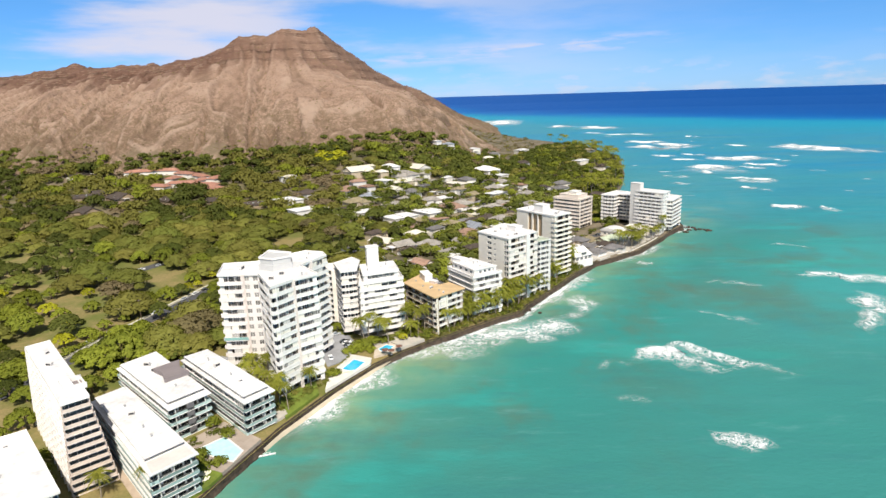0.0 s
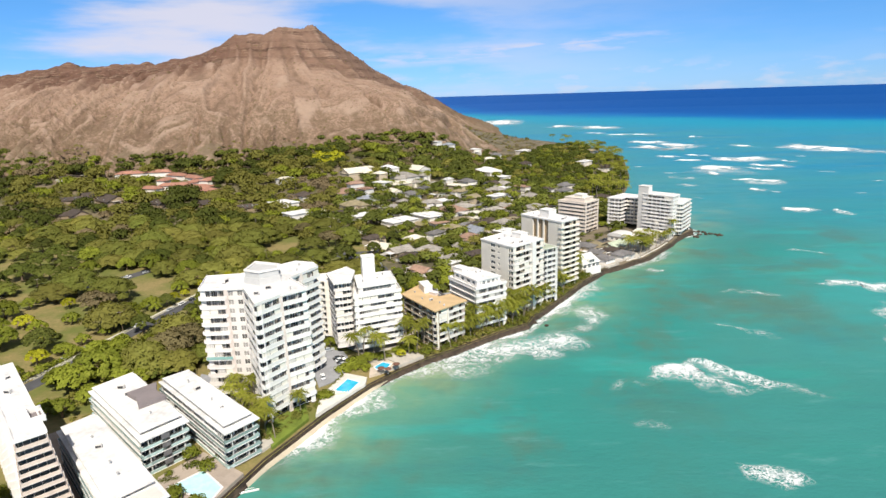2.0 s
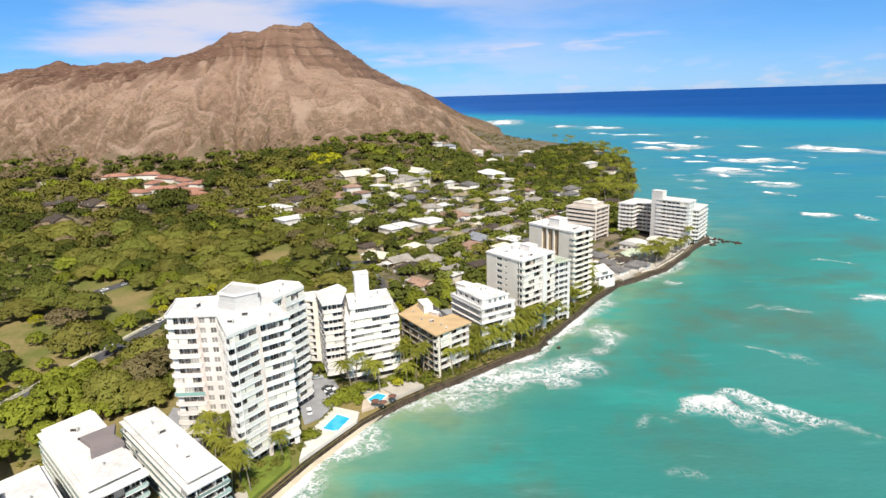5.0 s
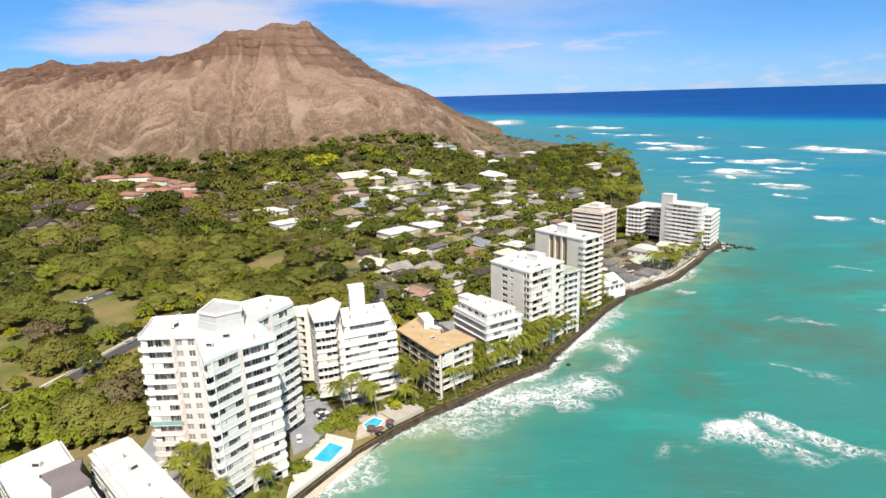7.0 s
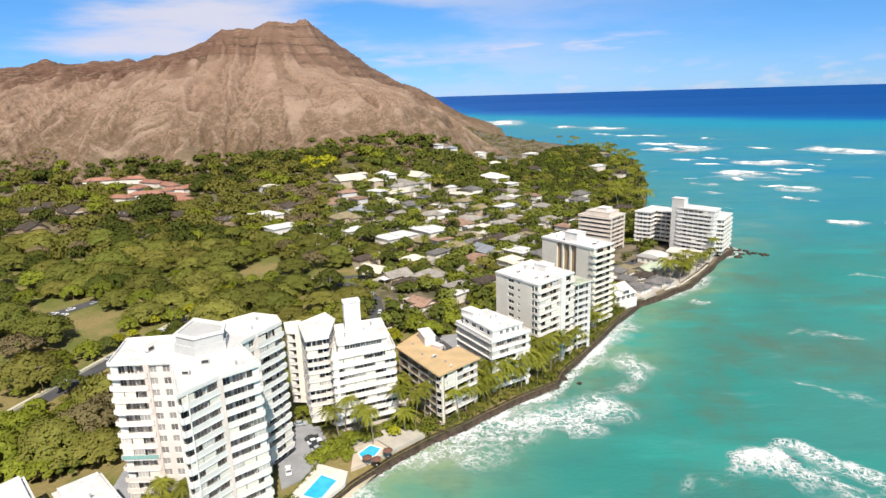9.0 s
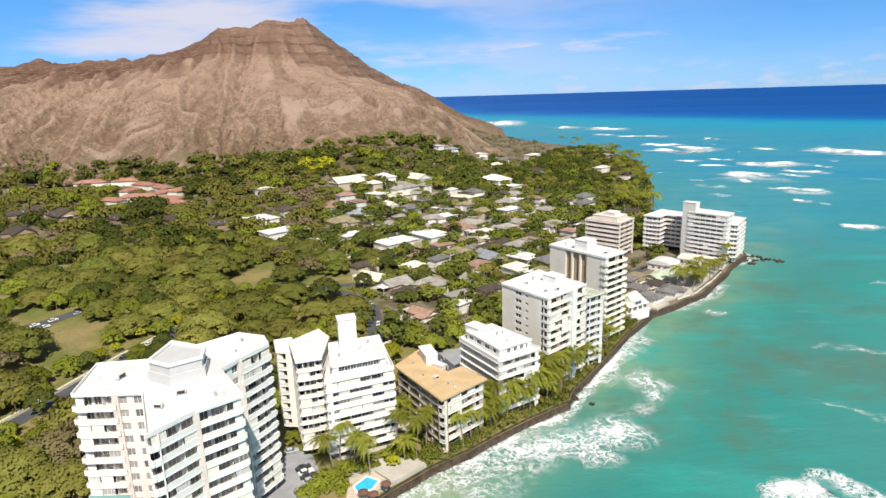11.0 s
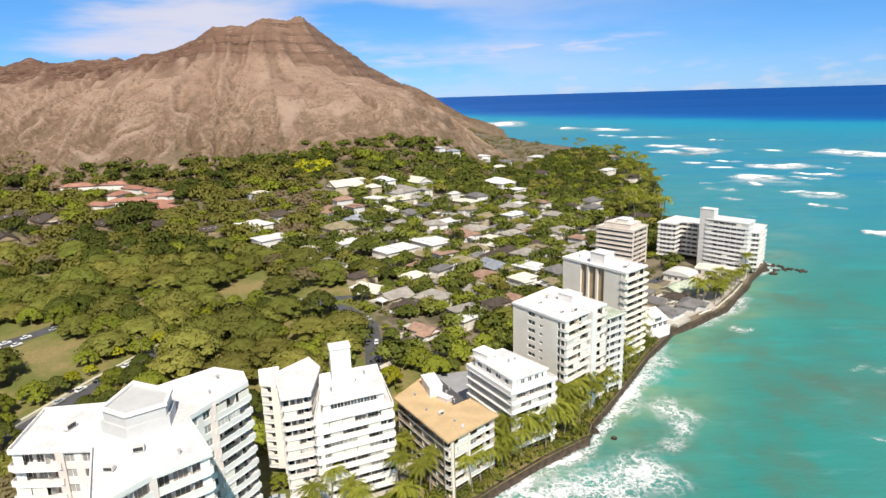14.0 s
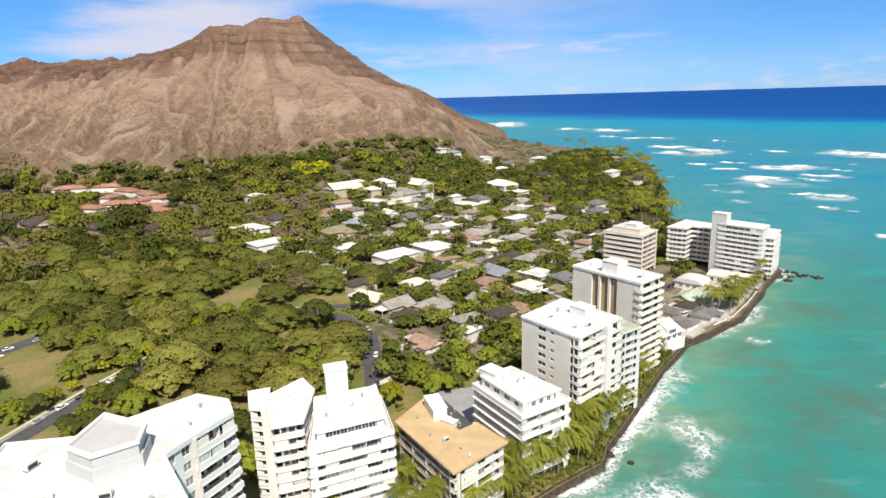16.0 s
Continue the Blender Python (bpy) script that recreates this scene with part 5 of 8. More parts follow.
def tower_h():
    o = (137, 470)
    t = thing("apartment_tower", *o, 0, 0, "white seafront apartment tower with grey stair shaft and banded balconies", "apartment building")
    m = Block(t, [(128.2, 470.2), (144.6, 453.2), (152.5, 463), (136, 481)], 4.0, 11, 2.6, WHITE, o)
    m.facade(0, "balcony", 3.6, 1.4, MIXED, start=1, trim=0, parapet=1.05, lip=0.12, out=0.4, glazed=0.15)
    m.facade(1, "window", 3.2)
    m.facade(2, "window", 4)
    m.facade(3, "window", 4)
    m.roof(rim=0.4)
    m.box("stair_tower", [(125.4, 473.2), (131.0, 467.4), (134.8, 471.2), (129.2, 477.0)], 3.0, 38.6, LIGHTGREY, o, WHITE, "tall pale grey blank stair shaft")
    for k in range(11):
        part("window", window_mesh(0.8, 0.7, GLASS, None, 1), t, pose(129.9 - o[0], 468.45 - o[1], 4 + k * 2.6 + 1.4, 0, 0, -46))
    r = Block(t, [(147.4, 460.8), (152.9, 457.6), (166.2, 477.6), (158, 487), (148, 474)], 4.0, 8, 2.8, WHITE, o)
    r.facade(0, "balcony", 3.0, 1.3, MIXED, start=1, out=0.4)
    r.facade(1, "balcony", 3.4, 1.3, MIXED, start=1, out=0.5)
    r.facade(2, "balcony", 4)
    r.facade(3, "window", 4)
    r.facade(4, "blank")
    r.roof(rim=0.4)
    w = Block(t, [(107.4, 491.4), (115.6, 485.0), (121.5, 492.0), (133.5, 480.5), (142, 490), (124.5, 510)], 7.0, 7, 2.8, WHITE, o)
    w.facade(0, "balcony", 2.6, 1.3, MIXED, lip=0.15, out=0.4)
    w.facade(1, "balcony", 3.6, 1.3, MIXED, lip=0.15, out=0.4)
    w.facade(2, "balcony", 3.6, 1.3, GLASS, rail=CREAM)
    for i in (3, 4, 5):
        w.facade(i, "window", 4)
    w.roof(rim=0.4, over=0.5)
    for x, y in ((108.8, 492.6), (114.8, 487.4), (119.5, 493), (126, 488)):
        w.column((x - o[0], y - o[1]), 0.9, GREY, z1=7.2)


def low_hall():
    o = (131, 452)
    t = thing("low_building", *o, 0, 0, "low cream flat-roofed building with a colonnade beside the tower", "building")
    b = Block(t, [(118, 455.5), (139.5, 441.5), (145.5, 450.5), (124, 465)], 4.0, 1, 3.5, BEIGE, o)
    b.facade(0, "window", 4.5, sill=0.8)
    for i in (1, 2, 3):
        b.facade(i, "window", 4.5)
    b.roof(ROOF["cream"], rim=0.5)


def tower_l():
    """The slab tower, which widens towards its foot."""
    o = (-126, 164)
    t = thing("apartment_tower", *o, 0, 0, "tall narrow white slab tower with pinkish end balconies", "apartment building")
    top = [(-147.8, 181.0), (-110.0, 141.8), (-105.1, 146.8), (-143.2, 186.6)]
    n, fh, z1 = 12, 2.35, 31.5
    u, v = Vector((37.8, -39.2)).normalized(), Vector((4.9, 5.0)).normalized()
    pinkrail = plain("pink_balcony_render", (0.72, 0.60, 0.52))
    palepink = plain("pinkish_white_render", (0.74, 0.66, 0.60))
    for k in range(n):
        zt, zb = z1 - k * fh, z1 - (k + 1) * fh
        wide = 0.34 * k
        p = [Vector(q) for q in top]
        a, b2, c, d = p[0] - v * 0.12 * k, p[1] - v * 0.12 * k, p[2] + v * wide, p[3] + v * wide
        loc = [(q.x - o[0], q.y - o[1]) for q in (a, b2, c, d)]
        part("storey", Mb().prism(inset(loc, 0.9), zb, zt).mesh("storey", WHITE), t)
        out = [(q.x - o[0], q.y - o[1]) for q in (a, b2 + u * 0.4, c + u * 0.4, d)]
        part("slab", Mb().prism(out, zt - 0.22, zt).mesh("slab", palepink if k else ROOFWHITE), t)
        # long side: bays of windows between fins
        L = (b2 - a).length
        m = pose(a.x - o[0], a.y - o[1], zb, 0, 0, math.degrees(math.atan2(u.y, u.x)))
        me = once(("lfins",), lambda: _fins(L, fh))
        part("window_band", me, t, m)
        # end: one broad balcony a floor
        w = (c - b2).length
        e = pose(b2.x - o[0], b2.y - o[1], zb, 0, 0, math.degrees(math.atan2(v.y, v.x)))
        bb = Mb().box(0, w, -0.35, -0.2, 0, 0.85).box(0, 0.2, -0.35, 0.9, 0, fh - 0.2).box(w - 0.2, w, -0.35, 0.9, 0, fh - 0.2)
        part("balcony", bb.mesh("balcony", pinkrail), t, e)
        part("window", window_mesh(round(w - 0.6, 2), fh - 0.4, GLASS, None, 4), t, e @ pose(0.3, 0.85, 0.05))
    loc = [(q[0] - o[0], q[1] - o[1]) for q in top]
    out, inn = inset(loc, -0.1), inset(loc, 0.25)
    rim = Mb()
    for i in range(4):
        j = (i + 1) % 4
        rim.face([(*out[i], z1), (*out[j], z1), (*out[j], z1 + 0.6), (*out[i], z1 + 0.6)]).face([(*out[i], z1 + 0.6), (*out[j], z1 + 0.6), (*inn[j], z1 + 0.6), (*inn[i], z1 + 0.6)])
        rim.face([(*inn[i], z1 + 0.6), (*inn[j], z1 + 0.6), (*inn[j], z1), (*inn[i], z1)])
    part("parapet", rim.mesh("parapet", WHITE), t)
    part("roof", Mb().prism(inset(loc, 0.2), z1, z1 + 0.15).mesh("roof", ROOFWHITE), t)
    hs = [(-118, 153.4), (-113.2, 148.4), (-109.0, 152.4), (-113.8, 157.4)]
    hl = [(p[0] - o[0], p[1] - o[1]) for p in hs]
    hi = inset(hl, 0.45)
    pent = Mb()
    for i in range(4):
        j = (i + 1) % 4
        top_at = z1 + (0.9 if i == 2 else 1.7)
        pent.prism([hl[i], hl[j], hi[j], hi[i]], z1, top_at)
    house_ob = part("penthouse", pent.mesh("penthouse", WHITE), t, label="low hollow white roof house")
    part("floor", Mb().prism(hi, z1 + 0.15, z1 + 0.3).mesh("floor", ROOFGREY), house_ob)
    part("canopy", Mb().prism([hl[0], hl[1], tuple(Vector(hl[1]).lerp(Vector(hl[2]), 0.45)), tuple(Vector(hl[0]).lerp(Vector(hl[3]), 0.45))], z1 + 1.7, z1 + 1.95).mesh("canopy", ROOFWHITE), house_ob)
    clutter(t, [(-114, 150), (-130, 167), (-137, 176)], z1 + 0.1, o, 12)


def _fins(L, fh):
    b = Mb()
    w = L / 12
    for k in range(12):
        b.box(k * w, k * w + 0.3, -0.3, 0.9, 0, fh, 0)
        b.box(k * w + 0.3, (k + 1) * w, 0.25, 0.5, 0, 1.0, 0)
        b.box(k * w + 0.3, (k + 1) * w, 0.84, 0.9, 1.0, fh - 0.25, 1)
    return b.mesh("window_band", WHITE, MIXED)


def low_block(P, label, roofbox, seed, short=0.5, panel=False):
    """A five-storey beach block: a floating upper roof over a broad eave, glazed balconies at the ends."""
    o = P[0]
    t = thing("apartment_block", *o, 0, 0, label, "apartment building", "low beach apartment blocks")
    b = Block(t, P, 4.0, 4, 2.75, LIGHTGREY, o)
    rail = TEAL
    b.facade(0, "balcony", 4.2, 1.6, GLASS, rail=rail, lights=3, lip=0.08, glazed=0.06, parapet=0.85, head=0.3, out=0.7)
    b.facade(1, "balcony", 3.4, 1.6, GLASS, rail=rail, lights=3, lip=0.08, glazed=0.06, parapet=0.85, head=0.3, out=0.4)
    b.facade(2, "balcony", 4.2, 1.3, GLASS, rail=rail, lip=0.12)
    if panel:
        L, m = b.edge_pose(1)
        part("panel", Mb().box(L * 0.40, L * 0.58, -0.4, 0.1, 0, 11.0).mesh("panel", plain("charcoal_render", (0.16, 0.155, 0.16))), t, m, "dark grey vertical panel between the balconies")
    b.facade(3, "window", 3.6)
    part("eave", Mb().prism(inset(b.poly, -0.6), b.top, b.top + 0.35).mesh("eave", ROOFWHITE), t, label="broad white eave")
    inn = inset(b.poly, 1.3)
    cut = (short + 1.0) / math.dist(inn[0], inn[1])
    inn = [inn[0], tuple(Vector(inn[1]).lerp(Vector(inn[0]), cut)), tuple(Vector(inn[2]).lerp(Vector(inn[3]), cut)), inn[3]]
    part("clerestory", Mb().prism(inn, b.top + 0.35, b.top + 1.35).mesh("clerestory", GLASS), t, label="dark glazed band under the upper roof")
    up = inset(b.poly, 0.5)
    cut = short / math.dist(up[0], up[1])
    up = [up[0], tuple(Vector(up[1]).lerp(Vector(up[0]), cut)), tuple(Vector(up[2]).lerp(Vector(up[3]), cut)), up[3]]
    part("roof", Mb().prism(up, b.top + 1.35, b.top + 1.7).mesh("roof", ROOFWHITE), t, label="flat white upper roof")
    if short > 2:
        part("roof_terrace", Mb().prism(inset([up[1], b.poly[1], b.poly[2], up[2]], 0.3), b.top + 0.35, b.top + 0.45).mesh("roof_terrace", PINK), t, label="pinkish tiled roof terrace")
    if roofbox:
        loc = [(p[0] - o[0], p[1] - o[1]) for p in roofbox]
        part("roof_house", Mb().prism(loc, b.top + 1.7, b.top + 3.2).mesh("roof_house", ROOFGREY), t, label="purple-grey roof plant room")
    cx, cy = sum(p[0] for p in P) / 4, sum(p[1] for p in P) / 4
    ax = Vector((P[1][0] - P[0][0], P[1][1] - P[0][1])).normalized()
    clutter(t, [(cx + ax.x * s, cy + ax.y * s) for s in (-13, -6, 5, 12)], b.top + 1.7, o, seed)


tower_a()
tower_b()
block_c()
block_d()
tower_e()
block_e2()
tower_f()
tower_g()
tower_h()
low_hall()
tower_l()
low_block([(-123.4, 174.4), (-84.0, 134.6), (-76.2, 144.2), (-117.2, 183)], "low white beach apartment block with a long striped side", None, 21, 6.0)
low_block([(-129.2, 199.6), (-95.5, 168.9), (-87.2, 179.8), (-121.0, 212.3)], "low white beach apartment block with purple-grey roof house",
          [(-112.5, 193), (-107.6, 189.6), (-104.2, 184.5), (-98.6, 191), (-103.6, 194.6), (-106.5, 200.5)], 22, 2.0, True)
low_block([(-108.3, 206.2), (-72.6, 172.6), (-66.2, 181.2), (-101.4, 213.8)], "low white beach apartment block with pale green glass balconies", None, 23, 1.5)


def corner_block():
    o = (-135, 140)
    t = thing("apartment_block", *o, 0, 0, "white flat-roofed apartment block with grey balconies", "apartment building")
    b = Block(t, [(-150, 132), (-121, 101), (-100, 122.5), (-128.4, 150.6)], 4.0, 5, 2.9, LIGHTGREY, o)
    b.facade(0, "window", 4)
    b.facade(1, "balcony", 4)
    b.facade(2, "balcony", 4.2, 1.4, start=0)
    b.facade(3, "window", 4)
    b.roof(rim=0.4)
    clutter(t, [(-128, 142), (-120, 128)], b.top + 0.3, o, 31)


corner_block()


# ---- houses ----
def house(x, y, w, roof, kind, k):
    rnd = random.Random(1000 + k)
    w *= 0.72 if roof == "dark" and w > 19 else 1.06
    d = w * rnd.uniform(0.62, 0.8)
    z = ground_z(x, y)
    tall = rnd.random() < 0.36 or (kind == "f" and w > 21) or (y > 600 and x > -200)
    h = (5.2 if tall else 2.8) + rnd.uniform(-0.2, 0.3)
    if x < -190:
        h = 2.5
    turn = rnd.choice((-42, 48, -38, 44, -50, 40)) + rnd.uniform(-8, 8)
    wall = BROWNPANEL if x < -190 else rnd.choice(WALLS if roof != "white" else WALLS[:3])
    names = {"white": "white flat roof", "cream": "cream roof", "grey": "grey shingle roof", "dark": "dark brown shingle roof", "terra": "faded terracotta roof",
             "blue": "blue-grey roof", "tan": "tan shingle roof", "red": "red clay tile roof", "green": "pale green roof", "slate": "slate-grey roof"}
    shape = {"h": "hipped", "g": "gabled", "f": "flat-topped"}[kind]
    t = thing("house", x, y, z, turn, f"{'two-storey' if tall else 'single-storey'} {shape} house with {names[roof]} among trees", "house", "hillside houses")
    a, c = w / 2, d / 2
    part("wall", Mb().prism([(-a, -c), (a, -c), (a, c), (-a, c)], -2.5, h).mesh("wall", wall), t)
    if rnd.random() < 0.7:
        side = rnd.choice((-1, 1))
        part("driveway", Mb().box(side * (a + 1.6) - 2.2, side * (a + 1.6) + 2.2, -c - 6, c * 0.6, -1.5, 0.28).mesh("driveway", PAVING), t, label="pale concrete driveway")
    e, rise = 0.8, d * 0.24
    mat = ROOF[roof]
    A, C = a + e, c + e
    b = Mb()
    if kind == "f":
        b.prism([(-A, -C), (A, -C), (A, C), (-A, C)], h, h + 0.35)
        if rnd.random() < 0.6:
            part("upper_roof", Mb().prism([(-a * 0.2, -c * 0.7), (a * 0.8, -c * 0.7), (a * 0.8, c * 0.7), (-a * 0.2, c * 0.7)], h + 0.35, h + 1.3).mesh("upper_roof", mat), t)
    elif kind == "g":
        r = h + rise
        b.face([(-A, -C, h - 0.2), (A, -C, h - 0.2), (A, 0, r), (-A, 0, r)]).face([(A, C, h - 0.2), (-A, C, h - 0.2), (-A, 0, r), (A, 0, r)])
        b.face([(-A, -C, h - 0.45), (-A, C, h - 0.45), (A, C, h - 0.45), (A, -C, h - 0.45)])
        for s in (-1, 1):
            b.face([(-A, s * C, h - 0.45), (A, s * C, h - 0.45), (A, s * C, h - 0.2), (-A, s * C, h - 0.2)][::-s])
            part("gable", Mb().face([(s * a, -c, h), (s * a, c, h), (s * a, 0, h + rise * c / C * 0.98)][::s]).mesh("gable", wall), t)
    else:
        r, k2 = h + rise, max(0.5, A - C * 0.95)
        b.prism([(-A, -C), (A, -C), (A, C), (-A, C)], h - 0.3, h - 0.05)
        b.face([(-A, -C, h), (A, -C, h), (k2, 0, r), (-k2, 0, r)]).face([(A, C, h), (-A, C, h), (-k2, 0, r), (k2, 0, r)])
        b.face([(A, -C, h), (A, C, h), (k2, 0, r)]).face([(-A, C, h), (-A, -C, h), (-k2, 0, r)])
    part("roof", b.mesh("roof", mat), t)
    if kind != "f" and rnd.random() < 0.7:  # a lower wing
        ww, dd = w * 0.45, d * 0.62
        s = rnd.choice((-1, 1))
        part("wing", Mb().box(s * a * 0.5 - ww / 2, s * a * 0.5 + ww / 2, -c - dd * 0.6, -c + 0.2, -2, h * 0.9).mesh("wing", wall), t)
        x0, x1, y0, y1, hz = s * a * 0.5 - ww / 2 - 0.6, s * a * 0.5 + ww / 2 + 0.6, -c - dd * 0.6 - 0.6, -c + dd * 0.3, h * 0.9
        mx = (x0 + x1) / 2
        q = Mb().face([(x0, y0, hz), (x1, y0, hz), (mx, y0 + ww * 0.5, hz + ww * 0.25)]).face([(x1, y0, hz), (x1, y1, hz), (mx, y1, hz + ww * 0.25), (mx, y0 + ww * 0.5, hz + ww * 0.25)])
        q.face([(x0, y1, hz), (x0, y0, hz), (mx, y0 + ww * 0.5, hz + ww * 0.25), (mx, y1, hz + ww * 0.25)]).face([(x0, y0, hz - 0.1), (x0, y1, hz - 0.1), (x1, y1, hz - 0.1), (x1, y0, hz - 0.1)])
        part("wing_roof", q.mesh("wing_roof", mat), t)
    if rnd.random() < 0.55:  # a flat-roofed porch or carport on posts
        s, pw = rnd.choice((-1, 1)), rnd.uniform(4.5, 7.5)
        b = Mb().box(s * (a + 2.4) - 2.4, s * (a + 2.4) + 2.4, -c * 0.3 - pw / 2, -c * 0.3 + pw / 2, 2.5, 2.72)
        for px_, py_ in ((s * (a + 4.5), -c * 0.3 - pw / 2 + 0.3), (s * (a + 4.5), -c * 0.3 + pw / 2 - 0.3)):
            b.box(px_ - 0.09, px_ + 0.09, py_ - 0.09, py_ + 0.09, -1.5, 2.5)
        part("carport", b.mesh("carport", rnd.choice((ROOFWHITE, ROOFWHITE, PAVING, LIGHTGREY))), t)
    n = max(2, int(w / 4)) if y < 560 else 2
    for i in range(n):
        for fl in range(2 if tall else 1):
            u = -a + (i + 0.5) * w / n
            part("window", window_mesh(1.6, 1.2, GLASS), t, pose(u - 0.8, -c - 0.02, fl * 2.7 + 1.0))
    for s in (-1, 1) if y < 440 else ():
        part("window", window_mesh(1.6, 1.2, GLASS), t, pose(s * (a + 0.02), -s * 0.8, 1.0, 0, 0, 90 * s))
    part("door", Mb().box(0, 0.95, -0.08, 0.02, 0, 2.05).box(0.8, 0.86, -0.13, -0.08, 0.95, 1.05, 1).mesh("door", BROWNPANEL, DARKMETAL), t, pose(-a + 0.4, -c, 0))
    return t


HOUSE_SPOTS = []


def row(roof, spots):
    for x, y, w, kind in spots:
        HOUSE_SPOTS.append((x, y, w))
        house(x, y, w, roof, kind, len(HOUSE_SPOTS))


row("white", [(-167.7, 556.4, 22.4, "f"), (-146.1, 529.5, 21.8, "f"), (-90.1, 518.4, 15.9, "f"), (-57.2, 504.5, 23.6, "f"), (-34.5, 521.2, 24.4, "f"), (-82.7, 654.5, 17.5, "h"), (-84.4, 609.1, 14.2, "f"), (-25.0, 575.1, 15.0, "f"), (22.1, 728.9, 26.6, "h"), (35.9, 706.3, 16.8, "f"), (-21.9, 644.6, 9.0, "f"), (25.8, 464.2, 17.8, "f"), (-1.9, 384.1, 9.2, "f"), (-11.3, 379.9, 9.6, "f"), (81.7, 939.1, 18.6, "f"), (7.8, 839.2, 16.3, "f")])
row("white", [(-39.4, 783.4, 11.3, "f"), (35.0, 640.7, 15.0, "f"), (150.7, 825.0, 17.7, "f"), (27.1, 600.2, 16.7, "f")])
row("cream", [(-185.9, 625.3, 15.3, "f"), (-128.9, 539.3, 11.8, "f"), (-115.6, 638.4, 24.2, "g"), (-104.8, 652.2, 10.3, "f"), (-116.7, 505.5, 14.1, "f"), (-10.9, 627.0, 19.4, "f"), (26.7, 820.1, 13.2, "h"), (-61.9, 432.3, 15.2, "g"), (-41.7, 455.9, 13.4, "h"), (-67.9, 608.0, 18.8, "f")])
row("grey", [(-64.5, 632.4, 22.6, "h"), (-78.3, 532.4, 13.8, "h"), (-65.2, 541.7, 12.4, "h"), (-127.4, 497.9, 9.3, "g"), (-95.4, 486.0, 13.3, "g"), (-35.5, 566.4, 14.7, "h"), (-46.7, 644.1, 12.0, "h"), (-35.8, 621.7, 11.5, "h"), (27.7, 629.0, 14.7, "h"), (-21.2, 442.7, 14.2, "h"), (-7.8, 429.3, 12.4, "h"), (-26.2, 412.1, 14.8, "h"), (-11.4, 397.8, 13.0, "h"), (25.7, 494.3, 14.1, "h"), (50.7, 587.3, 15.5, "h"), (-5.5, 560.5, 17.1, "h")])
row("grey", [(21.6, 552.9, 14.3, "h"), (57.0, 553.1, 15.3, "h")])
row("dark", [(-154.4, 582.0, 16.7, "h"), (-38.9, 404.8, 13.4, "h"), (3.4, 400.8, 11.4, "h"), (16.8, 509.5, 15.3, "h"), (6.4, 488.3, 12.4, "h"), (62.3, 684.0, 19.5, "h"), (-71.3, 450.8, 12.7, "h"), (35.4, 524.5, 13.5, "h"), (172.2, 806.7, 29.5, "g"), (127.2, 599.8, 19.2, "h"), (-352.3, 546.3, 33.3, "g"), (-294.1, 536.6, 20.3, "g"), (-340.9, 583.6, 37.9, "g"), (-383.0, 586.5, 22.6, "g"), (-241.3, 569.6, 24.2, "g"), (-199.7, 554.8, 16.4, "g")])
row("dark", [(-287.7, 571.9, 22.3, "g"), (-368.9, 597.5, 22.6, "g"), (-425.6, 654.9, 25.5, "f")])
row("terra", [(-114.8, 583.1, 18.3, "h"), (-13.9, 546.0, 19.9, "h"), (0.2, 447.0, 15.7, "h"), (-29.5, 371.6, 11.5, "g"), (12.7, 411.9, 13.6, "h"), (-109.6, 604.6, 14.2, "h")])
row("blue", [(-91.9, 569.6, 17.6, "h"), (-24.4, 797.7, 12.8, "h"), (6.2, 465.5, 17.8, "g")])
row("tan", [(-102.8, 548.1, 18.7, "h")])
row("slate", [(84, 392, 10, "h"), (96, 401, 11, "h"), (82, 404, 9, "g"), (76, 414, 11, "h")])
row("dark", [(92, 411, 10, "h")])
row("green", [(97, 424, 13, "g"), (108, 430, 11, "f")])
row("tan", [(84, 425, 11, "h")])


def infill():
    """More houses of the same streets, wherever the ones above leave room."""
    r = random.Random(5)
    tries = 0
    while len(HOUSE_SPOTS) < 149 and tries < 9000:
        tries += 1
        x, y = (r.uniform(-115, 105), r.uniform(372, 670)) if len(HOUSE_SPOTS) < 146 else (r.uniform(-60, 190), r.uniform(640, 1000))
        w = r.uniform(9.5, 15) if y < 640 else r.uniform(13, 21)
        if lookup(COAST, x, y) < 30 or lookup(ROADS, x, y) < 14 or (x < -58 and y < 480):
            continue
        if any(math.hypot(x - a, y - b) < 0.54 * (w + c) for a, b, c in HOUSE_SPOTS) or math.hypot(x - 84, y - 482) < 30 or math.hypot(x - 44, y - 354) < 34:
            continue
        if y > 620 and x < -95 or lookup(SHARE, x, y) > 0.05:
            continue
        HOUSE_SPOTS.append((x, y, w))
        house(x, y, w, r.choice(("grey", "grey", "dark", "dark", "slate", "cream", "tan", "terra", "slate", "tan", "grey")), r.choice("hhhgf"), len(HOUSE_SPOTS))


infill()


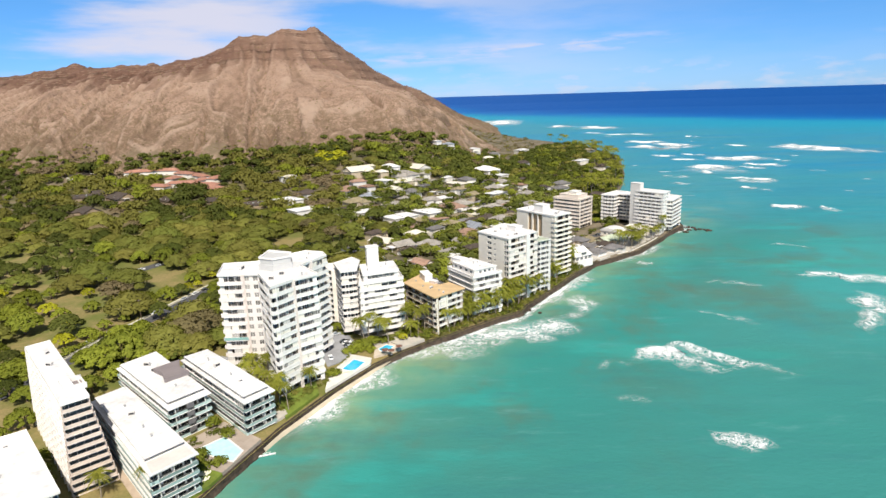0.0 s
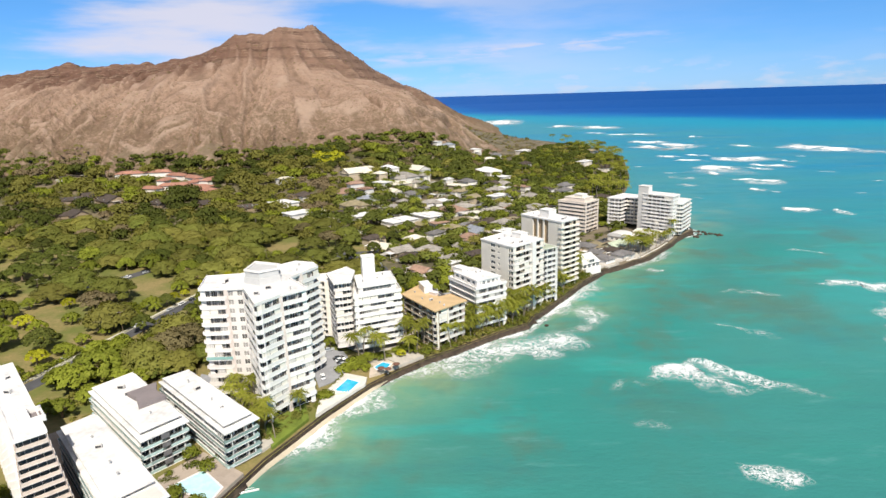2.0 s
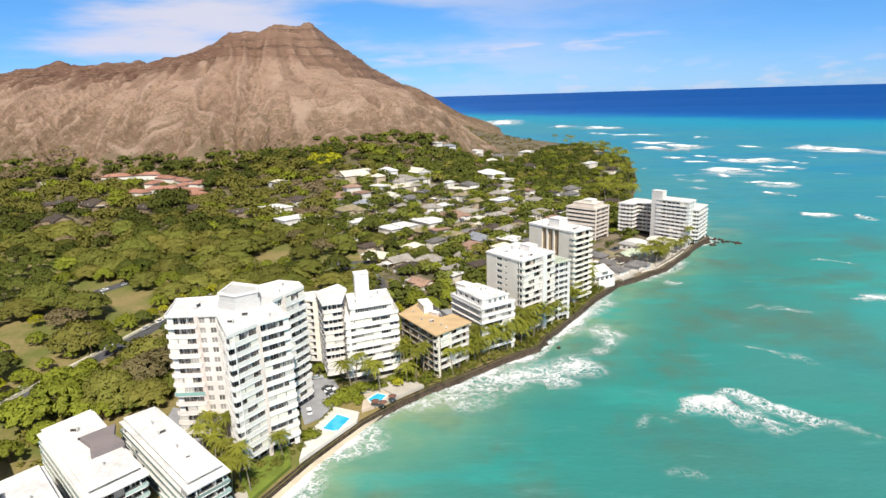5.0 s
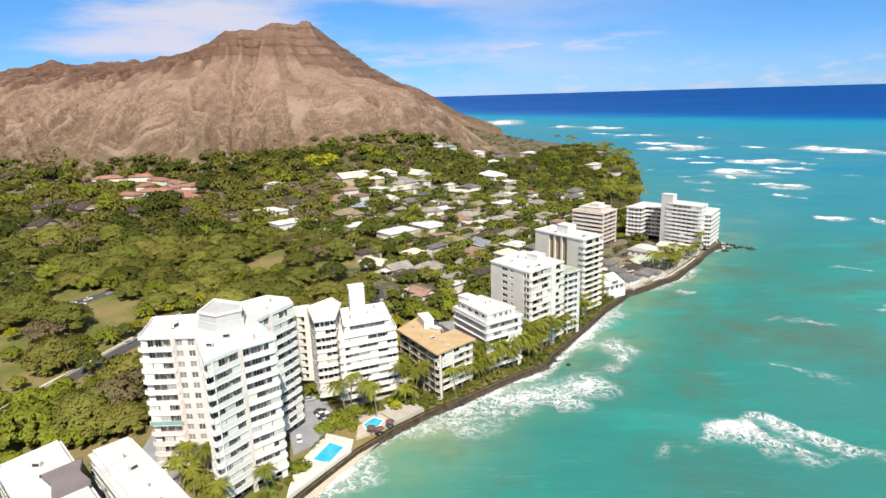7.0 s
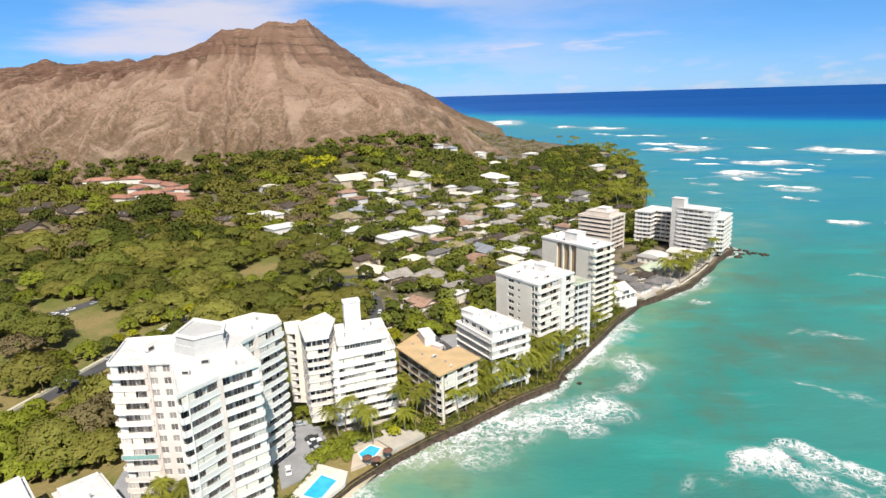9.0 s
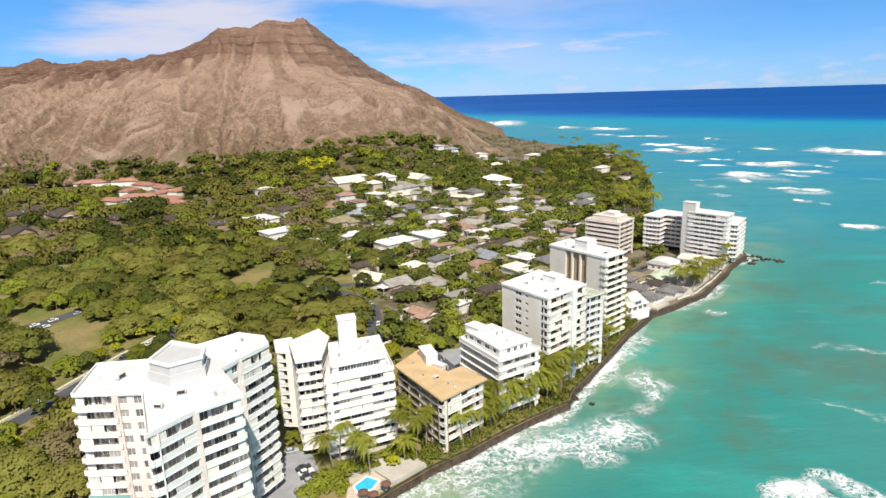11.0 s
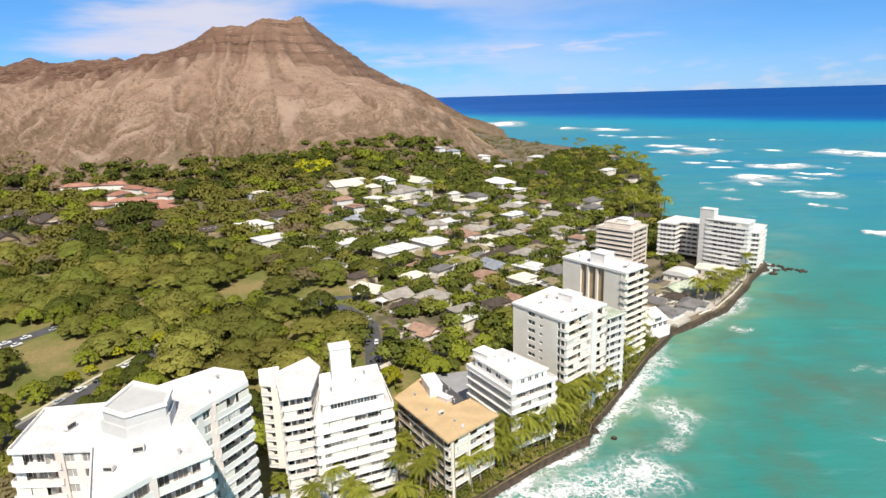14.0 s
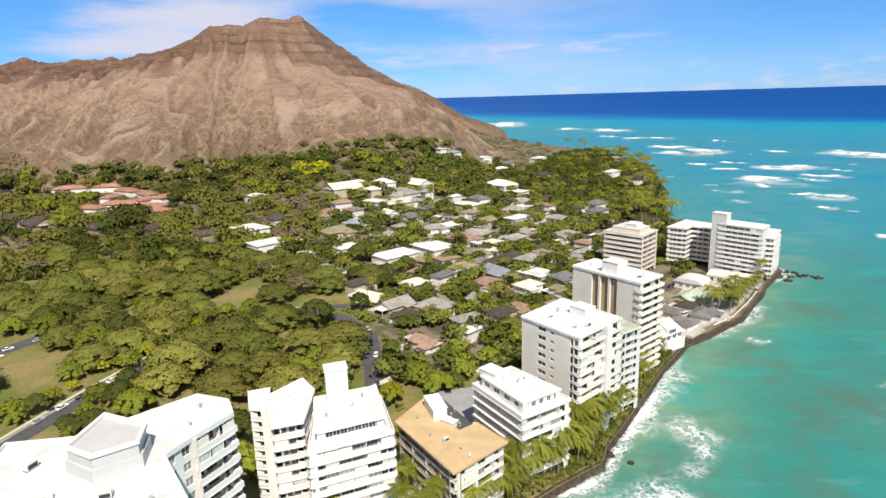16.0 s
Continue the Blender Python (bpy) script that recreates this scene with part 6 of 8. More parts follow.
def red_school():
    """The red-tiled hillside compound: long ranges round courts."""
    ranges = [(-272, 614, 34, 12, -8), (-254, 603, 24, 12, -30), (-264, 634, 22, 11, 70), (-356, 656, 34, 11, 12), (-326, 658, 26, 9, 0), (-306, 650, 24, 9, -28), (-286, 642, 26, 9, -42), (-296, 620, 30, 10, 10), (-316, 612, 22, 9, -20), (-312, 636, 18, 9, 80), (-278, 628, 14, 8, 60)]
    for i, (x, y, w, d, turn) in enumerate(ranges):
        z = ground_z(x, y) - 0.6
        t = thing("school_range", x, y, z, turn, "long cream hillside building with a red clay tile roof", "building", "red-roofed hillside compound")
        h, a, c = 3.4, w / 2, d / 2
        part("wall", Mb().box(-a, a, -c, c, -4, h).mesh("wall", CREAM), t)
        r, A, C = h + 2.6, a + 0.9, c + 0.9
        b = Mb().face([(-A, -C, h), (A, -C, h), (A - C, 0, r), (C - A, 0, r)]).face([(A, C, h), (-A, C, h), (C - A, 0, r), (A - C, 0, r)])
        b.face([(A, -C, h), (A, C, h), (A - C, 0, r)]).face([(-A, C, h), (-A, -C, h), (C - A, 0, r)]).face([(-A, -C, h - 0.1), (-A, C, h - 0.1), (A, C, h - 0.1), (A, -C, h - 0.1)])
        part("roof", b.mesh("roof", ROOF["red"]), t)
        n = int(w / 4)
        for k in range(n):
            for f in (1.2,):
                part("window", window_mesh(1.5, 1.6, GLASS, CREAM), t, pose(-a + (k + 0.5) * w / n - 0.75, -c - 0.02, f))
        HOUSE_SPOTS.append((x, y, w))


red_school()


def beach_villa():
    t = thing("beach_villa", 68.4, 371.6, 4, 35, "white beach villa with a steep roof above the seawall", "house")
    HOUSE_SPOTS.append((69, 373, 16))
    part("wall", Mb().box(-7, 7, -4, 5, -1, 5.4).mesh("wall", WHITE), t)
    part("terrace", Mb().box(-6.2, 6.2, -6.2, -4, -1, 2.8).mesh("terrace", WHITE), t)
    b = Mb()
    h, r = 5.4, 10.6
    b.face([(-7.6, -4.8, h), (7.6, -4.8, h), (4.2, 0.5, r), (-4.2, 0.5, r)]).face([(7.6, 5.8, h), (-7.6, 5.8, h), (-4.2, 0.5, r), (4.2, 0.5, r)])
    b.face([(7.6, -4.8, h), (7.6, 5.8, h), (4.2, 0.5, r)]).face([(-7.6, 5.8, h), (-7.6, -4.8, h), (-4.2, 0.5, r)]).face([(-7.6, -4.8, h - 0.1), (-7.6, 5.8, h - 0.1), (7.6, 5.8, h - 0.1), (7.6, -4.8, h - 0.1)])
    part("roof", b.mesh("roof", ROOFWHITE), t, label="steep white roof")
    part("dormer", Mb().prism([(-2.6, -4.6), (2.6, -4.6), (2.6, -0.5), (-2.6, -0.5)], 5.4, 8.2).mesh("dormer", WHITE), t)
    part("window", window_mesh(4.2, 1.6, GLASS, None, 4), t, pose(-2.1, -4.66, 6.1))
    for x in (-6, -2.4, 1.2, 4.4):
        part("window", window_mesh(2.2, 2.0, GLASS), t, pose(x, -4.06, 3.0))
    part("railing", Mb().box(-6.2, 6.2, -6.2, -6.1, 2.8, 3.8).mesh("railing", WHITE), t)


beach_villa()


def barrel_hall():
    """A pale hall with a shallow curved roof behind the seafront gardens."""
    t = thing("hall", 107, 447, 4, -40, "pale hall with a shallow curved grey roof", "building")
    HOUSE_SPOTS.append((107, 447, 16))
    part("wall", Mb().box(-7, 7, -5.5, 5.5, -1, 3.6).mesh("wall", CREAM), t)
    b, n = Mb(), 10
    arc = [(7.6 * math.cos(math.pi * k / n), 3.5 + 2.4 * math.sin(math.pi * k / n)) for k in range(n + 1)]
    for (x0, z0), (x1, z1) in zip(arc, arc[1:]):
        b.face([(x0, -6.2, z0), (x0, 6.2, z0), (x1, 6.2, z1), (x1, -6.2, z1)])
    for y, o in ((-6.2, 1), (6.2, -1)):
        b.face([(x, y, z) for x, z in arc][::o])
    part("roof", b.mesh("roof", LIGHTGREY), t, label="curved pale grey roof")
    for x in (-4.5, -1, 2.5):
        part("window", window_mesh(1.8, 1.4, GLASS), t, pose(x, -5.56, 1.0))


barrel_hall()


# ---- trees and shrubs ----
def leaf_quads(rng, centres, normals, size):
    """Small bent leaf clusters: one quad each, tilted at random about the given normals."""
    n = len(centres)
    nrm = normals + rng.normal(0, 0.36, (n, 3))
    nrm /= np.linalg.norm(nrm, axis=1)[:, None]
    ref = rng.normal(0, 1, (n, 3))
    u = np.cross(nrm, ref)
    u /= np.linalg.norm(u, axis=1)[:, None]
    w = np.cross(nrm, u)
    s = size * rng.uniform(0.6, 1.35, (n, 1))
    q = np.stack([centres - u * s - w * s * 0.6, centres + u * s * 0.9 - w * s * 0.7, centres + u * s + w * s * 0.6, centres - u * s * 0.8 + w * s * 0.75], 1)
    return q.reshape(-1, 3)


def lump_points(rng, c, r, n, flat=0.75, fuzz=0.16):
    d = rng.normal(0, 1, (n, 3))
    d /= np.linalg.norm(d, axis=1)[:, None]
    d[:, 2] = np.where(d[:, 2] < -0.25, -d[:, 2], d[:, 2])
    k = r * rng.uniform(0.80, 1.0 + fuzz, (n, 1))
    p = c + d * k * np.array([1, 1, flat])
    return p, d


def ico(rng, c, r, flat=0.75):
    """A rough inner mass that closes the crown behind its leaves."""
    b = bmesh.new()
    bmesh.ops.create_icosphere(b, subdivisions=1, radius=1.0)
    v = np.array([p.co[:] for p in b.verts])
    f = [tuple(q.index for q in p.verts) for p in b.faces]
    b.free()
    v = c + v * r * (1 + rng.normal(0, 0.09, (len(v), 1))) * np.array([1, 1, flat])
    return v, f


def soften(me, lump, crown, hold=0.5):
    """Leaves are lit as the mass that they form: by their clump, by the whole crown and from above."""
    lump = lump / np.maximum(1e-6, np.linalg.norm(lump, axis=1)[:, None])
    crown = crown / np.maximum(1e-6, np.linalg.norm(crown, axis=1)[:, None])
    n = hold * lump + 0.5 * crown + np.array([0, 0, 0.25])
    me.shade_smooth()
    me.normals_split_custom_set_from_vertices((n / np.maximum(1e-6, np.linalg.norm(n, axis=1)[:, None])).tolist())


def crown_mesh(name, seed, R, H, lumps, per, leaf, mat, dome=0.58, flat=0.72, inner=0.84, smallest=0.135):
    rng = np.random.default_rng(seed)
    vs, ns, fs, n = [], [], [], 0
    for k in range(lumps):
        a, r = 2.399963 * k + rng.uniform(-0.4, 0.4), R * 0.84 * math.sqrt((k + 0.4) / lumps)
        lr = R * rng.uniform(smallest, smallest * 1.75) * (1.12 - 0.35 * r / R)
        c = np.array([r * math.cos(a), r * math.sin(a), H - dome * R * (r / R) ** 2 - lr * 0.6 + rng.normal(0, 0.04 * R)])
        v, f = ico(rng, c, lr * inner, flat)
        vs.append(v)
        ns.append(v - c)
        fs += [tuple(n + i for i in t) for t in f]
        n += len(v)
        p, d = lump_points(rng, c, lr, per, flat, 0.3)
        q = leaf_quads(rng, p, d, leaf)
        vs.append(q)
        ns.append(np.repeat(d, 4, 0))
        fs += [(n + 4 * i, n + 4 * i + 1, n + 4 * i + 2, n + 4 * i + 3) for i in range(per)]
        n += len(q)
    me = bpy.data.meshes.new(name)
    v = np.concatenate(vs)
    me.from_pydata(v.tolist(), [], fs)
    me.materials.append(mat)
    soften(me, np.concatenate(ns), v - np.array([0, 0, H - 0.9 * R]))
    return me


def limb(b, p, q, r0, r1, n=6):
    d = (Vector(q) - Vector(p)).normalized()
    x = d.orthogonal().normalized()
    y = d.cross(x)
    i = len(b.v)
    for c, r in ((p, r0), (q, r1)):
        b.v += [tuple(Vector(c) + (x * math.cos(a) + y * math.sin(a)) * r) for a in (2 * math.pi * k / n for k in range(n))]
    b.f += [(i + k, i + (k + 1) % n, i + n + (k + 1) % n, i + n + k) for k in range(n)]
    b.m += [0] * n


def trunk_mesh(seed, H, R, r=0.45, forks=6):
    rnd = random.Random(seed)
    b = Mb()
    fork = (rnd.uniform(-0.4, 0.4), rnd.uniform(-0.4, 0.4), H * 0.36)
    limb(b, (0, 0, -1.0), (0, 0, 0.25), r * 1.5, r, 8)
    limb(b, (0, 0, 0.25), fork, r, r * 0.75, 8)
    for k in range(forks):
        a = 2 * math.pi * (k + rnd.uniform(-0.2, 0.2)) / forks
        mid = (fork[0] + 0.33 * R * math.cos(a), fork[1] + 0.33 * R * math.sin(a), H * rnd.uniform(0.55, 0.66))
        end = (0.68 * R * math.cos(a + 0.2), 0.68 * R * math.sin(a + 0.2), H * rnd.uniform(0.70, 0.8))
        limb(b, fork, mid, r * 0.5, r * 0.3)
        limb(b, mid, end, r * 0.3, r * 0.1)
        limb(b, mid, (mid[0] * 1.1, mid[1] * 1.1, H * 0.85), r * 0.25, r * 0.08)
    return b.mesh("trunk", BARK)


def make_tree(seed, R, H, mat, label, lumps=50, per=54, leaf=0.32, **kw):
    t = thing("tree", 0, 0, -500, 0, label, "tree", "park trees")
    part("trunk", trunk_mesh(seed, H, R), t)
    part("crown", crown_mesh("crown", seed, R, H, lumps, per, leaf, mat, **kw), t)
    return t


UMBRELLA = "spreading olive-green umbrella-crowned tree in the park"
SHADE = "dense dark green round-crowned shade tree"
LUSH = "bright green leafy round-crowned tree"
KINDS = [make_tree(1, 10.5, 10.8, LEAF_OLIVE, UMBRELLA, 38, 62, 0.33, dome=0.70, smallest=0.22, flat=0.52, inner=0.8), make_tree(2, 12, 11.8, LEAF_OLIVE, UMBRELLA, 44, 62, 0.33, dome=0.68, smallest=0.21, flat=0.52, inner=0.8), make_tree(3, 9.5, 10, LEAF_OLIVE, UMBRELLA, 34, 62, 0.33, dome=0.72, smallest=0.23, flat=0.54, inner=0.8),
         make_tree(4, 7, 10, LEAF_DARK, SHADE, 44, dome=0.9, flat=0.85), make_tree(5, 8, 9, LEAF_DARK, SHADE, 44, dome=0.75, flat=0.8),
         make_tree(6, 7, 8, LEAF_BRIGHT, LUSH, 42, dome=0.8, flat=0.8), make_tree(7, 8, 9, LEAF_DRY, "dry brownish thin-crowned tree in the park", 44, 48, 0.30, inner=0.6),
         make_tree(8, 5, 6.5, LEAF_BRIGHT, LUSH, 24, 56, 0.30, dome=0.8, flat=0.85), make_tree(9, 4.6, 6.5, LEAF_YELLOW, "yellow-green flowering garden tree", 24, 56, 0.30, dome=0.8, flat=0.85)]


def plant(kind, x, y, s=1.0, z=None):
    rnd = random.Random(int(x * 31 + y * 17))
    z = ground_z(x, y) if z is None else z
    m = Matrix.Translation((x, y, z - 0.1)) @ Matrix.Rotation(rnd.uniform(0, 6.28), 4, "Z") @ Matrix.Diagonal((s * rnd.uniform(0.92, 1.1), s * rnd.uniform(0.92, 1.1), s * rnd.uniform(0.88, 1.12), 1))
    return copy_thing(KINDS[kind], m)


CLEAR = [(-196, 352, 24, 17), (-268, 472, 22, 13), (-322, 390, 26, 17), (-232, 262, 5, 7), (-156, 232, 7, 14), (-134, 446, 15, 26), (-181, 332, 10, 15), (-150, 300, 6, 22),
         (-218, 368, 17, 15), (-100, 421, 22, 9), (-120, 300, 5, 8), (-112, 318, 9, 7), (-250, 330, 12, 8), (-137, 209, 9, 6), (-124, 221, 7, 6), (-160, 219, 5, 9), (-113, 233, 5, 5)]
BUILT = [(-76, 224, 25), (-48, 266, 22), (-17, 272, 19), (2, 289, 18), (18, 311, 17), (36, 309, 10), (44, 354, 19), (84, 482, 22), (138, 470, 26), (125, 495, 18), (131, 452, 16),
         (-126, 164, 25), (-140, 180, 14), (-112, 150, 14), (-100, 159, 22), (-84, 143, 14), (-116, 176, 12), (-108, 190, 22), (-90, 192, 20), (-125, 126, 26), (-5, 312, 19), (-2, 326, 14), (-58, 238, 16),
         (-100, 224, 12), (-46, 232, 14), (-80, 165, 15), (-30, 250, 12)]


def free(x, y, gap=0.0, roads=6.5):
    """Where nothing stands: arrays of x and y give an array of truths."""
    ok = (lookup(COAST, x, y) > 5 + gap) & (lookup(ROADS, x, y) > roads + gap * 0.5)
    for a, b, rx, ry in CLEAR:
        ok &= ((x - a) / (rx + gap)) ** 2 + ((y - b) / (ry + gap)) ** 2 > 1
    # the far houses keep an open slope in front of them
    open_front = [(h[0] - 3, h[1] - 11, h[2] * 0.38 + 1) for h in HOUSE_SPOTS if h[1] > 690 and h[0] > -200]
    for a, b, r in BUILT + [(h[0], h[1] - (0 if h[0] > -190 else 4), h[2] * (0.55 if h[0] > -190 else 0.5)) for h in HOUSE_SPOTS] + open_front:
        ok &= np.hypot(x - a, y - b) > r + gap
    return ok


def wave(x, y, scale, z):
    """Smooth noise at arrays of places."""
    return np.array([noise.noise(Vector((a * scale, b * scale, z))) for a, b in zip(x, y)])


def scatter(seed, x0, x1, y0, y1, gap, keep, limit):
    """Seeded spots with a least distance between them."""
    rng = np.random.default_rng(seed)
    tries = limit * 14
    x, y = rng.uniform(x0, x1, tries), rng.uniform(y0, y1, tries)
    ok = keep(x, y)
    cell, out = {}, []
    for a, b in zip(x[ok].tolist(), y[ok].tolist()):
        i, j = int(a // gap), int(b // gap)
        if any((a - c) ** 2 + (b - d) ** 2 < gap * gap for di in (-1, 0, 1) for dj in (-1, 0, 1) for c, d in cell.get((i + di, j + dj), ())):
            continue
        cell.setdefault((i, j), []).append((a, b))
        out.append((a, b))
        if len(out) >= limit:
            break
    return out


rnd = random.Random(77)
TREES = [(5, -145, 231, 1.5), (5, -140, 243, 1.4), (5, -152, 224, 1.3), (6, -126, 246, 1.35), (6, -124, 259, 1.2), (3, -212, 397, 1.1), (4, -205, 404, 1.1), (5, -158, 251, 1.05), (5, -136, 229, 0.9), (7, -169, 209, 1.3), (5, -181, 216, 1.0), (5, -164, 197, 0.8), (7, -160, 227, 1.2), (5, -152, 178, 0.85), (7, -150, 163, 1.2), (7, -143, 203, 1.0),
         (0, -118, 238, 0.85), (2, -111, 249, 0.8), (4, -123, 233, 0.7), (2, -63, 351, 0.95), (0, -80, 370, 0.9), (1, -100, 398, 0.9), (0, -103, 366, 1.0), (2, -90, 348, 0.95), (4, -76, 471, 0.9), (4, -53, 459, 0.75), (5, -20, 356, 0.8), (7, -4, 353, 1.0),
         (5, -142, 262, 0.85), (2, -107, 268, 0.85), (2, -100, 258, 0.8), (0, -112, 283, 0.9), (2, -98, 246, 0.8),
         (8, -39, 323, 1.1), (5, -23, 331, 0.95), (5, -30, 338, 0.9), (7, -14, 341, 1.0), (7, -128, 228, 1.0), (5, -140, 215, 0.8), (7, -150, 205, 0.9), (5, -60, 330, 0.8)]
for kind, x, y, s in TREES:
    plant(kind, x, y, s)
taken = [(x, y) for _, x, y, _ in TREES]


def in_park(x, y):
    ok = (x > -0.82 * y - 25) & free(x, y, 5.0, 9.5) & ~((x > -62) & (y > 395))
    for a, b in taken:
        ok &= np.hypot(x - a, y - b) > 9
    return ok


for x, y in scatter(11, -440, -55, 195, 520, 13.4, in_park, 195):
    k = noise.noise(Vector((x * 0.012, y * 0.012, 3))) + rnd.uniform(-0.35, 0.35)
    kind = 4 if k < -0.34 else 3 if k < -0.24 else 5 if k < -0.12 else 6 if k > 0.50 else rnd.choice((0, 1, 2, 0, 1))
    if y < 320 and kind < 3 and rnd.random() < 0.72:
        kind = rnd.choice((5, 5, 7, 8))
    plant(kind, x, y, rnd.uniform(0.72, 1.3))

# bright bushy trees along the park road
for x, y in scatter(29, -205, -60, 192, 425, 7.4, lambda x, y: free(x, y, 0.0, 4.9) & (lookup(ROADS, x, y) < 20), 74):
    plant(rnd.choice((5, 7, 5, 7, 8, 3)), x, y, rnd.uniform(0.55, 0.95))

# trees between the nearer houses
for x, y in scatter(12, -60, 135, 335, 500, 11, lambda x, y: (x > -0.82 * y) & free(x, y, 0.0, 6) & ~((x > 62) & (y < 462)), 50):
    plant(rnd.choice((3, 4, 5, 7, 3, 2, 4)), x, y, rnd.uniform(0.45, 0.85))


def woods(name, spots, seed, R, H, mat, label, per=19, lumps=8, leaf=0.64, least=0.55, more=0.95):
    """Far trees whose crowns run together, as one mass of leaves."""
    rng = np.random.default_rng(seed)
    kinds = []
    for k in range(5):
        pts, dirs = [], []
        for j in range(lumps):
            a, r = 2.4 * j + k, R * 0.75 * math.sqrt((j + 0.3) / lumps)
            lr = R * rng.uniform(0.34, 0.55)
            c = np.array([r * math.cos(a), r * math.sin(a), H - 0.5 * R * (r / R) ** 2 - lr * 0.6])
            p, d = lump_points(rng, c, lr, per, 0.75)
            pts.append(leaf_quads(rng, p, d, leaf * R / 5))
            dirs.append(np.repeat(d, 4, 0))
            low = c - np.array([0, 0, lr * 0.5])
            p, d = lump_points(rng, low, lr * 0.7, max(4, per // 4), 0.8)
            pts.append(leaf_quads(rng, p, d, leaf * R / 3.2))
            dirs.append(np.repeat(d, 4, 0))
        kinds.append((np.concatenate(pts), np.concatenate(dirs)))
    out, lump, crown = [], [], []
    for x, y in spots:
        s = least + more * rng.random() ** 1.6
        a = rng.uniform(0, 6.28)
        v, d = kinds[rng.integers(5)]
        v = v * np.array([s, s, s * rng.uniform(0.8, 1.15)])
        c, si = math.cos(a), math.sin(a)
        turn = np.array([[c, si, 0], [-si, c, 0], [0, 0, 1]])
        lump.append(d @ turn)
        crown.append((v - np.array([0, 0, s * (H - R)])) @ turn)
        out.append(np.stack([v[:, 0] * c - v[:, 1] * si + x, v[:, 0] * si + v[:, 1] * c + y, v[:, 2] + ground_z(x, y) - 0.3], 1))
    v = np.concatenate(out)
    me = bpy.data.meshes.new(name)
    me.from_pydata(v.tolist(), [], np.arange(len(v)).reshape(-1, 4).tolist())
    me.materials.append(mat)
    soften(me, np.concatenate(lump), np.concatenate(crown))
    single(name, me, label, "trees", kind="stuff")


def inland(x, y):
    """Away from the paved seafront plots."""
    return ~((x > 62) & (y < 462) & (lookup(COAST, x, y) < 44))


def wooded(x, y):
    u = lookup(SHARE, x, y)
    town = (x > -120) & (x < 110) & (y < 660)
    shoulder = (x > -180) & (y > 830 + 40 * wave(x, y, 0.02, 7) + 1.6 * np.clip(x - 20, 0, 200))
    return ~town & ~shoulder & (x > -0.84 * y - 20) & free(x, y, 0.0, 5) & ((u < 0.09 + 0.10 * wave(x, y, 0.02, 0)) | ((x > -40) & (u < 0.26) & (y < 1050)))


far = scatter(13, -620, 235, 490, 1080, 6.8, wooded, 3500)
broad = scatter(31, -620, -95, 470, 790, 9.6, lambda x, y: wooded(x, y) & (lookup(SHARE, x, y) < 0.05), 900)
far = [p for p in far if p[0] > -100 or lookup(SHARE, p[0], p[1]) > 0.03]
point = [p for p in far if p[0] > 15]
far = [p for p in far if p[0] <= 15]
bins = {"a": [], "b": [], "c": [], "d": []}
for x, y in far:
    k = noise.noise(Vector((x * 0.02, y * 0.02, 8))) + rnd.uniform(-0.5, 0.5)
    bins["a" if k < -0.36 else "b" if k < 0.30 else "c" if k < 0.46 else "d"].append((x, y))
woods("far_trees", bins["a"], 1, 5.6, 6.5, LEAF_DARK, "dark green trees massed on the lower slopes")
woods("far_trees", bins["b"], 2, 5.4, 6.0, LEAF_OLIVE, "olive-green trees massed on the lower slopes")
woods("far_trees", bins["c"], 3, 4.6, 5.6, LEAF_BRIGHT, "bright green trees massed on the lower slopes")
woods("far_trees", bins["d"], 4, 4.4, 4.8, LEAF_DRY, "dry brownish scrub trees at the foot of the mountain")
crowns = {"dark": [], "olive": [], "bright": [], "dry": []}
for x, y in broad:
    k = noise.noise(Vector((x * 0.017, y * 0.017, 5))) + rnd.uniform(-0.35, 0.35)
    crowns["dark" if k < -0.16 else "olive" if k < 0.26 else "bright" if k < 0.46 else "dry"].append((x, y))
woods("far_trees", crowns["dark"], 41, 7.4, 7.6, LEAF_DARK, "dark green broad-crowned trees massed behind the park", 34, 10, 0.40)
woods("far_trees", crowns["olive"], 42, 8.2, 7.4, LEAF_OLIVE, "olive-green umbrella-crowned trees massed behind the park", 34, 10, 0.40)
woods("far_trees", crowns["bright"], 43, 7.0, 7.0, LEAF_BRIGHT, "bright green broad-crowned trees massed behind the park", 34, 10, 0.40)
woods("far_trees", crowns["dry"], 44, 7.0, 6.4, LEAF_DRY, "dry brownish thin-crowned trees massed behind the park", 30, 10, 0.40)
tall = scatter(24, 15, 240, 500, 1080, 7.2, wooded, 760)
woods("far_trees", tall[0::5] + tall[1::5] + tall[4::5], 21, 4.8, 5.4, LEAF_DARK, "dark green trees crowding the low headland", 20, 8, 0.62)
woods("far_trees", tall[2::5], 22, 4.6, 5.0, LEAF_BRIGHT, "bright green trees crowding the low headland", 20, 8, 0.62)
woods("far_trees", tall[3::5], 23, 4.4, 4.6, LEAF_OLIVE, "olive-green trees crowding the low headland", 20, 8, 0.62)
woods("shrubs", point[::3], 24, 3.2, 3.2, LEAF_OLIVE, "low olive scrub under the headland trees", 12, 5)
woods("far_trees", scatter(14, -172, -142, 676, 722, 5.0, lambda x, y: np.hypot((x + 157) / 15, (y - 700) / 22) < 1, 60), 5, 5.0, 5.5, LEAF_YELLOW, "yellow-green thicket at the foot of the mountain")
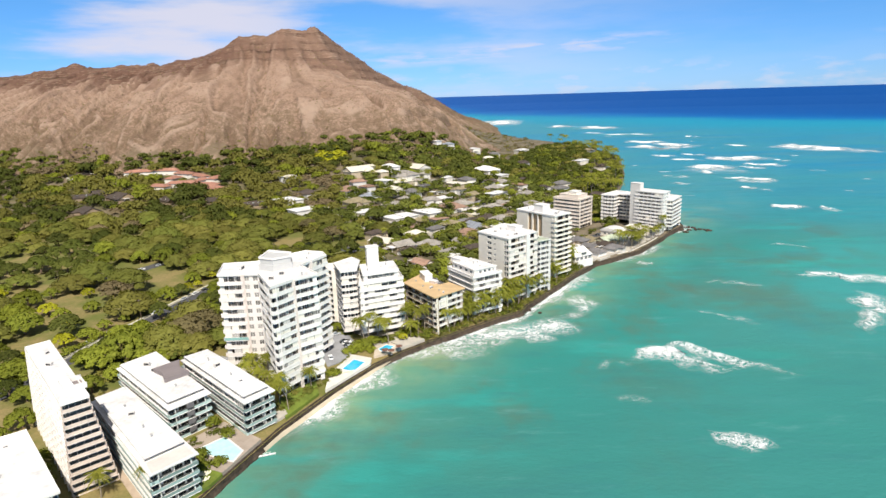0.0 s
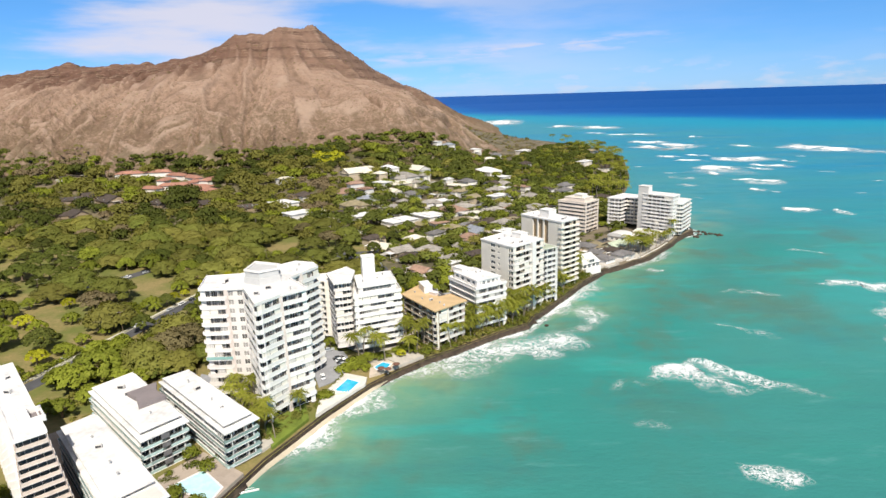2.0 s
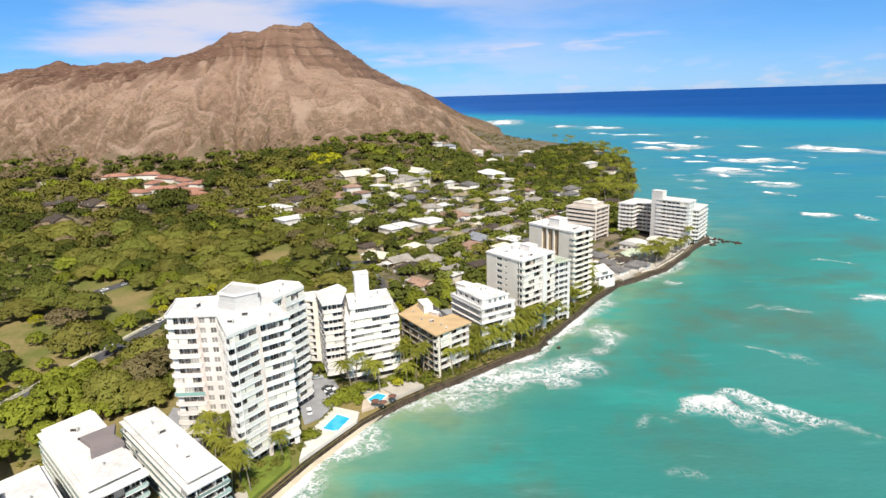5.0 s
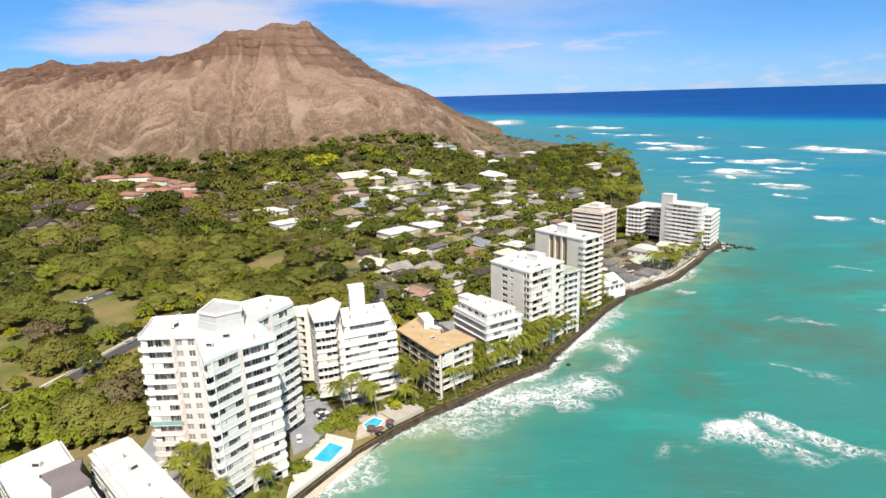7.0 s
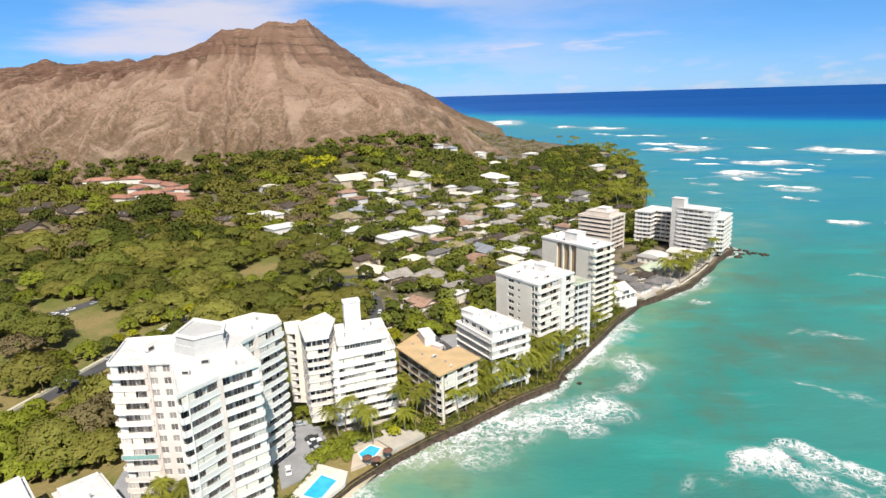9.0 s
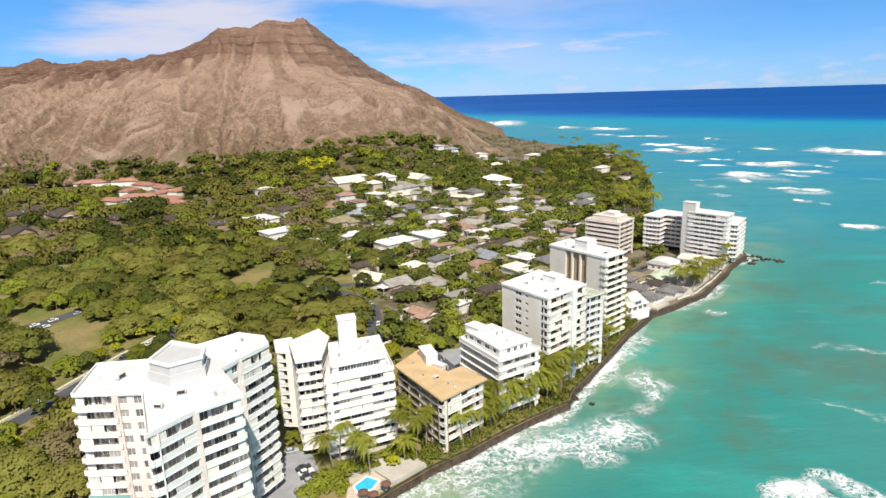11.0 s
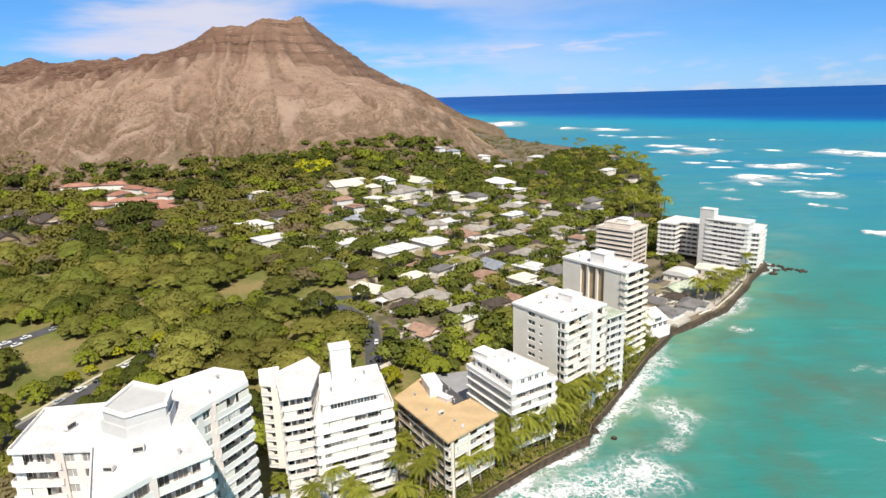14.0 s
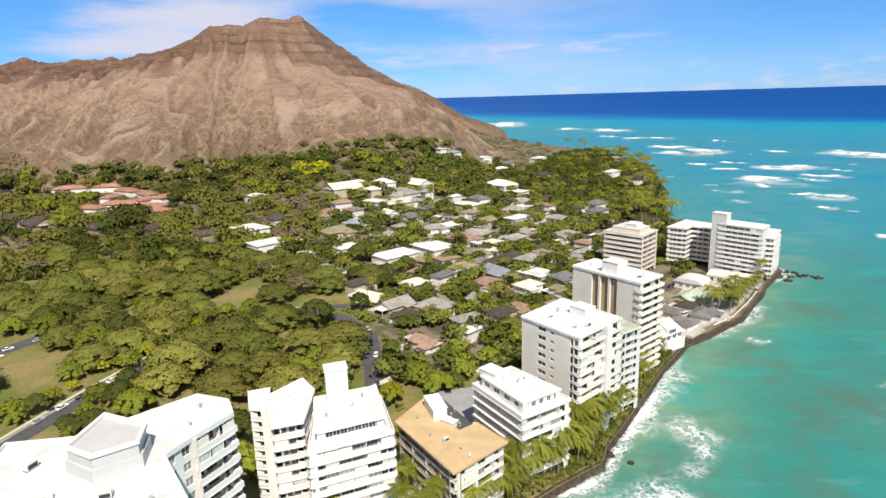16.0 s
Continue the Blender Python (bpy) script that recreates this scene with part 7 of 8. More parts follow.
woods("garden_trees", scatter(18, -120, 120, 335, 690, 5.2, lambda x, y: (x > -0.8 * y) & free(x, y, -2.0, 4.0) & ((x > -60) | (y > 480)) & inland(x, y), 300), 17, 3.4, 4.6, LEAF_OLIVE, "garden trees of all sizes between the houses", 20, 8, 0.54, 0.4, 1.7)
woods("garden_trees", scatter(21, -120, 120, 335, 690, 6.0, lambda x, y: (x > -0.8 * y) & free(x, y, -1.8, 4.0) & ((x > -60) | (y > 480)) & inland(x, y), 250), 18, 3.8, 5.0, LEAF_DARK, "dark garden trees of all sizes between the houses", 20, 8, 0.54, 0.4, 1.6)
woods("garden_trees", scatter(33, -120, 120, 345, 690, 9.0, lambda x, y: (x > -0.8 * y) & free(x, y, -1.5, 4.0) & ((x > -60) | (y > 480)) & inland(x, y), 90), 19, 3.6, 4.8, LEAF_BRIGHT, "bright green garden trees between the houses", 22, 8, 0.5, 0.4, 1.3)
crowding = scatter(36, -115, 175, 400, 900, 10.5, lambda x, y: (x > -0.8 * y) & free(x, y, -1.2, 4.0) & ((x > -60) | (y > 480)) & inland(x, y) & (lookup(SHARE, x, y) < 0.06), 240)
woods("garden_trees", crowding[0::2], 51, 5.6, 7.6, LEAF_DARK, "large dark green trees standing over the house roofs", 30, 9, 0.42, 0.6, 0.7)
woods("garden_trees", crowding[1::4], 52, 5.2, 7.0, LEAF_BRIGHT, "large bright green trees standing over the house roofs", 30, 9, 0.42, 0.6, 0.7)
woods("garden_trees", crowding[3::4], 53, 5.6, 7.0, LEAF_OLIVE, "large olive-green trees standing over the house roofs", 30, 9, 0.42, 0.6, 0.7)
woods("shrubs", scatter(15, -60, 135, 300, 640, 4.6, lambda x, y: (x > -0.8 * y) & free(x, y, -1.2, 5) & inland(x, y), 380), 6, 2.0, 2.0, LEAF_DARK, "low garden shrubs between the houses", 10, 4)
woods("shrubs", scatter(16, -60, 135, 300, 560, 5.2, lambda x, y: (x > -0.8 * y) & free(x, y, -1.0, 5) & inland(x, y), 200), 7, 1.9, 1.8, LEAF_BRIGHT, "bright garden shrubs between the houses", 10, 4)
woods("shrubs", scatter(17, -160, -60, 200, 430, 4.4, lambda x, y: free(x, y, -2, 6.5) & (wave(x, y, 0.04, 1) > 0.05), 220), 8, 2.2, 1.9, LEAF_OLIVE, "low scrub under the park trees", 14, 4)


def scrub():
    """Dry bushes dotted over the mountain, thicker towards its foot."""
    me0 = bpy.data.meshes["mountain"]
    v = np.empty(len(me0.vertices) * 3, np.float32)
    me0.vertices.foreach_get("co", v)
    v = v.reshape(-1, 3)
    rng = np.random.default_rng(5)
    v = v[(v[:, 1] < 1250) & (v[:, 0] > -0.85 * v[:, 1] - 60)]
    k = np.array([noise.noise(Vector((p[0] * 0.02, p[1] * 0.02, 2.0))) for p in v])
    chance = np.clip(0.03 + 0.13 * np.clip((120 - v[:, 2]) / 90, 0, 1) + 0.16 * k, 0.0, 0.4)
    p = v[rng.random(len(v)) < chance * 0.8]
    p = p + np.concatenate([rng.uniform(-1.8, 1.8, (len(p), 2)), np.full((len(p), 1), 0.2)], 1)
    half = rng.random(len(p)) < 0.72
    for pts, mat, lab in ((p[half], LEAF_DRY, "dry brown bushes dotted over the mountain slope"), (p[~half], LEAF_OLIVE, "olive-green bushes dotted over the mountain slope")):
        n = 8
        c = np.repeat(pts, n, 0)
        d = rng.normal(0, 1, (len(c), 3))
        d[:, 2] = np.abs(d[:, 2])
        d /= np.linalg.norm(d, axis=1)[:, None]
        size = np.repeat(rng.uniform(0.25, 0.9, (len(pts), 1)), n, 0)
        q = leaf_quads(rng, c + d * size, d, 0.5)
        me = bpy.data.meshes.new("scrub")
        me.from_pydata(q.tolist(), [], np.arange(len(q)).reshape(-1, 4).tolist())
        me.materials.append(mat)
        single("scrub", me, lab, "bushes", kind="stuff")


scrub()
fringe = scatter(26, -620, 110, 560, 1250, 5.2, lambda x, y: ((lookup(SHARE, x, y) > 0.03) | ((x > -170) & (y > 840) & (wave(x, y, 0.03, 2) > -0.05))) & (lookup(COAST, x, y) > 6) & (lookup(SHARE, x, y) < 0.16 + 0.16 * wave(x, y, 0.025, 4)) & (x > -0.84 * y - 20), 1300)
woods("scrub", fringe[0::2], 27, 2.6, 2.4, LEAF_DRY, "dry grey-brown scrub along the foot of the mountain", 10, 4)
woods("scrub", fringe[1::2], 28, 2.4, 2.3, LEAF_OLIVE, "olive scrub along the foot of the mountain", 10, 4)


# ---- palms ----
def palm(seed, H, lean):
    rnd = random.Random(seed)
    t = thing("palm_tree", 0, 0, -500, 0, "tall coconut palm with arching yellow-green fronds", "palm tree", "coconut palms")
    b = Mb()
    pts = [(lean * H * (k / 6) ** 2, 0.02 * H * math.sin(k), H * k / 6) for k in range(7)]
    for k in range(6):
        limb(b, pts[k], pts[k + 1], 0.26 - 0.02 * k, 0.24 - 0.02 * k, 7)
    limb(b, (0, 0, -1), (0, 0, 0.4), 0.42, 0.26, 7)
    part("trunk", b.mesh("trunk", PALMBARK), t)
    tip = Vector(pts[-1])
    fb = Mb()
    for f in range(27):
        a = 2.4 * f
        rise = rnd.uniform(-0.15, 1.1) if f > 6 else rnd.uniform(0.9, 1.5)
        L = rnd.uniform(3.4, 5.2)
        d = Vector((math.cos(a), math.sin(a), 0))
        s = Vector((-d.y, d.x, 0))
        last = None
        n = 7
        for k in range(n + 1):
            q = k / n
            c = tip + d * (L * q) + Vector((0, 0, L * (rise * q * 0.55 - 0.75 * q * q)))
            w = 0.80 * math.sin(math.pi * (0.10 + 0.86 * q)) + 0.04
            droop = Vector((0, 0, -0.55 * w))
            row = (c + s * w + droop + d * 0.3, c, c - s * w + droop + d * 0.3)
            if last:
                # leaflets: separate blades on both sides of the rib
                mid = (last[1] + c) / 2
                fb.face([last[1], mid, (last[0] * 0.45 + row[0] * 0.55)]).face([mid, c, row[0]])
                fb.face([mid, last[1], (last[2] * 0.45 + row[2] * 0.55)]).face([c, mid, row[2]])
            last = row
    part("crown", fb.mesh("crown", FROND), t)
    return t


PALMS = [palm(1, 11, 0.10), palm(2, 8.5, 0.06), palm(3, 13, 0.14)]


def put_palm(x, y, s=1.0):
    r = random.Random(int(x * 13 + y * 7))
    m = Matrix.Translation((x, y, ground_z(x, y) - 0.1)) @ Matrix.Rotation(r.uniform(0, 6.28), 4, "Z") @ Matrix.Diagonal((s, s, s * r.uniform(0.85, 1.1), 1))
    copy_thing(PALMS[r.randrange(3)], m)


GROVE = [(-79.1, 203.1), (-77.4, 208.6), (-70, 198.2), (-68.2, 193), (-67.8, 186.4), (-72, 190), (-75, 196), (-81, 208), (-86, 211), (-83, 204), (-64, 189), (-60.5, 206),
         (-45.6, 252.5), (-36.2, 246), (-41, 249), (-47, 247.5), (-27, 253), (-23.3, 253.6), (-20.6, 258), (-30, 257), (-34, 268), (-30, 272), (-27, 276)]
for x, y in GROVE:
    put_palm(x, y, 1.0 if y > 240 else 0.85)
SEAFRONT = [(-12, 264.5), (-8, 268), (-4.4, 270.5), (-1, 274), (3, 276.3), (7.6, 279), (12, 281.5), (17, 287), (20, 289.5), (24, 294), (27, 299), (31, 305.5), (36, 317), (40, 325), (43.9, 330), (47, 337), (50.5, 343), (55, 350),
            (10, 285), (1, 272.5), (38, 321), (46, 334), (29, 302), (5, 279.5), (15, 284.5), (22, 292), (34, 312), (59, 356), (62, 362)]
for k, (x, y) in enumerate(SEAFRONT):
    put_palm(x - 1.5, y + 1.5, 1.18)
    if k % 2 == 0:
        put_palm(x - 4.5, y + 2.2, 0.9)
edge = spaced(SHORE[13:21], 3.8)
for k, (x, y) in enumerate(edge):
    o = side_of(edge, k) * (2.6 + (k * 7 % 5) * 0.6)
    put_palm(x - o.x, y - o.y, 0.85 + 0.06 * (k % 4))
for x, y in ((112, 404), (118, 411), (108, 408), (104, 404.5), (122, 418), (133, 431), (128, 424), (138, 437), (144, 446), (147, 449), (110, 413), (114, 409), (117, 416), (106, 411), (115, 413), (119, 414), (120, 420), (116, 420), (124, 422), (112, 416), (121, 416)):
    put_palm(x - 2, y + 2, 0.95)
for x, y in scatter(19, 60, 245, 560, 1150, 9, lambda x, y: (lookup(COAST, x, y) > 3) & (lookup(COAST, x, y) < 40), 84):
    put_palm(x, y, 1.05 + 0.6 * ((x * 7) % 1))
for x, y in scatter(20, -200, 60, 440, 640, 24, lambda x, y: free(x, y, 0), 34):
    put_palm(x, y, 0.9)
brink = spaced(SHORE[12:22], 2.3)
beds = [[], [], []]
for k, (x, y) in enumerate(brink):
    for j, off in enumerate((1.7, 3.6, 5.9)):
        o = side_of(brink, k) * (off + 0.8 * math.sin(k * 2.3 + j))
        beds[(k * 5 + j * 2) % 3].append((x - o.x, y - o.y))
woods("hedge", beds[0], 9, 2.1, 2.6, LEAF_BRIGHT, "low green planting along the top of the seawall", 20, 5, 0.4)
woods("hedge", beds[1], 10, 2.0, 2.4, LEAF_OLIVE, "olive-green planting along the top of the seawall", 20, 5, 0.4)
woods("hedge", beds[2], 35, 2.2, 2.8, LEAF_DARK, "dark green planting along the top of the seawall", 20, 5, 0.4)
woods("hedge", [(-52.5, 236.5), (-50.5, 239), (-48.5, 241.5), (-46.5, 239), (-49.5, 236.5), (-45, 243), (-47, 245), (-44.3, 240), (-42.8, 238.2), (-42, 241)], 11, 2.4, 3.0, LEAF_BRIGHT, "dense rounded green hedge between two pool terraces", 40, 8, 0.4)
woods("hedge", [(-53.2, 216.4), (-53.8, 215.6)], 12, 3.0, 3.6, LEAF_BRIGHT, "round clipped bush beside the pool", 50, 9, 0.35)
woods("hedge", [(-31, 256), (-29, 258.5), (-33, 255), (-26.5, 257.5)], 13, 2.3, 3.0, LEAF_BRIGHT, "dense green shrubs at the corner of the terrace", 40, 8, 0.4)
woods("hedge", [(-85 + 1.1 * k, 172.5 + 0.9 * k) for k in range(9)] + [(-78.6 + 0.9 * k, 155.6 + 0.5 * k) for k in range(6)] + [(-90 + 1.2 * k, 166 + 0.5 * k) for k in range(4)], 14, 1.3, 1.3, LEAF_DARK, "low hedge round the pool deck", 24, 5, 0.35)
woods("hedge", [(-182 + 0.35 * k, 205 + 1.9 * k) for k in range(30)], 15, 2.2, 3.0, LEAF_BRIGHT, "long bright hedge beside the park road", 26, 6, 0.45)
woods("hedge", [(-2 + 1.2 * k, 336 - 0.6 * k) for k in range(12)], 16, 1.8, 2.6, LEAF_BRIGHT, "clipped green hedge beside the parking court", 26, 6, 0.4)
woods("shrubs", [(-82, 158), (-82, 153), (-76, 156.5), (-84, 175), (-85.5, 180), (-79, 171.5), (-89, 169), (-84, 161.5), (-129, 154), (-134, 162), (-122, 147.5), (-126, 151), (-131, 158), (-86, 177.5), (-80, 153.5)], 31, 2.0, 2.6, LEAF_BRIGHT, "leafy green shrubs round the pool deck and beside the slab tower", 40, 8, 0.42)
woods("shrubs", [(-66.5 + 1.5 * k + 0.4 * (k % 3), 189 + 3.1 * k) for k in range(8)] + [(-72, 193), (-76, 199), (-80, 206), (-84, 211), (-70, 190)], 32, 1.7, 2.0, LEAF_OLIVE, "low garden shrubs behind the lawn", 36, 7, 0.4)
woods("shrubs", [(-38, 247.5), (-35, 250), (-32, 252.5), (-41.5, 246.5), (-44.5, 250.5), (-28, 255), (-22, 262), (-24.5, 266), (-27, 270), (-30, 274), (-19, 257.5)], 33, 2.0, 2.8, LEAF_BRIGHT, "thick garden shrubs round the small pool terrace", 40, 8, 0.42)
for x, y in ((-90, 142), (-103, 141), (-88, 146)):
    put_palm(x, y, 0.85)
woods("hedge", [(-55.4 + 0.02 * k, 209 + 1.0 * k) for k in range(10)] + [(-54.6 + 0.32 * k, 221 + 1.05 * k) for k in range(12)], 34, 0.9, 1.2, LEAF_BRIGHT, "clipped hedge between the pool deck and the parking area", 30, 5, 0.4)
for kind, x, y, s in ((7, -46, 243, 0.62), (7, -43.5, 247.5, 0.55), (8, -30, 251, 0.5), (7, -25, 254.5, 0.5), (7, -62, 262, 0.7), (7, -28, 283, 0.7), (8, -31, 300, 0.95), (7, -26, 303, 1.0), (7, -20, 300, 0.8)):
    plant(kind, x, y, s)


# ---- cars, loungers, poles ----
def car(paint):
    t = thing("car", 0, 0, -500, 0, paint[0] + " saloon car parked on asphalt", "car", "parked cars")
    b = Mb()
    lo = [(-2.15, -0.78), (2.1, -0.78), (2.2, -0.5), (2.2, 0.5), (2.1, 0.78), (-2.15, 0.78), (-2.22, 0.5), (-2.22, -0.5)]
    b.prism(lo, 0.28, 0.62, top=[(p[0] * 1.01, p[1] * 1.13) for p in lo]).prism([(p[0] * 1.01, p[1] * 1.13) for p in lo], 0.62, 0.9, top=[(p[0] * 0.97, p[1] * 1.02) for p in lo])
    part("body", b.mesh("body", paint[1]), t)
    part("cabin", Mb().prism([(-1.7, -0.76), (0.9, -0.76), (0.9, 0.76), (-1.7, 0.76)], 0.88, 1.38, top=[(-1.25, -0.6), (0.25, -0.6), (0.25, 0.6), (-1.25, 0.6)]).mesh("cabin", GLASS), t)
    part("roof", Mb().prism([(-1.28, -0.63), (0.3, -0.63), (0.3, 0.63), (-1.28, 0.63)], 1.37, 1.46).mesh("roof", paint[1]), t)
    ring = [(0.33 * math.cos(a * math.pi / 6), 0.33 * math.sin(a * math.pi / 6)) for a in range(12)]
    tyre = once("tyre", lambda: Mb().prism(ring, -0.1, 0.1).mesh("tyre", RUBBER))
    rim = once("rim", lambda: Mb().prism([(0.6 * p[0], 0.6 * p[1]) for p in ring], -0.11, 0.11).mesh("rim", LIGHTGREY))
    for x in (-1.35, 1.35):
        for y in (-0.8, 0.8):
            w = part("tyre", tyre, t, pose(x, y, 0.33, 90, 0, 0))
            part("rim", rim, w)
    for y in (-0.62, 0.62):
        part("headlight", Mb().box(2.1, 2.22, y - 0.16, y + 0.16, 0.6, 0.74).mesh("headlight", CLOTH), t)
    return t


PAINTS = [("white", plain("white_car_paint", (0.75, 0.75, 0.75), 0.3, 0.02, spec=0.6, streak=False)), ("silver", plain("silver_car_paint", (0.4, 0.41, 0.42), 0.3, 0.02, spec=0.6, streak=False)),
          ("black", plain("black_car_paint", (0.02, 0.02, 0.022), 0.25, 0.02, spec=0.6, streak=False)), ("dark blue", plain("blue_car_paint", (0.03, 0.05, 0.12), 0.25, 0.02, spec=0.6, streak=False)),
          ("red", plain("red_car_paint", (0.35, 0.03, 0.03), 0.3, 0.02, spec=0.6, streak=False))]
CARS = [car(p) for p in PAINTS]
PARKED = [(-58.3, 231.2, 110, 0), (-55.7, 248.4, 35, 2), (-54.4, 246.4, 35, 0), (-53.3, 244.4, 35, 2), (-52.2, 242.4, 35, 1), (-61.5, 257, 20, 1),
          (-154.8, 321.3, 75, 0), (-152.6, 329, 75, 2), (-150.6, 335, 75, 2), (-148.6, 342, 75, 0), (-157, 312, 75, 1), (-162.5, 290, 78, 0), (-174, 251, 75, 0), (-171, 262, 75, 1), (-143.5, 357, 70, 2),
          (-217, 360, 60, 1), (-218, 367, 60, 0), (-211.5, 365, 60, 0), (-213.4, 373.8, 60, 0), (-225, 352, 60, 2), (-207, 384, 60, 1), (-222, 358, 60, 4),
          (-6.2, 325.6, 30, 0), (-7.5, 322.8, 30, 1), (-2, 309, 120, 2), (-4.6, 305.5, 120, 3), (-12, 300.5, 130, 2), (-9, 313, 30, 0), (-97, 213, 40, 2), (-93, 209.5, 120, 1), (-47, 345, 100, 2), (-50, 363, 95, 0), (-58, 392, 125, 1),
          (-45.5, 336, 100, 2), (60, 444, 10, 1), (76, 443, 0, 0), (-20, 439, 12, 0), (12, 446, 12, 1), (96, 447, 40, 2)]
for x, y, turn, k in PARKED:
    lots = any(math.hypot(x - a, y - b) < r for a, b, r in ((-58, 240, 20), (-6, 312, 26), (-98, 214, 12)))
    copy_thing(CARS[k], pose(x, y, 4.06 if lots else ground_z(x, y) + 0.14, 0, 0, turn))


def lounger():
    t = thing("sun_lounger", 0, 0, -500, 0, "pale sun lounger with a raised back on the lawn", "lounger", "sun loungers")
    part("frame", Mb().box(0, 1.4, -0.32, 0.32, 0.26, 0.32).mesh("frame", WHITE), t)
    part("backrest", Mb().face([(1.4, -0.32, 0.3), (1.95, -0.32, 0.75), (1.95, 0.32, 0.75), (1.4, 0.32, 0.3)]).face([(1.4, 0.32, 0.24), (1.95, 0.32, 0.69), (1.95, -0.32, 0.69), (1.4, -0.32, 0.24)]).mesh("backrest", CLOTH), t)
    part("mattress", Mb().box(0.02, 1.4, -0.3, 0.3, 0.32, 0.4).mesh("mattress", CLOTH), t)
    leg = once("loungerleg", lambda: Mb().box(-0.03, 0.03, -0.03, 0.03, 0, 0.26).mesh("leg", WHITE))
    for x in (0.15, 1.3):
        for y in (-0.27, 0.27):
            part("leg", leg, t, pose(x, y, 0))
    return t


def parasol(x, y, z):
    t = thing("parasol", x, y, z, 0, "brownish red canvas parasol on a pool terrace", "parasol", "pool parasols")
    b = Mb()
    limb(b, (0, 0, 0), (0, 0, 2.5), 0.035, 0.03, 8)
    part("pole", b.mesh("pole", BROWNPANEL), t)
    n, c = 8, Mb()
    ring = [(1.5 * math.cos(2 * math.pi * k / n), 1.5 * math.sin(2 * math.pi * k / n)) for k in range(n)]
    for p, q in zip(ring, ring[1:] + ring[:1]):
        c.face([(*p, 2.05), (*q, 2.05), (0, 0, 2.6)]).face([(*q, 2.03), (*p, 2.03), (0, 0, 2.56)]).face([(*p, 1.9), (*q, 1.9), (*q, 2.05), (*p, 2.05)])
    part("canopy", c.mesh("canopy", plain("faded_red_canvas", (0.17, 0.085, 0.06), 0.85, 0.1, streak=False)), t)
    part("base", Mb().prism([(0.3 * math.cos(a * math.pi / 4), 0.3 * math.sin(a * math.pi / 4)) for a in range(8)], 0, 0.1).mesh("base", GREY), t)


for x, y in ((-36.2, 235.4), (-33.4, 234.6), (-30.6, 239.0)):
    parasol(x, y, 3.98)


def canoe(x, y, turn):
    t = thing("outrigger_canoe", x, y, 0.05, turn, "small white outrigger canoe floating beside the seawall", "boat")
    b, rows = Mb(), []
    for k in range(9):
        u = -3.2 + 0.8 * k
        w = 0.42 * max(0.04, 1 - (u / 3.3) ** 2) ** 0.6
        up = 0.38 + 0.22 * (u / 3.2) ** 4
        rows.append([(u, -w, up), (u, -w * 0.75, 0.1), (u, 0, -0.1), (u, w * 0.75, 0.1), (u, w, up), (u, w * 0.8, up - 0.06), (u, 0, 0.08), (u, -w * 0.8, up - 0.06)])
    for r, q in zip(rows, rows[1:]):
        for k in range(8):
            b.face([r[k], q[k], q[(k + 1) % 8], r[(k + 1) % 8]])
    part("hull", b.mesh("hull", WHITE), t)
    f = Mb()
    limb(f, (-1.8, 1.7, 0.05), (1.8, 1.7, 0.05), 0.12, 0.09, 8)
    part("float", f.mesh("float", WHITE), t)
    for u in (-0.9, 0.9):
        c = Mb()
        limb(c, (u, -0.3, 0.42), (u, 1.7, 0.2), 0.04, 0.04, 6)
        part("boom", c.mesh("boom", BROWNPANEL), t)


canoe(-65.5, 166.5, 20)
LOUNGER = lounger()
for k in range(7):
    copy_thing(LOUNGER, pose(-82.0 + 0.75 * k, 149.5 - 0.2 * k + 0.35 * k, 3.98, 0, 0, 60))
    if k < 5:
        copy_thing(LOUNGER, pose(-80.0 + 0.8 * k, 146.2 + 0.35 * k, 3.98, 0, 0, 60))
for k in range(5):
    copy_thing(LOUNGER, pose(-52.4 + 1.1 * k, 216.2 + 0.5 * k, 4.01, 0, 0, 20))


def pole(x, y):
    z = ground_z(x, y)
    t = thing("utility_pole", x, y, z, 30, "weathered wooden utility pole with a crossarm", "utility pole", "utility poles")
    b = Mb()
    limb(b, (0, 0, -0.5), (0, 0, 10.5), 0.17, 0.11, 8)
    part("post", b.mesh("post", BARK), t)
    part("crossarm", Mb().box(-1.1, 1.1, -0.06, 0.06, 9.7, 9.85).mesh("crossarm", BARK), t)
    for u in (-1.0, -0.4, 0.4, 1.0):
        part("insulator", Mb().prism([(u + 0.06 * math.cos(a), 0.06 * math.sin(a)) for a in (0, 1.57, 3.14, 4.71)], 9.85, 10.05).mesh("insulator", LIGHTGREY), t)


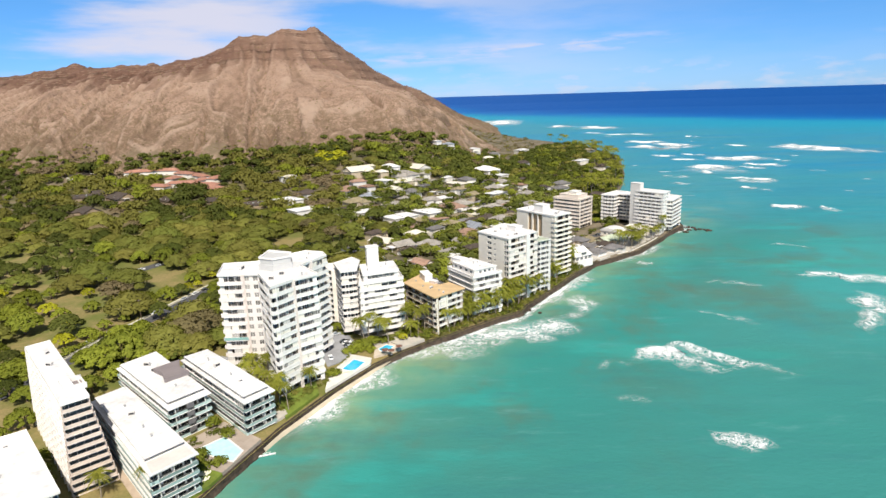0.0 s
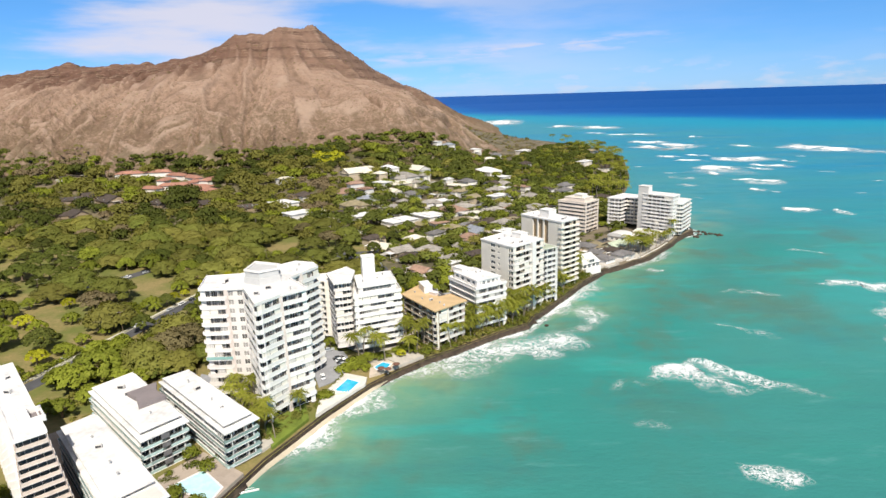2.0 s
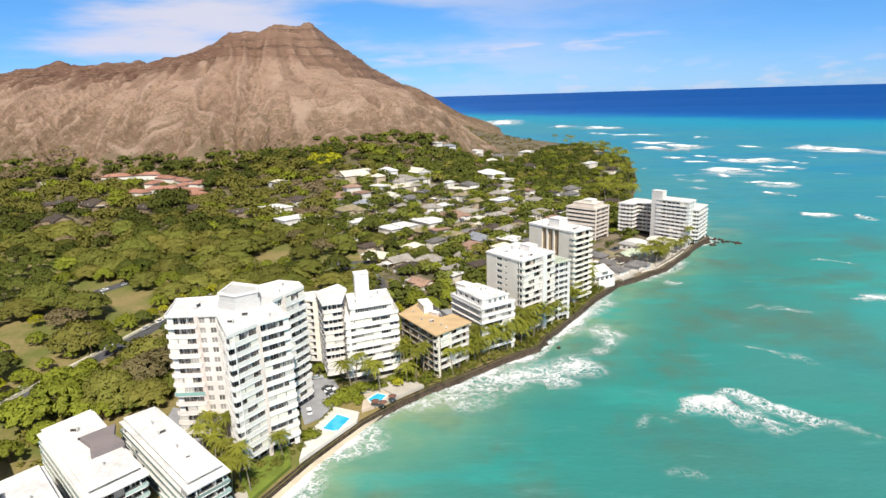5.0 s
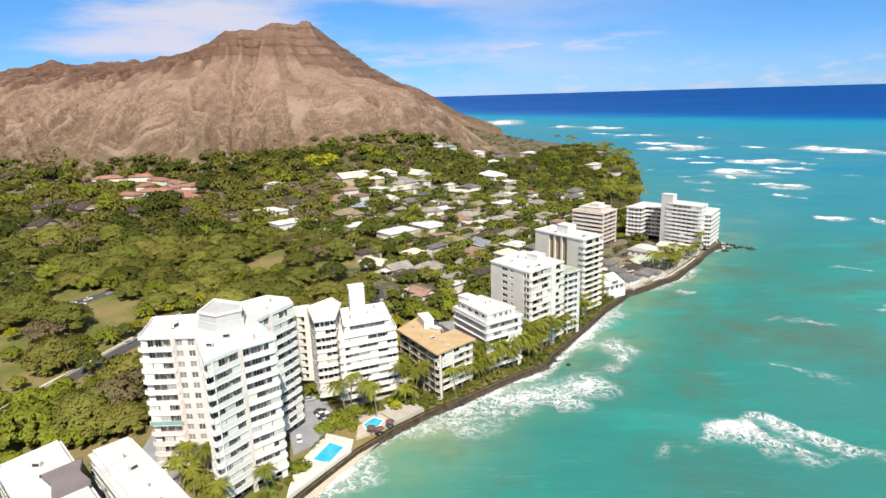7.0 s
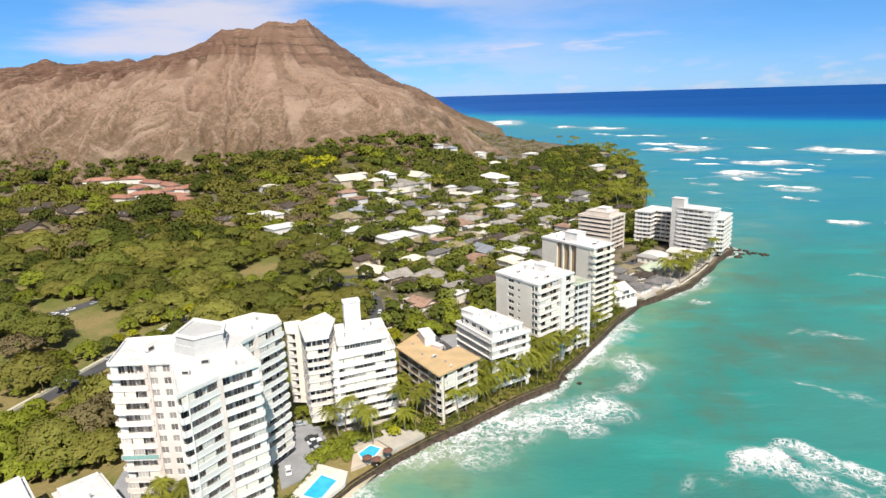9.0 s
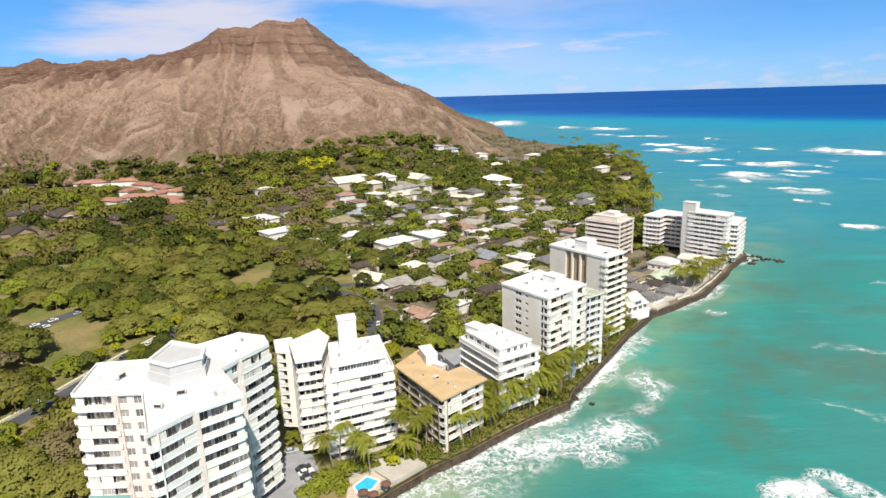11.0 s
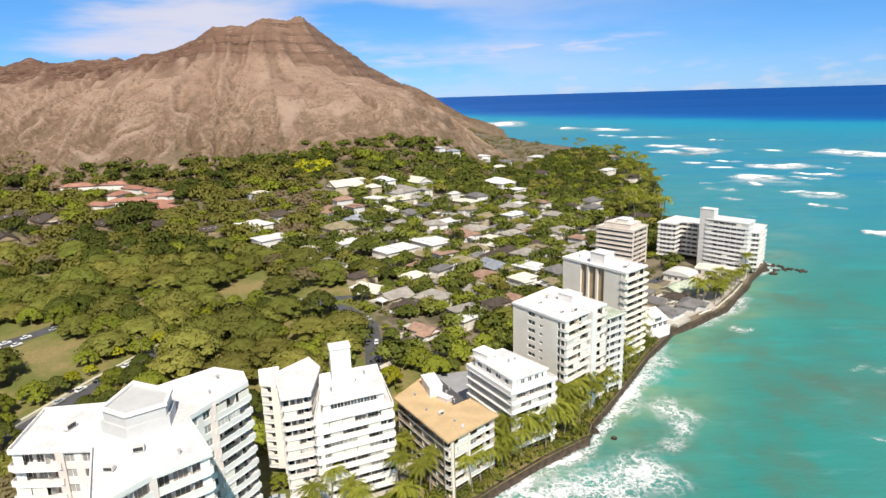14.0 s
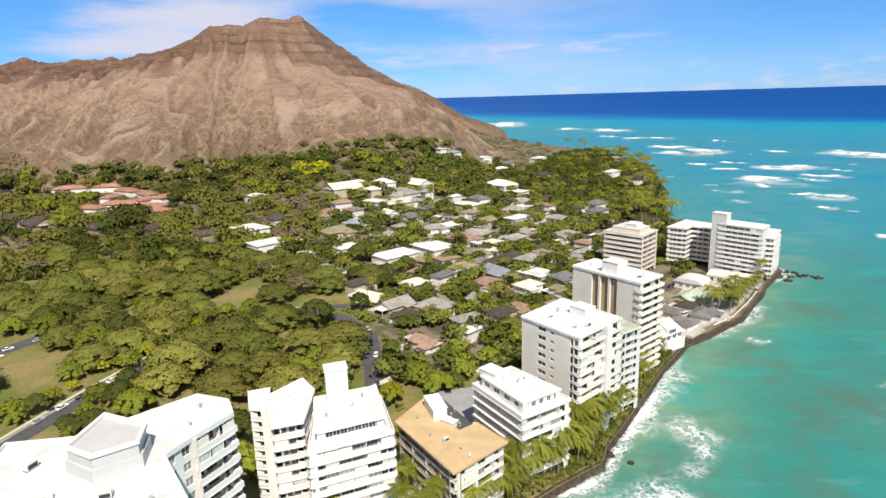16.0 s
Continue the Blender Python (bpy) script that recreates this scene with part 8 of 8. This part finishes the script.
for x, y in ((-246, 340), (-146, 349), (-133, 398), (-166, 283), (-22, 433), (30, 443), (-62, 421)):
    pole(x, y)


def boundary(line, h, name, label, mat):
    pts = spaced(line, 6)
    b, rows = Mb(), []
    for i, p in enumerate(pts):
        o = side_of(pts, i) * 0.12
        z = ground_z(*p)
        rows.append([(p[0] - o.x, p[1] - o.y, z - 0.5), (p[0] - o.x, p[1] - o.y, z + h), (p[0] + o.x, p[1] + o.y, z + h), (p[0] + o.x, p[1] + o.y, z - 0.5)])
    for r, s in zip(rows, rows[1:]):
        for k in range(3):
            b.face([r[k], r[k + 1], s[k + 1], s[k]])
    single(name, b.mesh(name, mat), label, "wall", kind="structure")


boundary([(-174, 232), (-166, 270), (-158, 312), (-148, 352), (-136, 392)], 0.7, "garden_wall", "low pale yellow kerb wall beside the park road", KERB)
boundary([(-50, 330), (-38, 345), (-20, 350), (4, 342)], 1.6, "garden_wall", "pale garden wall behind the apartment blocks", CREAM)
boundary([(98, 393.5), (111, 404), (126, 423), (138, 440)], 0.6, "garden_wall", "pale wall at the edge of the seafront gardens", CREAM)


def rocks(x0, y0, spread, n, seed):
    r = random.Random(seed)
    for _ in range(n):
        x, y = x0 + r.gauss(0, spread), y0 + r.gauss(0, spread * 0.6)
        b = bmesh.new()
        bmesh.ops.create_icosphere(b, subdivisions=1, radius=r.uniform(0.6, 1.7))
        for v in b.verts:
            v.co *= r.uniform(0.75, 1.2)
            v.co.z *= 0.7
        me = bpy.data.meshes.new("boulder")
        b.to_mesh(me)
        b.free()
        me.materials.append(STONE)
        single("boulder", me, "dark wet lava boulder at the water's edge", "rock", "shore boulders", m=pose(x, y, 0.3, 0, 0, r.uniform(0, 360)))


rocks(166, 470, 4.5, 16, 1)
rocks(175, 483, 2.2, 9, 2)
rocks(180, 476, 2.0, 8, 5)
rocks(186, 471, 1.8, 6, 6)
rocks(30, 295, 2.5, 6, 3)
rocks(-71, 172, 2.0, 6, 4)
for ob in (*KINDS, *PALMS, *CARS, LOUNGER):
    for o in (*ob.children_recursive, ob):
        bpy.data.objects.remove(o)
